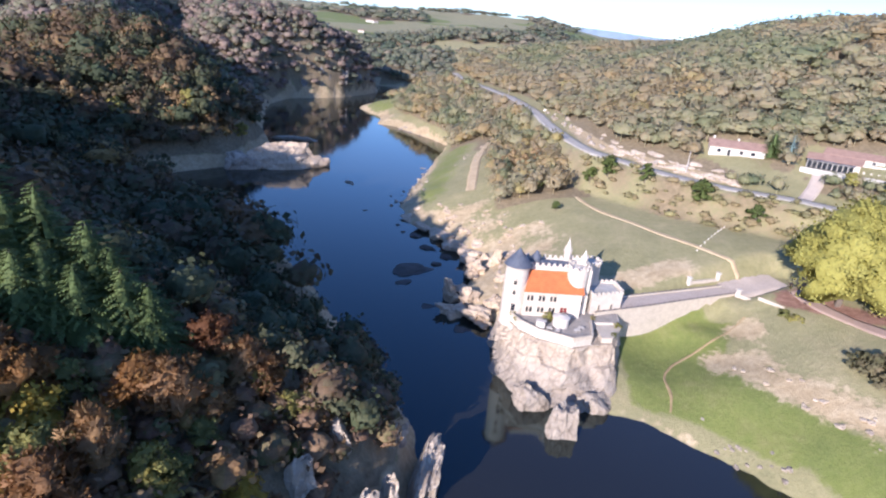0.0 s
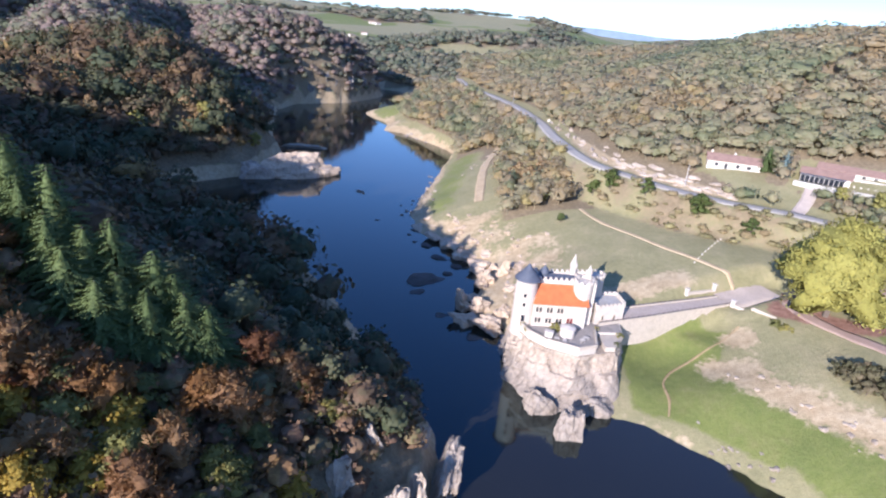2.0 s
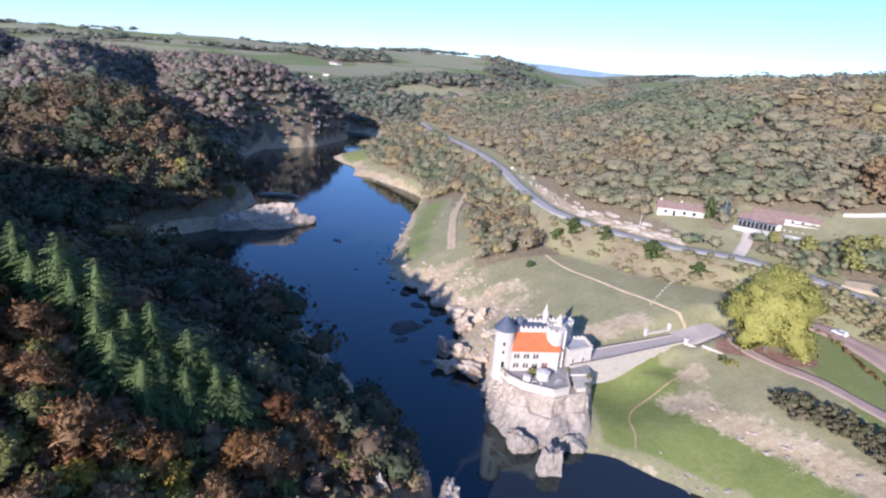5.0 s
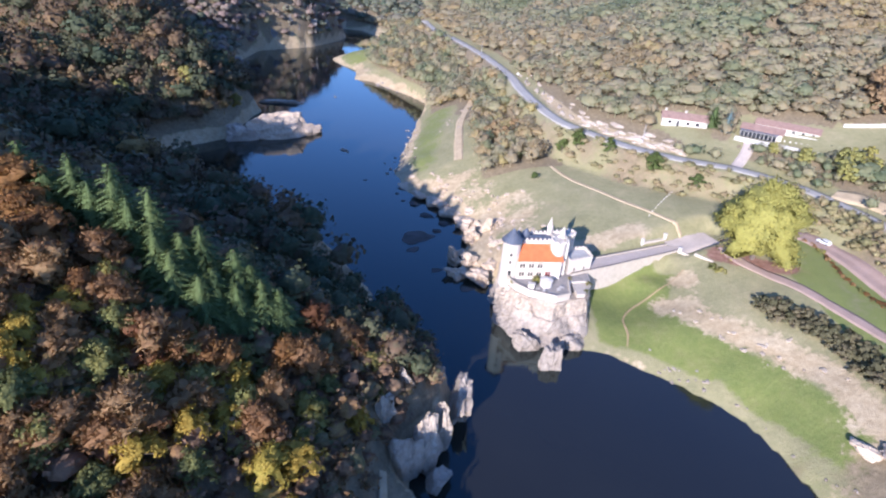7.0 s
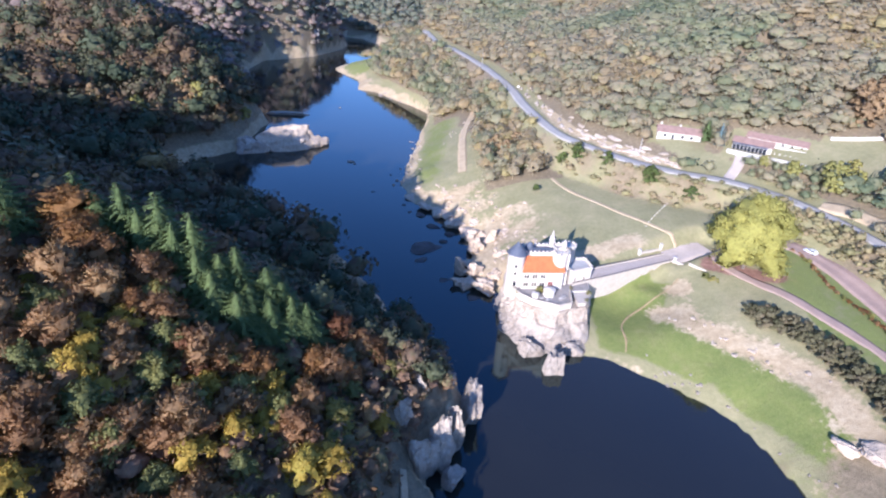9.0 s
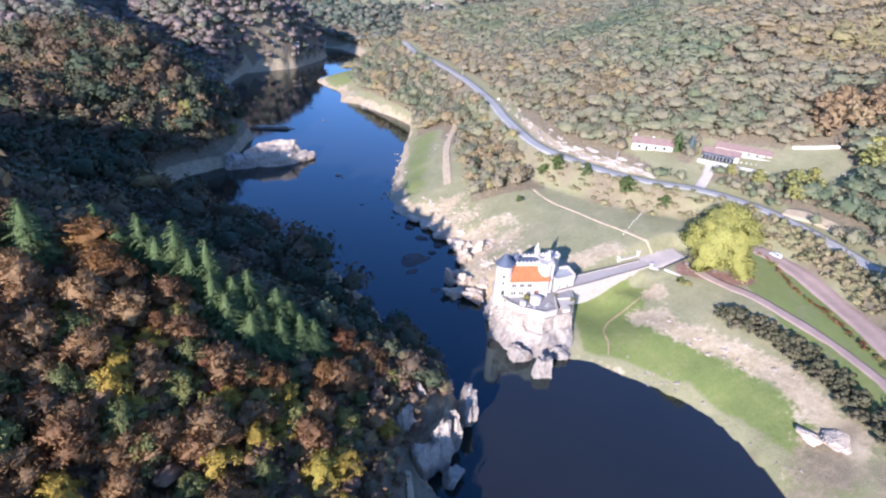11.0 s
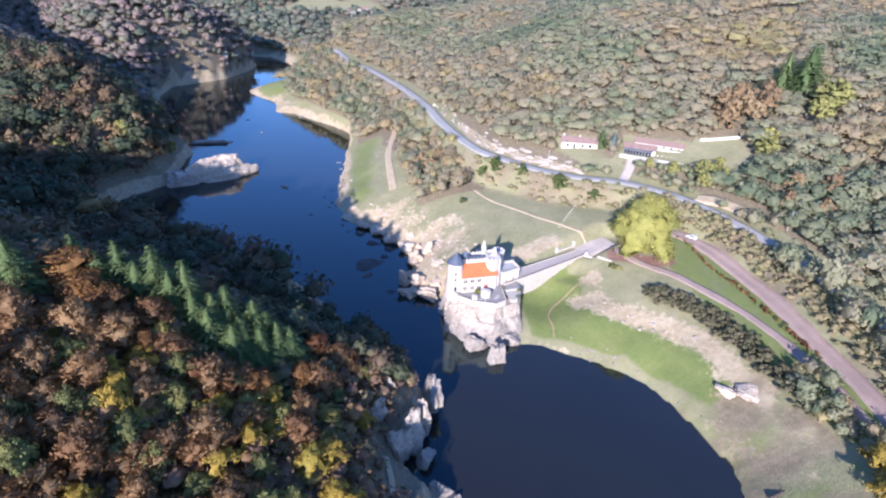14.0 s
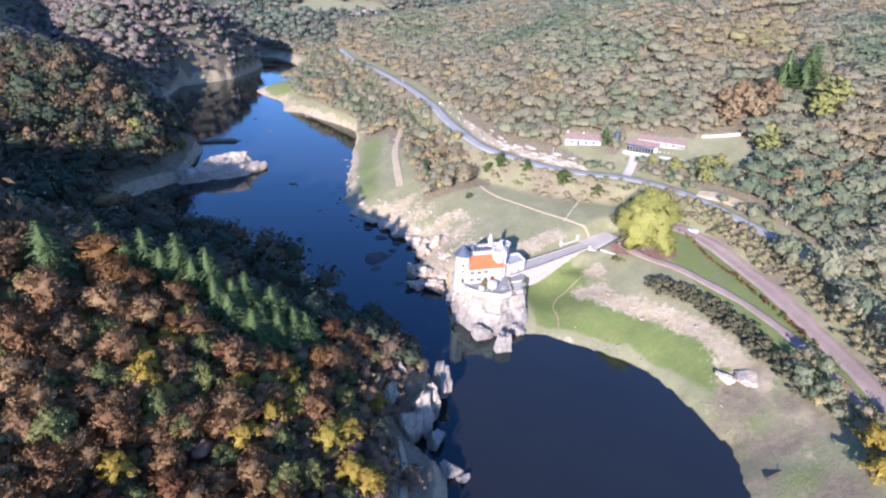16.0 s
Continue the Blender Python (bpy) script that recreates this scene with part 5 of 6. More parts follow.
def build_pavilion():
    ob = thing("round_pavilion", "white round canvas pavilion on the castle terrace", "pavilion", pose(22.4, 106.2, 12.42))
    bm = bmesh.new()
    drum(bm, 0, 0, 0, 2.0, 1.75, 1.75, 32)
    part("canvas_wall", bm, WHITE_PAINT, ob)
    bm = bmesh.new()
    drum(bm, 0, 0, 2.0, 2.15, 1.9, 1.85, 32)
    drum(bm, 0, 0, 2.15, 2.6, 1.85, 0.1, 32)
    part("canvas_roof", bm, WHITE_PAINT, ob)
    shed = thing("garden_shed", "small white hut beside the round pavilion", "hut", pose(17.9, 104.5, 12.42, 0, 0, -20))
    bm = bmesh.new()
    block(bm, -0.9, 0.9, -0.6, 0.6, 0, 1.5, 0.03)
    part("hut_wall", bm, WHITE_PAINT, shed)
    bm = bmesh.new()
    block(bm, -1.05, 1.05, -0.75, 0.75, 1.5, 1.62, 0.03)
    part("hut_roof", bm, WHITE_PAINT, shed)
    for k, (x, y, a) in enumerate(((19.6, 103.4, 10), (21.3, 102.6, 60), (25.6, 103.6, 30), (26.6, 104.8, 0))):
        table = thing("garden_table", "small white garden table on the terrace", "table", pose(x, y, 12.42, 0, 0, a), "terrace tables")
        bm = bmesh.new()
        block(bm, -0.6, 0.6, -0.4, 0.4, 0.7, 0.76, 0.01)
        part("tabletop", bm, WHITE_PAINT, table)
        for sx in (-0.5, 0.5):
            for sy in (-0.3, 0.3):
                bm = bmesh.new()
                rod(bm, (sx, sy, 0), (sx, sy, 0.71), 0.04)
                part("leg", bm, WHITE_PAINT, table)


build_pavilion()


# ---- causeway ----
def build_causeway():
    ob = thing("causeway", "pale stone causeway with low parapets to the castle", "causeway", pose(0, 0, 0))
    south, north = [(31.0, 112.2), (44.5, 118.2), (57, 124.3), (71, 130.9)], [(36.0, 120.8), (50, 126.9), (60, 131.2), (69.2, 135.4)]
    bm = bmesh.new()
    prism(bm, south + north[::-1], 1.0, 13.0)
    part("causeway_wall", bm, RUBBLE, ob, "long pale rubble retaining wall")
    bm = bmesh.new()
    prism(bm, [(x, y + 0.5) for x, y in south] + [(x, y - 0.5) for x, y in north[::-1]], 12.9, 13.08)
    part("deck", bm, worn("pinkish grey deck", (0.52, 0.43, 0.355), (0.43, 0.35, 0.285), 3.0, 0.3, 0.95, 0.01), ob, "greyish pink paved deck")
    for line in (south, north):
        for a, b in zip(line[:-1], line[1:]):
            a, b = Vector(a), Vector(b)
            turn = Matrix.Rotation(math.atan2(b[1] - a[1], b[0] - a[0]), 4, "Z")
            bm = bmesh.new()
            bmesh.ops.create_cube(bm, size=1.0, matrix=Matrix.Translation((*((a + b) / 2), 13.15)) @ turn @ Matrix.Diagonal(((b - a).length, 0.35, 0.5, 1)))
            part("parapet", bm, RUBBLE, ob)
            bm = bmesh.new()
            bmesh.ops.create_cube(bm, size=1.0, matrix=Matrix.Translation((*((a + b) / 2), 13.45)) @ turn @ Matrix.Diagonal(((b - a).length, 0.45, 0.1, 1)))
            part("coping", bm, worn("dark coping stone", (0.25, 0.22, 0.2), (0.15, 0.13, 0.12), 1.0, 0.2, 0.9, 0.01), ob, "dark weathered coping")
            for f in np.arange(0.5 / ((b - a).length / 1.6), 1, 1.6 / (b - a).length):
                bm = bmesh.new()
                c = a + (b - a) * f
                block(bm, c[0] - 0.1, c[0] + 0.1, c[1] - 0.1, c[1] + 0.1, 13.5, 13.75, 0.02)
                part("post", bm, DARK_WOOD, ob)
    for x, y in ((60.0, 133.8), (69.0, 137.6), (71.4, 130.2)):
        pier = thing("gate_pier", "white stone gate pier at the head of the causeway", "gate pier", pose(x, y, height(x, y) - 0.2, 0, 0, 21), "gate piers")
        bm = bmesh.new()
        block(bm, -0.4, 0.4, -0.4, 0.4, 0, 2.1, 0.04)
        part("shaft", bm, WHITE_PAINT, pier)
        bm = bmesh.new()
        block(bm, -0.55, 0.55, -0.55, 0.55, 2.1, 2.35, 0.05)
        part("cap", bm, WHITE_PAINT, pier)
    wing = thing("wing_wall", "low white wing wall beside the causeway head", "wall", pose(0, 0, 0))
    for a, b in (((71.2, 130.6), (74.5, 126)), ((74.5, 126), (78.2, 121.4))):
        a, b = Vector(a), Vector(b)
        z = height(*((a + b) / 2))
        turn = Matrix.Rotation(math.atan2(b[1] - a[1], b[0] - a[0]), 4, "Z")
        bm = bmesh.new()
        bmesh.ops.create_cube(bm, size=1.0, matrix=Matrix.Translation((*((a + b) / 2), z - 0.3)) @ turn @ Matrix.Diagonal(((b - a).length + 0.3, 0.45, 1.9, 1)))
        part("wall_length", bm, RUBBLE, wing)
    wing = thing("wing_wall", "low white wing wall beside the gate piers", "wall", pose(0, 0, 0))
    a, b = Vector((60.2, 134.0)), Vector((68.6, 137.4))
    bm = bmesh.new()
    bmesh.ops.create_cube(bm, size=1.0, matrix=Matrix.Translation((*((a + b) / 2), height(*((a + b) / 2)) - 0.1)) @ Matrix.Rotation(math.atan2(b[1] - a[1], b[0] - a[0]), 4, "Z") @ Matrix.Diagonal(((b - a).length, 0.5, 1.6, 1)))
    part("wall_length", bm, RUBBLE, wing)


build_causeway()

# ---- paths ----
PINK = [(88, 134), (99, 135), (109, 133.5), (114.6, 121), (116.6, 104), (116.8, 87), (115.4, 70), (113.6, 55), (112, 42), (109, 28), (105, 10), (100, -20)]
LOW = [(84, 128), (86.5, 118), (95, 104), (103, 82), (105.3, 69), (106, 57), (105, 43), (102, 25)]
PAVING = worn("worn pinkish paving", (0.52, 0.44, 0.37), (0.42, 0.35, 0.29), 3.0, 0.3, 0.9, 0.01)
ribbon("gravel_drive", PINK, 5.8, PINK_GRAVEL, "pinkish gravel drive along the bank", 0.1, 6, 0.12)
ribbon("lower_drive", LOW, 3.2, PINK_GRAVEL, "narrow pinkish gravel drive below the hedge", 0.08, 6, 0.35)
ribbon("forecourt", [(70.5, 133), (75, 135), (80, 137), (86, 139)], 8.5, PAVING, "pale grey paved forecourt before the causeway", 0.12, 6, 0.05)
ribbon("meadow_track", [(39.5, 191), (42, 184), (46, 176), (57, 161), (67, 148.5), (75, 140.5), (79, 137.5)], 1.3, TAN_DIRT, "tan dirt footpath across the meadow", 0.16, 6, 0.3)
ribbon("shore_track", [(2, 212), (3, 236), (5, 262), (11, 290), (16, 312)], 3.8, TAN_DIRT, "pale dirt track along the shore", 0.16, 6, 0.4)
ribbon("stream_bed", [(70, 122), (63, 117), (56, 113), (50, 109), (46.5, 104), (46, 98), (44.5, 93)], 0.55, MUD, "dry tan stream bed in the green bank", 0.06, 6, 0.9)
ribbon("house_drive", [(105, 170), (112, 178), (116, 184)], 4.0, PAVING, "pale drive up to the houses", 0.2, 6, 0.1)
ribbon("lay_by", [(128, 146), (134, 138), (139, 124)], 6.0, TAN_DIRT, "tan dirt lay-by beside the road", 0.2, 6, 0.3)

# ---- rocks along the water ----
SHORE_ROCKS = [  # x, y, z, half sizes, turn
    (14, 146, 3.6, (4.0, 3.6, 3.4), 60), (4, 168, 1.2, (4.8, 4.0, 3.6), 20), (17, 168, 5.6, (3.4, 2.6, 2.2), 15), (24, 152, 7.0, (3.4, 2.4, 1.6), 30),
    (-1, 177, 1.0, (5.0, 3.2, 2.8), -30), (-8, 187, 0.8, (5.2, 3.0, 2.3), -40), (-15, 196, 0.6, (5.0, 2.8, 1.8), -45), (-22, 206, 0.3, (3.4, 2.2, 1.3), -60),
    (8, 176, 3.2, (4.4, 3.0, 2.2), 10), (18, 161, 6.0, (3.6, 2.8, 2.0), 45), (1, 187, 3.0, (3.6, 2.4, 1.9), -20), (22, 173, 8.0, (3.8, 2.2, 1.2), 20), (13, 178, 5.6, (2.6, 2.0, 1.4), 70), (-5, 182, 2.2, (2.8, 2.0, 1.7), 0), (30, 140, 9.0, (2.6, 2.0, 1.3), 10), (27, 162, 8.6, (2.4, 1.6, 1.0), 80)]
for n, (x, y, z, size, turn) in enumerate(SHORE_ROCKS):
    rock("shore_rock", x, y, z + 0.4, (1.5 * size[0], 1.5 * size[1], 1.15 * size[2]), turn, (n % 3 * 6 - 6, n % 4 * 5 - 7), STONES[n % 4], TAN_ROCK, "pale tan granite outcrop on the drained shore", "granite outcrops of the shore")
DARK_ROCK = rock_material("dark river granite", (0.10, 0.095, 0.09), (0.06, 0.056, 0.052), (0.025, 0.024, 0.023))
for n, (x, y, size, turn) in enumerate(((-14, 157, (9.5, 7.0, 0.7), 10), (-16, 147, (4.6, 2.4, 0.5), 40), (-8, 163, (3.0, 2.0, 0.7), 0), (-8.5, 133, (3.0, 1.9, 0.5), 20), (-11, 176, (4.6, 2.6, 1.1), -30),
                                        (-17, 187, (4.2, 2.6, 1.2), -40), (-25, 198, (1.5, 1.1, 0.5), 0), (-22, 190, (1.6, 1.0, 0.5), 50), (-40, 212, (1.8, 0.9, 0.35), 20), (-80, 199, (1.5, 1.2, 0.5), 0), (-5, 170, (3.6, 2.4, 1.0), -60), (1, 122, (3.4, 2.2, 0.6), 15))):
    rock("dark_rock", x, y, 0.0, size, turn, (0, 0), STONES[n % 4], DARK_ROCK, "dark rock low in the water", "dark rocks in the river")
for n, (x, y, size) in enumerate(((-55.5, 253, (3.0, 1.6, 1.0)), (-53.5, 250, (1.3, 1.0, 0.9)), (-78, 368, (1.4, 1.0, 0.6)), (-29.5, 228, (1.6, 1.1, 0.8)), (-31, 222, (1.4, 1.0, 0.7)), (-33, 236, (0.8, 0.7, 0.4)), (-92, 405, (2.6, 1.2, 0.5)))):
    rock("river_stone", x, y, 0.1, size, 30 * n, (0, 0), STONES[n % 4], PALE_ROCK, "small pale rock that breaks the water", "pale stones in the river")
# promontory and spit on the far left bank
rock("promontory", -93, 273, 1.0, (25, 11.5, 11.5), 22, (-4, 2), CRAGS[0], TAN_ROCK, "long pale granite promontory that juts into the river")
rock("river_outcrop", -80, 280, 0.5, (9, 7, 6.8), 10, (0, 6), CRAGS[3], TAN_ROCK, "broken pale granite head of the promontory")
rock("promontory_root", -112, 262, 2.0, (11, 8, 6.5), 30, (0, 0), CRAGS[2], ROCK, "shaded granite at the root of the promontory")
rock("dark_spit", -110, 342.5, 0.2, (17, 3.4, 3.0), 2, (0, 0), CRAGS[1], ROCK, "low shaded rock spit in the river")
GREY_ROCK = rock_material("grey cliff", (0.30, 0.28, 0.26), (0.20, 0.19, 0.175), (0.09, 0.09, 0.085))
for n, (x, y, z, size, turn) in enumerate(((-146, 580, 14, (8, 5, 12), 40), (-134, 597, 18, (6, 6, 14), 50), (-126, 622, 16, (5, 9, 14), 0), (-155, 573, 24, (5, 5, 8), 0), (-119, 648, 13, (5, 8, 12), 10), (-139, 593, 32, (4, 4, 7), 30), (-168, 556, 12, (7, 5, 8), 35))):
    rock("far_cliff", x, y, z, size, turn, (0, 0), STONES[n % 4], GREY_ROCK, "grey granite cliff above the far bend", "far cliffs")


def ledges():
    """Low rock ledges and loose stones on the bare rise behind the shore."""
    r = np.random.default_rng(85)
    line = np.array([(28, 136), (20, 146), (15, 158), (14, 170), (9, 180), (2, 190), (-6, 198), (-14, 206)], float)
    for k in range(80):
        f = r.uniform(0, len(line) - 1.001)
        p = line[int(f)] + (line[int(f) + 1] - line[int(f)]) * (f % 1) + r.normal(0, 5.5, 2)
        h, d, is_left, _ = lie(p[:1], p[1:])
        if h[0] < 0.6:
            continue
        s = r.uniform(0.5, 1.0) * (1.7 if k % 5 == 0 else 0.8)
        rock("ledge_rock", p[0], p[1], h[0] - 0.1 * s, (2.2 * s, 1.4 * s, 0.85 * s), r.uniform(0, 360), (r.uniform(-8, 8), r.uniform(-8, 8)), STONES[k % 4] if k % 5 == 0 else BOULDERS[k % 5], TAN_ROCK, "pale tan granite ledge on the bare rise", "ledges behind the shore")


ledges()


def road_cut():
    """Broken tan rock where the road was cut into the hill."""
    r = np.random.default_rng(83)
    line = ROAD[7:13, :2]
    for k in range(64):
        f = (k + r.uniform(0.1, 0.9)) / 64 * (len(line) - 1.01)
        a, b = line[int(f)], line[int(f) + 1]
        ahead = (b - a) / np.linalg.norm(b - a)
        p = a + (b - a) * (f % 1) + np.array([ahead[1], -ahead[0]]) * r.uniform(6.0, 14)
        s = r.uniform(0.35, 1.15)
        rock("cut_rock", p[0], p[1], height(*p) - 0.3, (3.6 * s, 1.6 * s, 1.5 * s), math.degrees(math.atan2(ahead[1], ahead[0])) + r.uniform(-25, 25), (0, 0), BOULDERS[k % 5], ROCK, "broken tan rock in the road cutting", "rocks of the road cutting")


road_cut()
# rocks of the near left bank
LEFT_ROCKS = [(-3.4, 70.5, 2.0, (2.7, 11.5, 9.0), -4, (0, 14), 1), (-8.5, 59.0, 3.0, (2.8, 4.0, 8.0), 10, (0, 10), 2), (-11.5, 53.5, 3.0, (4.6, 4.6, 9.0), 25, (-6, 8), 0), (-15.5, 50.0, 4.5, (4.2, 4.0, 8.5), -10, (0, 0), 3),
              (-9.0, 48.5, 0.5, (3.6, 3.2, 4.5), 50, (0, 8), 1), (-7.0, 38.0, 0.5, (4.2, 3.0, 3.0), 20, (0, 6), 2), (-12, 35.0, 1.2, (3.4, 3.0, 3.0), 0, (0, 0), 0), (-3.8, 35.6, 0.2, (2.2, 1.8, 1.4), 0, (0, 0), 3),
              (-19.5, 66, 15.0, (3.2, 2.4, 4.0), 30, (0, 0), 1), (-16.5, 63.5, 13.0, (2.6, 2.2, 3.6), 0, (0, 0), 2), (-10, 73, 5.0, (3.0, 4.0, 6.0), 0, (0, 10), 3), (-20, 56, 11.0, (3.0, 2.6, 5.0), 0, (0, 5), 0)]
for x, y, z, size, turn, tilt, k in LEFT_ROCKS:
    rock("cliff_rock", x, y, z, size, turn, tilt, CRAGS[k], PALE_ROCK, "pale fissured granite cliff under the autumn wood", "granite cliffs of the near bank")
ribbon("bank_path", [(-19.5, 44), (-19, 34), (-21, 22)], 1.5, TAN_DIRT, "narrow dirt path above the near rocks", 0.3, 6, 0.2)
rock("bank_block", 81.5, 52.5, height(81.5, 52.5) + 0.4, (3.6, 4.0, 1.3), 30, (0, 0), CRAGS[2], TAN_ROCK, "pale split granite block on the grassy bank")
rock("bank_slab", 86.5, 49.5, height(86.5, 49.5) - 0.1, (6.6, 5.2, 1.1), 10, (0, 0), CRAGS[0], TAN_ROCK, "flat pale granite slab on the grassy bank")


def boulder_field():
    r = np.random.default_rng(81)
    lines = [(np.array([(47, 88.5), (56, 83), (63, 75.5), (70, 62), (74, 46), (75, 32)], float), 26, 1.6, 0.55), (np.array([(-26, 224), (-22, 262), (-18, 300)], float), 34, 2.5, 0.9),
             (np.array([(62, 102.0), (74, 90), (86, 72)], float), 24, 3.0, 0.7), (np.array([(-3, 240), (2, 268), (10, 292)], float), 14, 3.0, 0.7), (np.array([(-30, 392), (-60, 428)], float), 10, 2.0, 1.2)]
    for line, number, spread, big in lines:
        for _ in range(number):
            f = r.uniform(0, len(line) - 1.001)
            k = int(f)
            p = line[k] + (line[k + 1] - line[k]) * (f - k) + r.normal(0, spread, 2)
            s = big * r.uniform(0.45, 1.3)
            z = max(height(*p), -0.2)
            rock("boulder", p[0], p[1], z + 0.1 * s, (s * 1.3, s, s * 0.75), r.uniform(0, 360), (0, 0), BOULDERS[r.integers(5)], PALE_ROCK, "pale loose boulder on the drained bank", "loose boulders")


boulder_field()

# ---- single trees and shrubs ----
CONIFERS = [conifer_kind(700 + k, 14.0, 12.5, NEEDLES) for k in range(3)]
for n, (x, y, top) in enumerate(CONIFER_TOPS):
    tall = max(10.0, top - height(x, y))
    plant("fir_tree", CONIFERS[n % 3], x, y, 0.6 + 0.5 * tall / 14, "tall dark green fir on the crest of the slope", "tree", "firs on the crest", None, 0.2, tall / 14 / (0.6 + 0.5 * tall / 14))
PLANE_LEAVES = foliage("yellow-green plane leaves", [(0.0, (0.35, 0.335, 0.085)), (1.0, (0.42, 0.385, 0.095))], "object", 0.45)
big_plane = tree_kind(750, 24.0, 25.0, PLANE_LEAVES, 80, 190, 0.34, 0.5, 1.0, 0.9, 0.7, body=0.7, cells=8)
plant("plane_tree", big_plane, 89.5, 120.5, 1.0, "huge round yellow-green plane tree beside the drive", "tree", "", 0.4, 0.2)
YELLOW_GREEN = foliage("yellow-green leaves", [(0.0, (0.27, 0.27, 0.09)), (0.6, (0.36, 0.335, 0.10)), (1.0, (0.45, 0.385, 0.11))], "object")
FRESH = foliage("green leaves", [(0.0, (0.085, 0.12, 0.035)), (1.0, (0.13, 0.165, 0.045))], "object")
ROUND = [tree_kind(760 + k, 6.4, 7.0, FRESH, 13, 60, 0.34, 0.8) for k in range(2)]
YELLOWS = [tree_kind(770 + k, 8.0, 9.5, YELLOW_GREEN, 15, 60, 0.42, 1.5) for k in range(2)]
AMBER = foliage("amber leaves", [(0.0, (0.31, 0.215, 0.12)), (0.6, (0.38, 0.265, 0.14)), (1.0, (0.42, 0.32, 0.17))], "object", 0.3, 0.3)
ORANGE = [tree_kind(780 + k, 9.0, 9.5, AMBER, 16, 60, 0.45, 1.2) for k in range(2)]
for n, (x, y, s) in enumerate(((60, 184.5, 0.95), (74, 171.5, 1.15), (87.5, 162, 1.0), (50, 195, 1.1), (45, 199, 0.9), (31, 181, 0.5), (26, 200, 0.8))):
    plant("round_tree", ROUND[n % 2], x, y, s, "round green tree at the edge of the meadow", "tree", "round trees of the meadow")
for n, (x, y, s) in enumerate(((127, 165, 0.8), (137, 157, 1.1), (133, 150, 0.9), (141, 151, 0.9), (120, 174, 0.6), (164, 155, 1.25), (170, 162, 1.1), (207, 172, 2.0), (198, 166, 1.5), (146, 160, 0.7))):
    plant("yellow_tree", YELLOWS[n % 2], x, y, s, "yellow-green autumn tree above the road", "tree", "yellow trees above the road")
for n, (x, y, s) in enumerate(((178, 192, 1.5), (187, 186, 1.4), (192, 196, 1.5), (170, 190, 1.4), (164, 187, 1.2), (182, 202, 1.4), (172, 200, 1.4), (178, 184, 1.3), (150, 120, 0.9), (158, 128, 1.0), (155, 108, 0.9), (166, 118, 1.0), (22, 216, 1.0), (28, 224, 1.0), (18, 226, 0.9))):
    plant("orange_tree", ORANGE[n % 2], x, y, s, "orange-brown autumn tree in the wood's edge", "tree", "orange trees of the wood's edge")
for n, (x, y, s) in enumerate(((-138, 267, 1.3), (-130, 272, 1.35), (-125, 279, 1.2), (-121.5, 288, 1.1), (-145, 269, 1.4), (-134, 280, 1.2), (-160, 243, 1.4), (-152, 247, 1.2), (-176, 236, 1.3))):
    plant("bank_tree", (ORANGE if n % 3 else YELLOWS)[n % 2], x, y, s, "amber and olive autumn tree on the far bank", "tree", "lit trees of the far bank")
for n, (x, y, s) in enumerate(((212, 196, 2.1), (219, 201, 1.9), (206, 203, 1.8), (105, 196, 0.75))):
    plant("dark_fir_tree", CONIFERS[n % 3], x, y, s, "dark green fir above the houses", "tree", "firs above the houses", None, 0.2, 0.9)
plant("blue_spruce", conifer_kind(720, 9.5, 6.5, BLUE_NEEDLES), 109.5, 192.5, 1.0, "silvery blue spruce between the two houses", "tree")
for kind, x, y, scale in SINGLE_TREES:
    plant(NAMES[kind], KINDS[kind][0], x, y, scale, LABELS[kind], "tree", "", None, 0.2)
HEDGE = foliage("hedge leaves", [(0.0, (0.12, 0.12, 0.06)), (0.6, (0.165, 0.15, 0.085)), (1.0, (0.21, 0.17, 0.105))], "object")
SHRUB = [tree_kind(790 + k, 3.0, 2.2, m, 10, 56, 0.16, 0.15, thick=0.05, body=0.75, cells=4) for k, m in enumerate((OLIVE, OLIVE, DULL, RUST, HEDGE, HEDGE))]


def shrub_row(name, line, gap, scale, kinds, label, group, seed, wide=0.8):
    r = np.random.default_rng(seed)
    line = np.array(line, float)
    for a, b in zip(line[:-1], line[1:]):
        number = max(1, int(np.linalg.norm(b - a) / gap))
        for k in range(number):
            p = a + (b - a) * (k + 0.5) / number + r.normal(0, wide, 2)
            plant(name, SHRUB[kinds[r.integers(len(kinds))]], p[0], p[1], scale * r.uniform(0.75, 1.25), label, "shrub", group, r.uniform(0, 6.28), 0.1)


shrub_row("hedge_shrub", [(80, 98.5), (87, 94), (91.5, 85), (94, 74), (95, 62), (94.5, 49), (93.5, 36)], 1.7, 1.75, (4, 5), "dense dark olive shrub in a hedge row", "hedge on the bank", 91, 1.1)
shrub_row("hedge_shrub", [(79, 97), (86, 91.5), (90, 82), (92, 70), (93, 58)], 2.2, 1.5, (4, 5), "dense dark olive shrub in a hedge row", "hedge on the bank", 94, 0.8)
shrub_row("ivy_shrub", [(110.5, 129), (110.8, 119), (108.8, 106), (110.6, 92), (110.8, 78), (110.5, 66), (109.5, 52)], 1.7, 0.62, (1, 2, 3), "low reddish brown shrub along the drive", "shrubs along the drive", 92, 0.35)
shrub_row("garden_shrub", [(15.5, 107.6), (19, 107.9), (21.5, 108.3)], 1.0, 0.32, (0, 1), "small clipped shrub in the castle's bed", "castle garden shrubs", 93, 0.15)
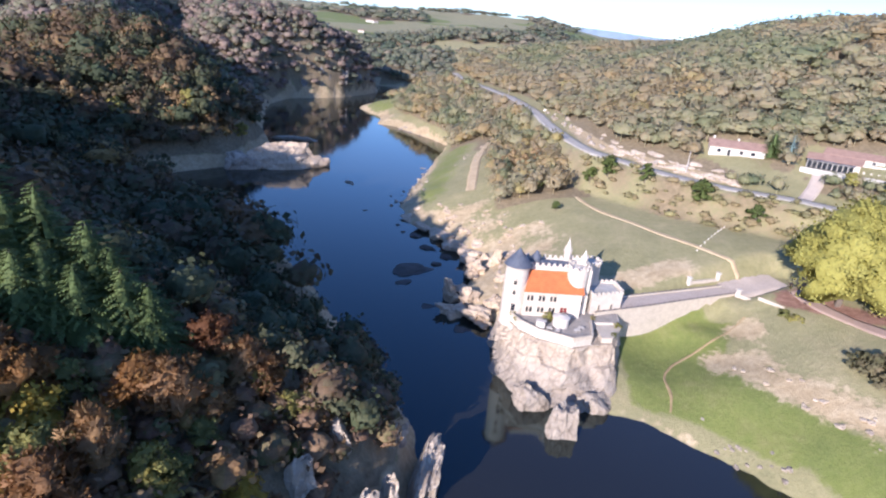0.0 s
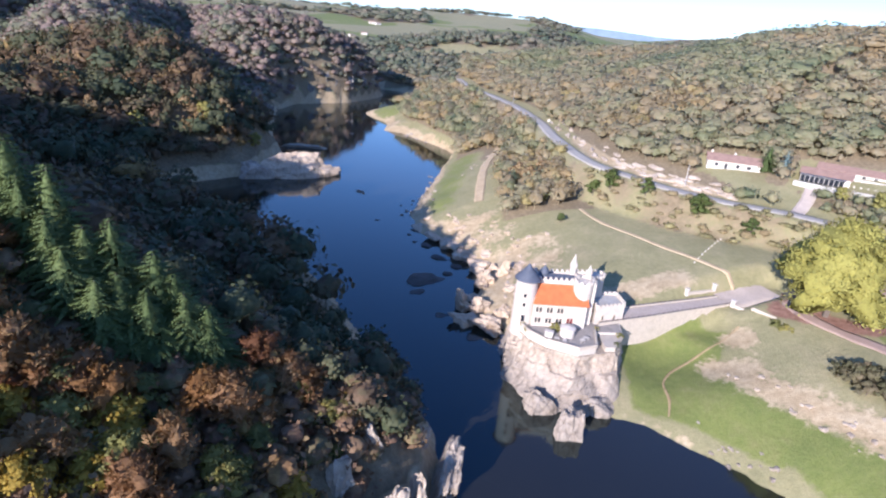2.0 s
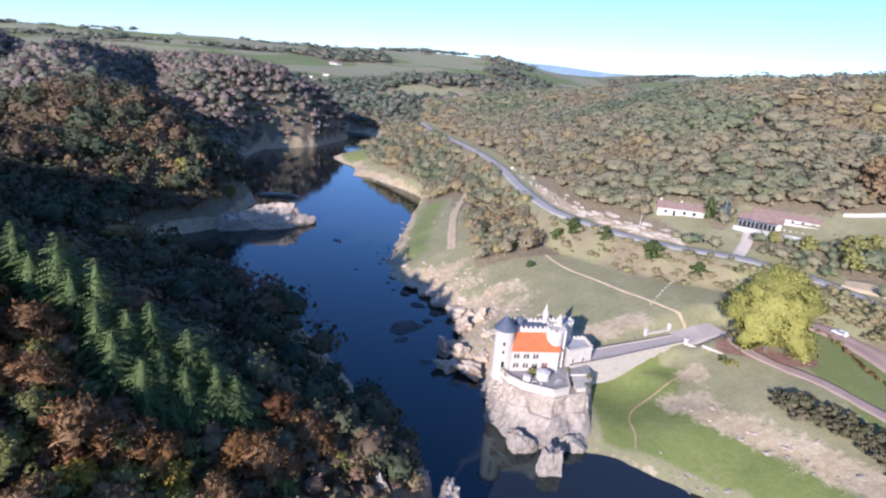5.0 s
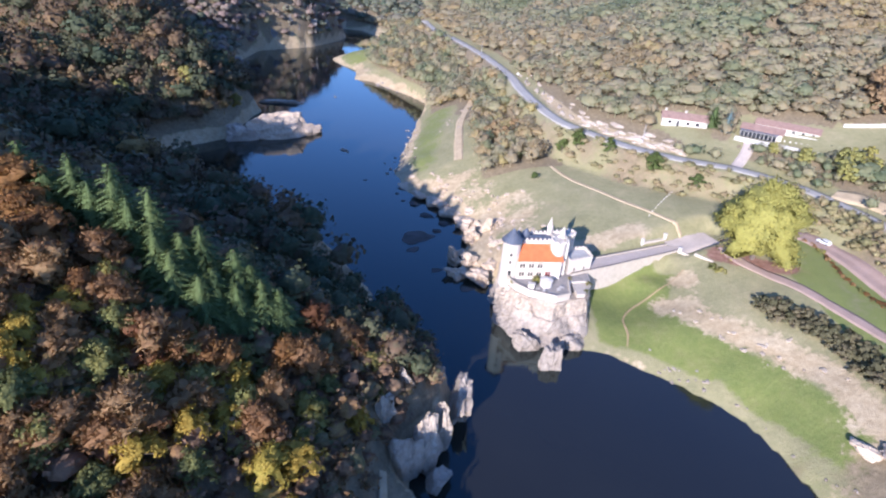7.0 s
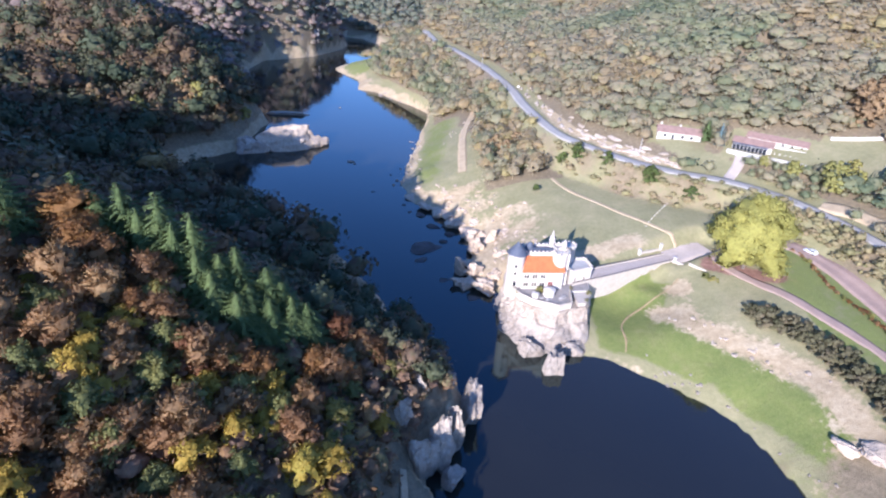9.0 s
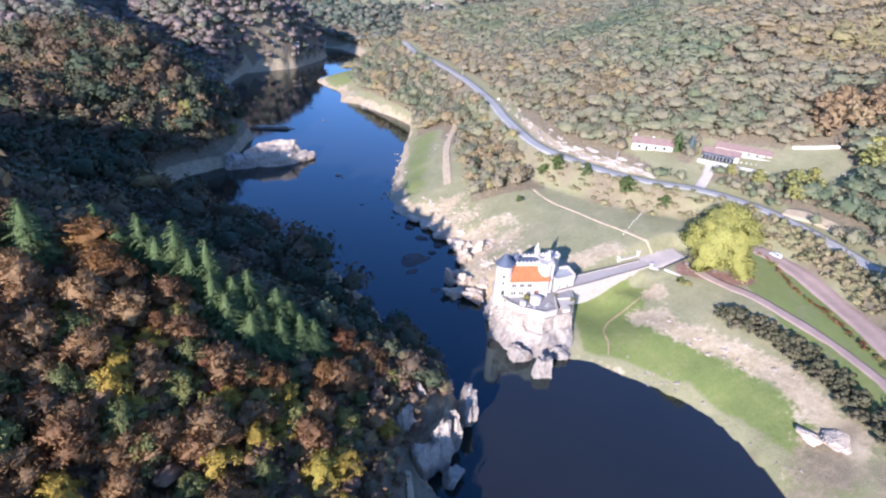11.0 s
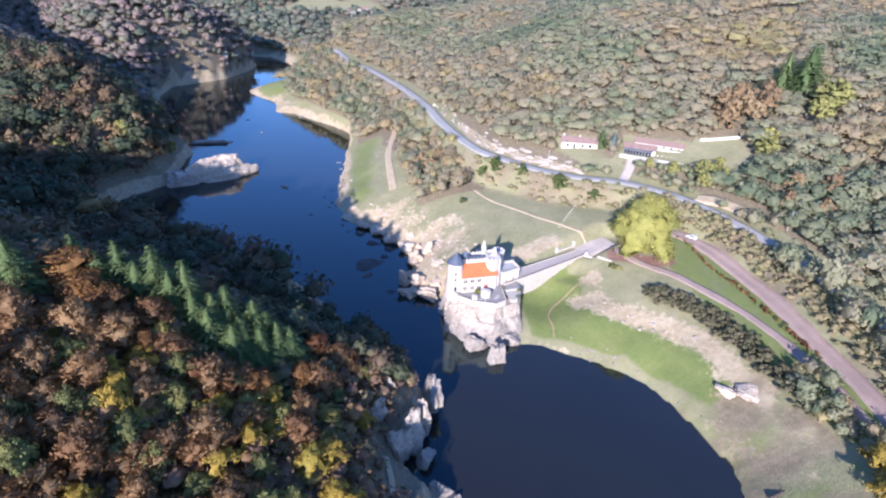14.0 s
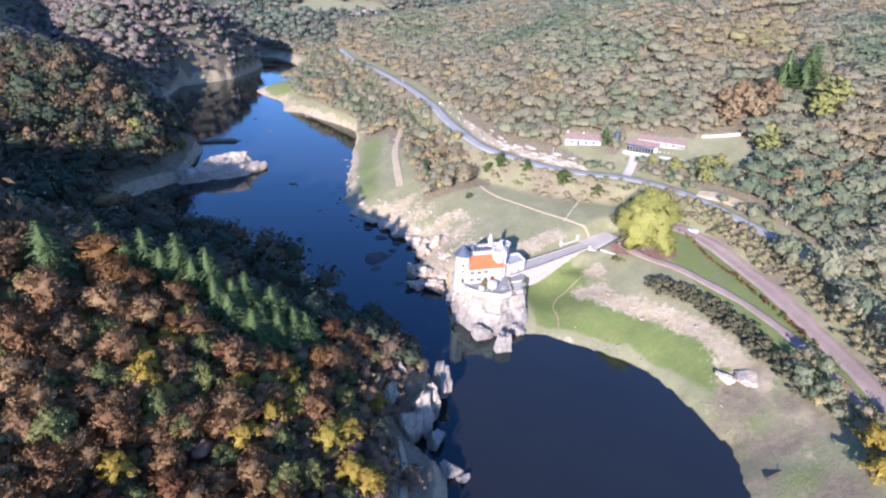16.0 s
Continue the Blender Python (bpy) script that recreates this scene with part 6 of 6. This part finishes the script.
for x, y, s, z in ((20.0, 107.8, 0.95, 12.4), (12.2, 109.3, 0.6, 12.0), (12.8, 107.2, 0.5, 11.9), (30.4, 110.6, 0.5, 12.0), (35.5, 108.5, 0.7, 11.5), (34, 105, 0.5, 11.5), (76.8, 118.6, 1.2, 13.0), (78.5, 116.5, 1.3, 12.6)):
    ob = plant("bush", SHRUB[0 if s < 0.9 else 1], x, y, s, "green bush beside the castle walls", "shrub", "", None, 0)
    ob.location.z = z


def scrub():
    """Low scrub on the bank between drive and road, and wild growth at the wood's edge."""
    x, y, r = scatter(100, 134, -20, 150, 1.7, 95)
    h, d, is_left, side = lie(x, y)
    lane, _ = off_line(x, y, np.array(PINK, float))
    keep = (side < -4) & (side > -15) & (lane > 3.6) & (x > 108)
    x1, y1 = x[keep], y[keep]
    wood_stuff("road_scrub", x1, y1, r, SCRUB, "low brown and olive scrub on the road bank", 3.4, 2.3, 34, 0.1, r.random(len(x1)), 2, 0.5)
    x, y, r = scatter(36, 116, 140, 215, 3.4, 96)
    h, d, is_left, side = lie(x, y)
    keep = (side < -4) & (side > -13 + 5 * value_noise(x, y, 16, 77, 2)) & (x > 44) & (off_line(x, y, np.array([(39.5, 191.0), (42, 184), (46, 176)]))[0] > 3)
    x, y = x[keep], y[keep]
    wood_stuff("meadow_scrub", x, y, r, SCRUB, "low brown scrub between meadow and road", 4.2, 2.3, 44, 0.09, r.random(len(x)), 2, 0.5)
    x, y, r = scatter(92, 112, -10, 62, 3.0, 97)
    h, d, is_left, side = lie(x, y)
    keep = (off_line(x, y, np.array(PINK, float))[0] > 4.5) & (off_line(x, y, np.array(LOW, float))[0] > 3.0) & (x > 94 - 0.1 * (50 - y)) & (y < 50)
    x, y = x[keep], y[keep]
    wood_stuff("bank_thicket", x, y, r, WOOD_RIGHT, "tangled thicket at the lower end of the drive", 4.6, 5.4, 80, 0.075, r.random(len(x)), 2, 0.4)
    x, y, r = scatter(104, 132, -30, 92, 4.6, 99)
    h, d, is_left, side = lie(x, y)
    keep = (side < -3.5) & (off_line(x, y, np.array(PINK, float))[0] > 5.5) & (x > np.interp(y, [-30, 60, 92], [106, 116, 121]))
    x, y = x[keep], y[keep]
    wood_stuff("bank_trees", x, y, r, WOOD_RIGHT, "grey-green and tan trees between drive and road", 8.0, 10.5, 110, 0.065, r.random(len(x)) * 0.55, 3, 0.4)
    x, y, r = scatter(88, 150, 112, 186, 4.0, 98)
    h, d, is_left, side = lie(x, y)
    keep = (side > 4.5) & (side < 24) & ~clearing(x, y) & (off_line(x, y, np.array([(105, 170.0), (112, 178), (116, 184)]))[0] > 3.5) & (off_line(x, y, np.array([(128, 146.0), (134, 138), (139, 124)]))[0] > 4.5)
    x, y = x[keep], y[keep]
    wood_stuff("roadside_bushes", x, y, r, WOOD_RIGHT, "mixed green and tan bushes between road and gardens", 5.0, 4.8, 90, 0.075, r.random(len(x)) * 0.6, 2, 0.4)


scrub()

log = thing("driftwood_log", "dark weathered log lying on the drained bank", "log", pose(70.6, 20.2, height(72, 20.5) + 0.35, 0, -8, 8))
bm = bmesh.new()
rod(bm, (0, 0, 0), (7.2, 0.1, 0.25), 0.5, 0.34, 10)
part("stem", bm, DARK_WOOD, log)
bm = bmesh.new()
rod(bm, (3.6, 0.1, 0.2), (4.9, 1.1, 0.8), 0.14, 0.05, 6)
part("broken_limb", bm, DARK_WOOD, log)

# ---- houses and small things ----
def gable(bm, x0, x1, y0, y1, z, rise, over=0.5, thick=0.18):
    """A ridged roof along x, with thickness."""
    x0, x1, y0, y1, mid = x0 - over, x1 + over, y0 - over, y1 + over, (y0 + y1) / 2
    for ya, yb in ((y0, mid), (mid, y1)):
        za, zb = (z, z + rise) if ya == y0 else (z + rise, z)
        v = [bm.verts.new(c) for c in ((x0, ya, za), (x1, ya, za), (x1, yb, zb), (x0, yb, zb), (x0, ya, za + thick), (x1, ya, za + thick), (x1, yb, zb + thick), (x0, yb, zb + thick))]
        for ids in ((3, 2, 1, 0), (4, 5, 6, 7), (0, 1, 5, 4), (1, 2, 6, 5), (2, 3, 7, 6), (3, 0, 4, 7)):
            bm.faces.new([v[k] for k in ids])
    return bm


def house_body(bm, x0, x1, y0, y1, z, rise):
    block(bm, x0, x1, y0, y1, -2.5, z)
    for x in (x0, x1):
        s = 0.3 if x == x0 else -0.3
        v = [bm.verts.new(c) for c in ((x, y0, z), (x, y1, z), (x, (y0 + y1) / 2, z + rise), (x + s, y0, z), (x + s, y1, z), (x + s, (y0 + y1) / 2, z + rise))]
        for ids in ((0, 1, 2), (5, 4, 3), (0, 3, 4, 1), (1, 4, 5, 2), (2, 5, 3, 0)):
            bm.faces.new([v[k] for k in ids])
    bmesh.ops.recalc_face_normals(bm, faces=bm.faces)
    return bm


def house_window(parent, x, y, z, wide, tall, name="window"):
    bm = bmesh.new()
    for a, b, c, d in ((-wide / 2 - 0.1, -wide / 2, 0, tall), (wide / 2, wide / 2 + 0.1, 0, tall), (-wide / 2 - 0.1, wide / 2 + 0.1, tall, tall + 0.12), (-wide / 2 - 0.15, wide / 2 + 0.15, -0.12, 0)):
        block(bm, a, b, -0.08, 0.06, c, d)
    ob = part(name, bm, WHITE_PAINT, parent)
    ob.location = (x, y, z)
    bm = bmesh.new()
    block(bm, -wide / 2, wide / 2, -0.04, 0.03, 0, tall)
    part("pane", bm, DARK_GLASS, ob)


def build_houses():
    one = thing("house", "long white house with a faded tile roof above the road", "house", pose(85.5, 200.5, height(92, 199) - 0.3, 0, 0, -17))
    bm = bmesh.new()
    house_body(bm, 0, 18, 0, 8, 2.9, 2.0)
    part("wall", bm, WHITE_PAINT, one)
    bm = bmesh.new()
    gable(bm, 0, 18, 0, 8, 2.85, 2.05)
    part("roof", bm, BROWN_TILE, one, "faded reddish brown tile roof")
    bm = bmesh.new()
    block(bm, 1.0, 1.7, 5.2, 5.9, 3.6, 5.9, 0.03)
    block(bm, 9.0, 9.7, 4.6, 5.3, 3.6, 5.7, 0.03)
    part("chimney", bm, WHITE_PAINT, one)
    for x, w, t in ((3.2, 1.2, 1.2), (6.5, 1.0, 2.1), (10.5, 1.2, 1.2), (14.2, 1.4, 1.2)):
        house_window(one, x, -0.02, 0.95 if t < 2 else 0.1, w, t)
    two = thing("house", "long white house with a tiled roof and glazed veranda", "house", pose(114.5, 190.5, height(124, 183) + 0.1, 0, 0, -36))
    bm = bmesh.new()
    house_body(bm, 0, 15, 0, 7, 2.7, 1.6)
    part("wall", bm, WHITE_PAINT, two)
    bm = bmesh.new()
    house_body(bm, 4, 27, 6.6, 13.5, 4.2, 1.6)
    part("rear_wall", bm, WHITE_PAINT, two)
    bm = bmesh.new()
    gable(bm, 0, 15, 0, 7, 2.65, 1.65)
    part("roof", bm, BROWN_TILE, two, "faded reddish brown tile roof")
    bm = bmesh.new()
    gable(bm, 4, 27, 6.6, 13.5, 4.15, 1.65)
    part("rear_roof", bm, BROWN_TILE, two, "faded tile roof behind a white wall")
    bm = bmesh.new()
    block(bm, 14, 27, 4.5, 6.6, -2.5, 2.8)
    part("side_wall", bm, WHITE_PAINT, two)
    bm = bmesh.new()
    for k in range(10):
        block(bm, 0.3 + 1.45 * k, 0.45 + 1.45 * k, -2.2, -2.05, 0, 2.3)
    block(bm, 0.2, 13.6, -2.25, -2.0, 2.3, 2.45)
    part("veranda_frame", bm, WHITE_PAINT, two)
    bm = bmesh.new()
    v = [bm.verts.new(c) for c in ((0.1, -2.4, 2.4), (13.7, -2.4, 2.4), (13.7, 0, 2.75), (0.1, 0, 2.75))]
    bm.faces.new(v)
    made = bmesh.ops.solidify(bm, geom=bm.faces[:], thickness=0.1)
    part("veranda_roof", bm, worn("blue-grey veranda glass", (0.17, 0.21, 0.30), (0.11, 0.14, 0.21), 1.5, 0.3, 0.3, 0.0), two, "blue-grey glazed veranda roof")
    for k in range(9):
        bm = bmesh.new()
        block(bm, 0.5 + 1.45 * k, 1.7 + 1.45 * k, -2.16, -2.1, 0.1, 2.25)
        part("pane", bm, DARK_GLASS, two)
    for x in (16, 19, 22, 25):
        house_window(two, x, 4.48, 0.6, 1.2, 1.5)
    for x in (18, 21.5, 25):
        house_window(two, x, 6.58, 3.0, 1.0, 0.8)
    bm = bmesh.new()
    block(bm, 13.6, 27.5, 0.5, 4.5, -2.5, 0.25)
    part("patio", bm, CONCRETE, two, "pale paved patio")
    for k in range(7):
        bm = bmesh.new()
        block(bm, 14 + 2 * k, 14.5 + 2 * k, 0.4, 0.8, 0.25, 1.05, 0.03)
        part("patio_pillar", bm, WHITE_PAINT, two)
    bm = bmesh.new()
    block(bm, -1, 28.5, -4.4, -4.0, -3.0, 0.1)
    part("garden_wall", bm, CONCRETE, two, "low pale garden wall")
    long = thing("field_wall", "long low white wall on the slope above the road", "wall", pose(0, 0, 0))
    for k in range(9):
        a, b = Vector((150.7 + 1.8 * k, 183.4 - 0.78 * k)), Vector((152.5 + 1.8 * k, 182.62 - 0.78 * k))
        z = max(height(*a), height(*b))
        turn = Matrix.Rotation(math.atan2(b[1] - a[1], b[0] - a[0]), 4, "Z")
        bm = bmesh.new()
        bmesh.ops.create_cube(bm, size=1.0, matrix=Matrix.Translation((*((a + b) / 2), z - 0.1)) @ turn @ Matrix.Diagonal((2.0, 0.4, 2.4, 1)))
        part("wall_length", bm, WHITE_PAINT, long)
    for x, y in ((158, 158), (161, 155.5)):
        ob = thing("garden_bench", "white garden bench on the grass above the road", "bench", pose(x, y, height(x, y), 0, 0, -30), "white benches")
        bm = bmesh.new()
        block(bm, -1.5, 1.5, -0.3, 0.3, 0.42, 0.5, 0.02)
        part("seat", bm, WHITE_PAINT, ob)
        for s in (-1.2, 1.2):
            bm = bmesh.new()
            block(bm, s - 0.06, s + 0.06, -0.25, 0.25, -0.1, 0.42)
            part("leg", bm, WHITE_PAINT, ob)


build_houses()


def build_car(x, y, turn):
    car = thing("car", "small white parked car on the gravel drive", "car", pose(x, y, height(x, y) + 0.25, 0, 0, turn))
    bm = bmesh.new()
    block(bm, -2.1, 2.1, -0.88, 0.88, 0.3, 0.95, 0.12)
    v = [bm.verts.new(c) for c in ((-1.9, -0.8, 0.93), (1.1, -0.8, 0.93), (1.1, 0.8, 0.93), (-1.9, 0.8, 0.93), (-1.55, -0.68, 1.55), (0.45, -0.68, 1.55), (0.45, 0.68, 1.55), (-1.55, 0.68, 1.55))]
    for ids in ((0, 1, 5, 4), (1, 2, 6, 5), (2, 3, 7, 6), (3, 0, 4, 7), (4, 5, 6, 7)):
        bm.faces.new([v[k] for k in ids])
    part("body", bm, METAL, car)
    for y0, y1 in ((-0.83, -0.74), (0.74, 0.83)):
        bm = bmesh.new()
        block(bm, -1.5, 0.6, y0, y1, 1.0, 1.42, 0.02)
        part("side_window", bm, DARK_GLASS, car)
    bm = bmesh.new()
    v = [bm.verts.new(c) for c in ((1.12, -0.7, 0.98), (1.12, 0.7, 0.98), (0.52, 0.62, 1.5), (0.52, -0.62, 1.5))]
    bm.faces.new(v)
    bmesh.ops.solidify(bm, geom=bm.faces[:], thickness=0.03)
    part("windscreen", bm, DARK_GLASS, car)
    for wx in (-1.3, 1.3):
        for wy in (-0.82, 0.82):
            bm = bmesh.new()
            rod(bm, (wx, wy - 0.1, 0.32), (wx, wy + 0.1, 0.32), 0.32, 0.32, 18)
            wheel = part("wheel", bm, RUBBER, car)
            bm = bmesh.new()
            rod(bm, (wx, wy - 0.115, 0.32), (wx, wy + 0.115, 0.32), 0.19, 0.19, 14)
            part("rim", bm, STEEL, wheel)
    for wy in (-0.6, 0.6):
        bm = bmesh.new()
        block(bm, 2.05, 2.13, wy - 0.2, wy + 0.2, 0.62, 0.8, 0.02)
        part("headlight", bm, METAL, car)


POSTS = (65.8, 146.6, 79.6, 163.0)   # where the row of white posts begins and ends
build_car(114.6, 125.8, 118)
for k in range(9):
    x, y = POSTS[0] + (POSTS[2] - POSTS[0]) * k / 8, POSTS[1] + (POSTS[3] - POSTS[1]) * k / 8
    ob = thing("bollard", "short white painted post in the meadow", "post", pose(x, y, height(x, y) - 0.1), "row of white posts")
    bm = bmesh.new()
    block(bm, -0.13, 0.13, -0.13, 0.13, 0, 0.6, 0.03)
    part("post", bm, WHITE_PAINT, ob)
    bm = bmesh.new()
    block(bm, -0.16, 0.16, -0.16, 0.16, 0.6, 0.68, 0.02)
    part("cap", bm, WHITE_PAINT, ob)
for x, y, turn, wide in ((121.5, 160.5, 30, 0.9), (139.0, 121.0, 60, 1.5), (38.5, 299, 0, 1.6), (46, 285, 10, 1.2)):
    ob = thing("road_sign", "white roadside sign board on a steel post", "sign", pose(x, y, height(x, y) - 0.1, 0, 0, turn), "road signs")
    bm = bmesh.new()
    rod(bm, (0, 0, 0), (0, 0, 2.6), 0.05, 0.05, 8)
    part("post", bm, STEEL, ob)
    bm = bmesh.new()
    block(bm, -wide / 2, wide / 2, -0.1, -0.05, 1.5, 2.7, 0.02)
    part("board", bm, WHITE_PAINT, ob)
for x, y, tall in ((141.5, 108.5, 8.5), (24, 380, 8.0), (75, 190, 8.0)):
    ob = thing("utility_pole", "weathered grey wooden pole beside the road", "pole", pose(x, y, height(x, y) - 0.3), "utility poles")
    bm = bmesh.new()
    rod(bm, (0, 0, 0), (0, 0, tall), 0.16, 0.11, 10)
    part("pole", bm, CONCRETE, ob)
    bm = bmesh.new()
    block(bm, -0.8, 0.8, -0.06, 0.06, tall - 0.6, tall - 0.45)
    part("crossarm", bm, DARK_WOOD, ob)
for n, (x, y, turn, s) in enumerate(((-289, 1573, 10, 1.0), (-270, 1560, 40, 0.9), (-248, 1259, 0, 0.8), (-279, 1187, 20, 0.8), (-262, 1190, 60, 0.7), (14, 915, 15, 0.9), (34, 925, 0, 1.1), (52, 918, 30, 0.7), (-750, 1850, 0, 1.2), (-715, 1860, 30, 0.9), (-690, 1845, 10, 0.7))):
    ob = thing("farmhouse", "distant white farmhouse with a brown roof", "house", Matrix.LocRotScale((x, y, height(x, y)), Euler((0, 0, radians(turn))), (s, s, s)), "distant farmhouses")
    bm = bmesh.new()
    house_body(bm, -8, 8, -4.5, 4.5, 5.0, 2.6)
    part("wall", bm, WHITE_PAINT, ob)
    bm = bmesh.new()
    gable(bm, -8, 8, -4.5, 4.5, 4.95, 2.65)
    part("roof", bm, BROWN_TILE, ob)
    for wx in (-5, -1.5, 2, 5.5):
        house_window(ob, wx, -4.52, 1.2, 1.2, 1.6)


# ---- the ridge on the horizon, coloured with its haze ----
def far_ridge():
    a = np.radians(np.linspace(-75, 75, 260))
    r = 4550.0
    top = 150 + 45 * value_noise(a * 900, a * 0, 260, 91, 5) + 30 * np.exp(-((np.degrees(a) - 9) / 9) ** 2)
    x, y = r * np.sin(a), r * np.cos(a)
    points = np.concatenate([np.stack([x, y, np.full(len(a), -60.0)], -1), np.stack([x, y, top], -1)])
    n = np.arange(len(a) - 1)
    faces = np.stack([n, n + 1, n + 1 + len(a), n + len(a)], -1)
    # The blue is aerial haze painted as the hills' base colour.
    mat = worn("haze-blue distant hills", (0.20, 0.27, 0.36), (0.15, 0.21, 0.29), 420.0, 60.0, 1.0, 0.0)
    tagged(raw("backdrop", points, faces, mat), "far ridge on the horizon in a painted haze blue", "hills", kind="structure")


far_ridge()
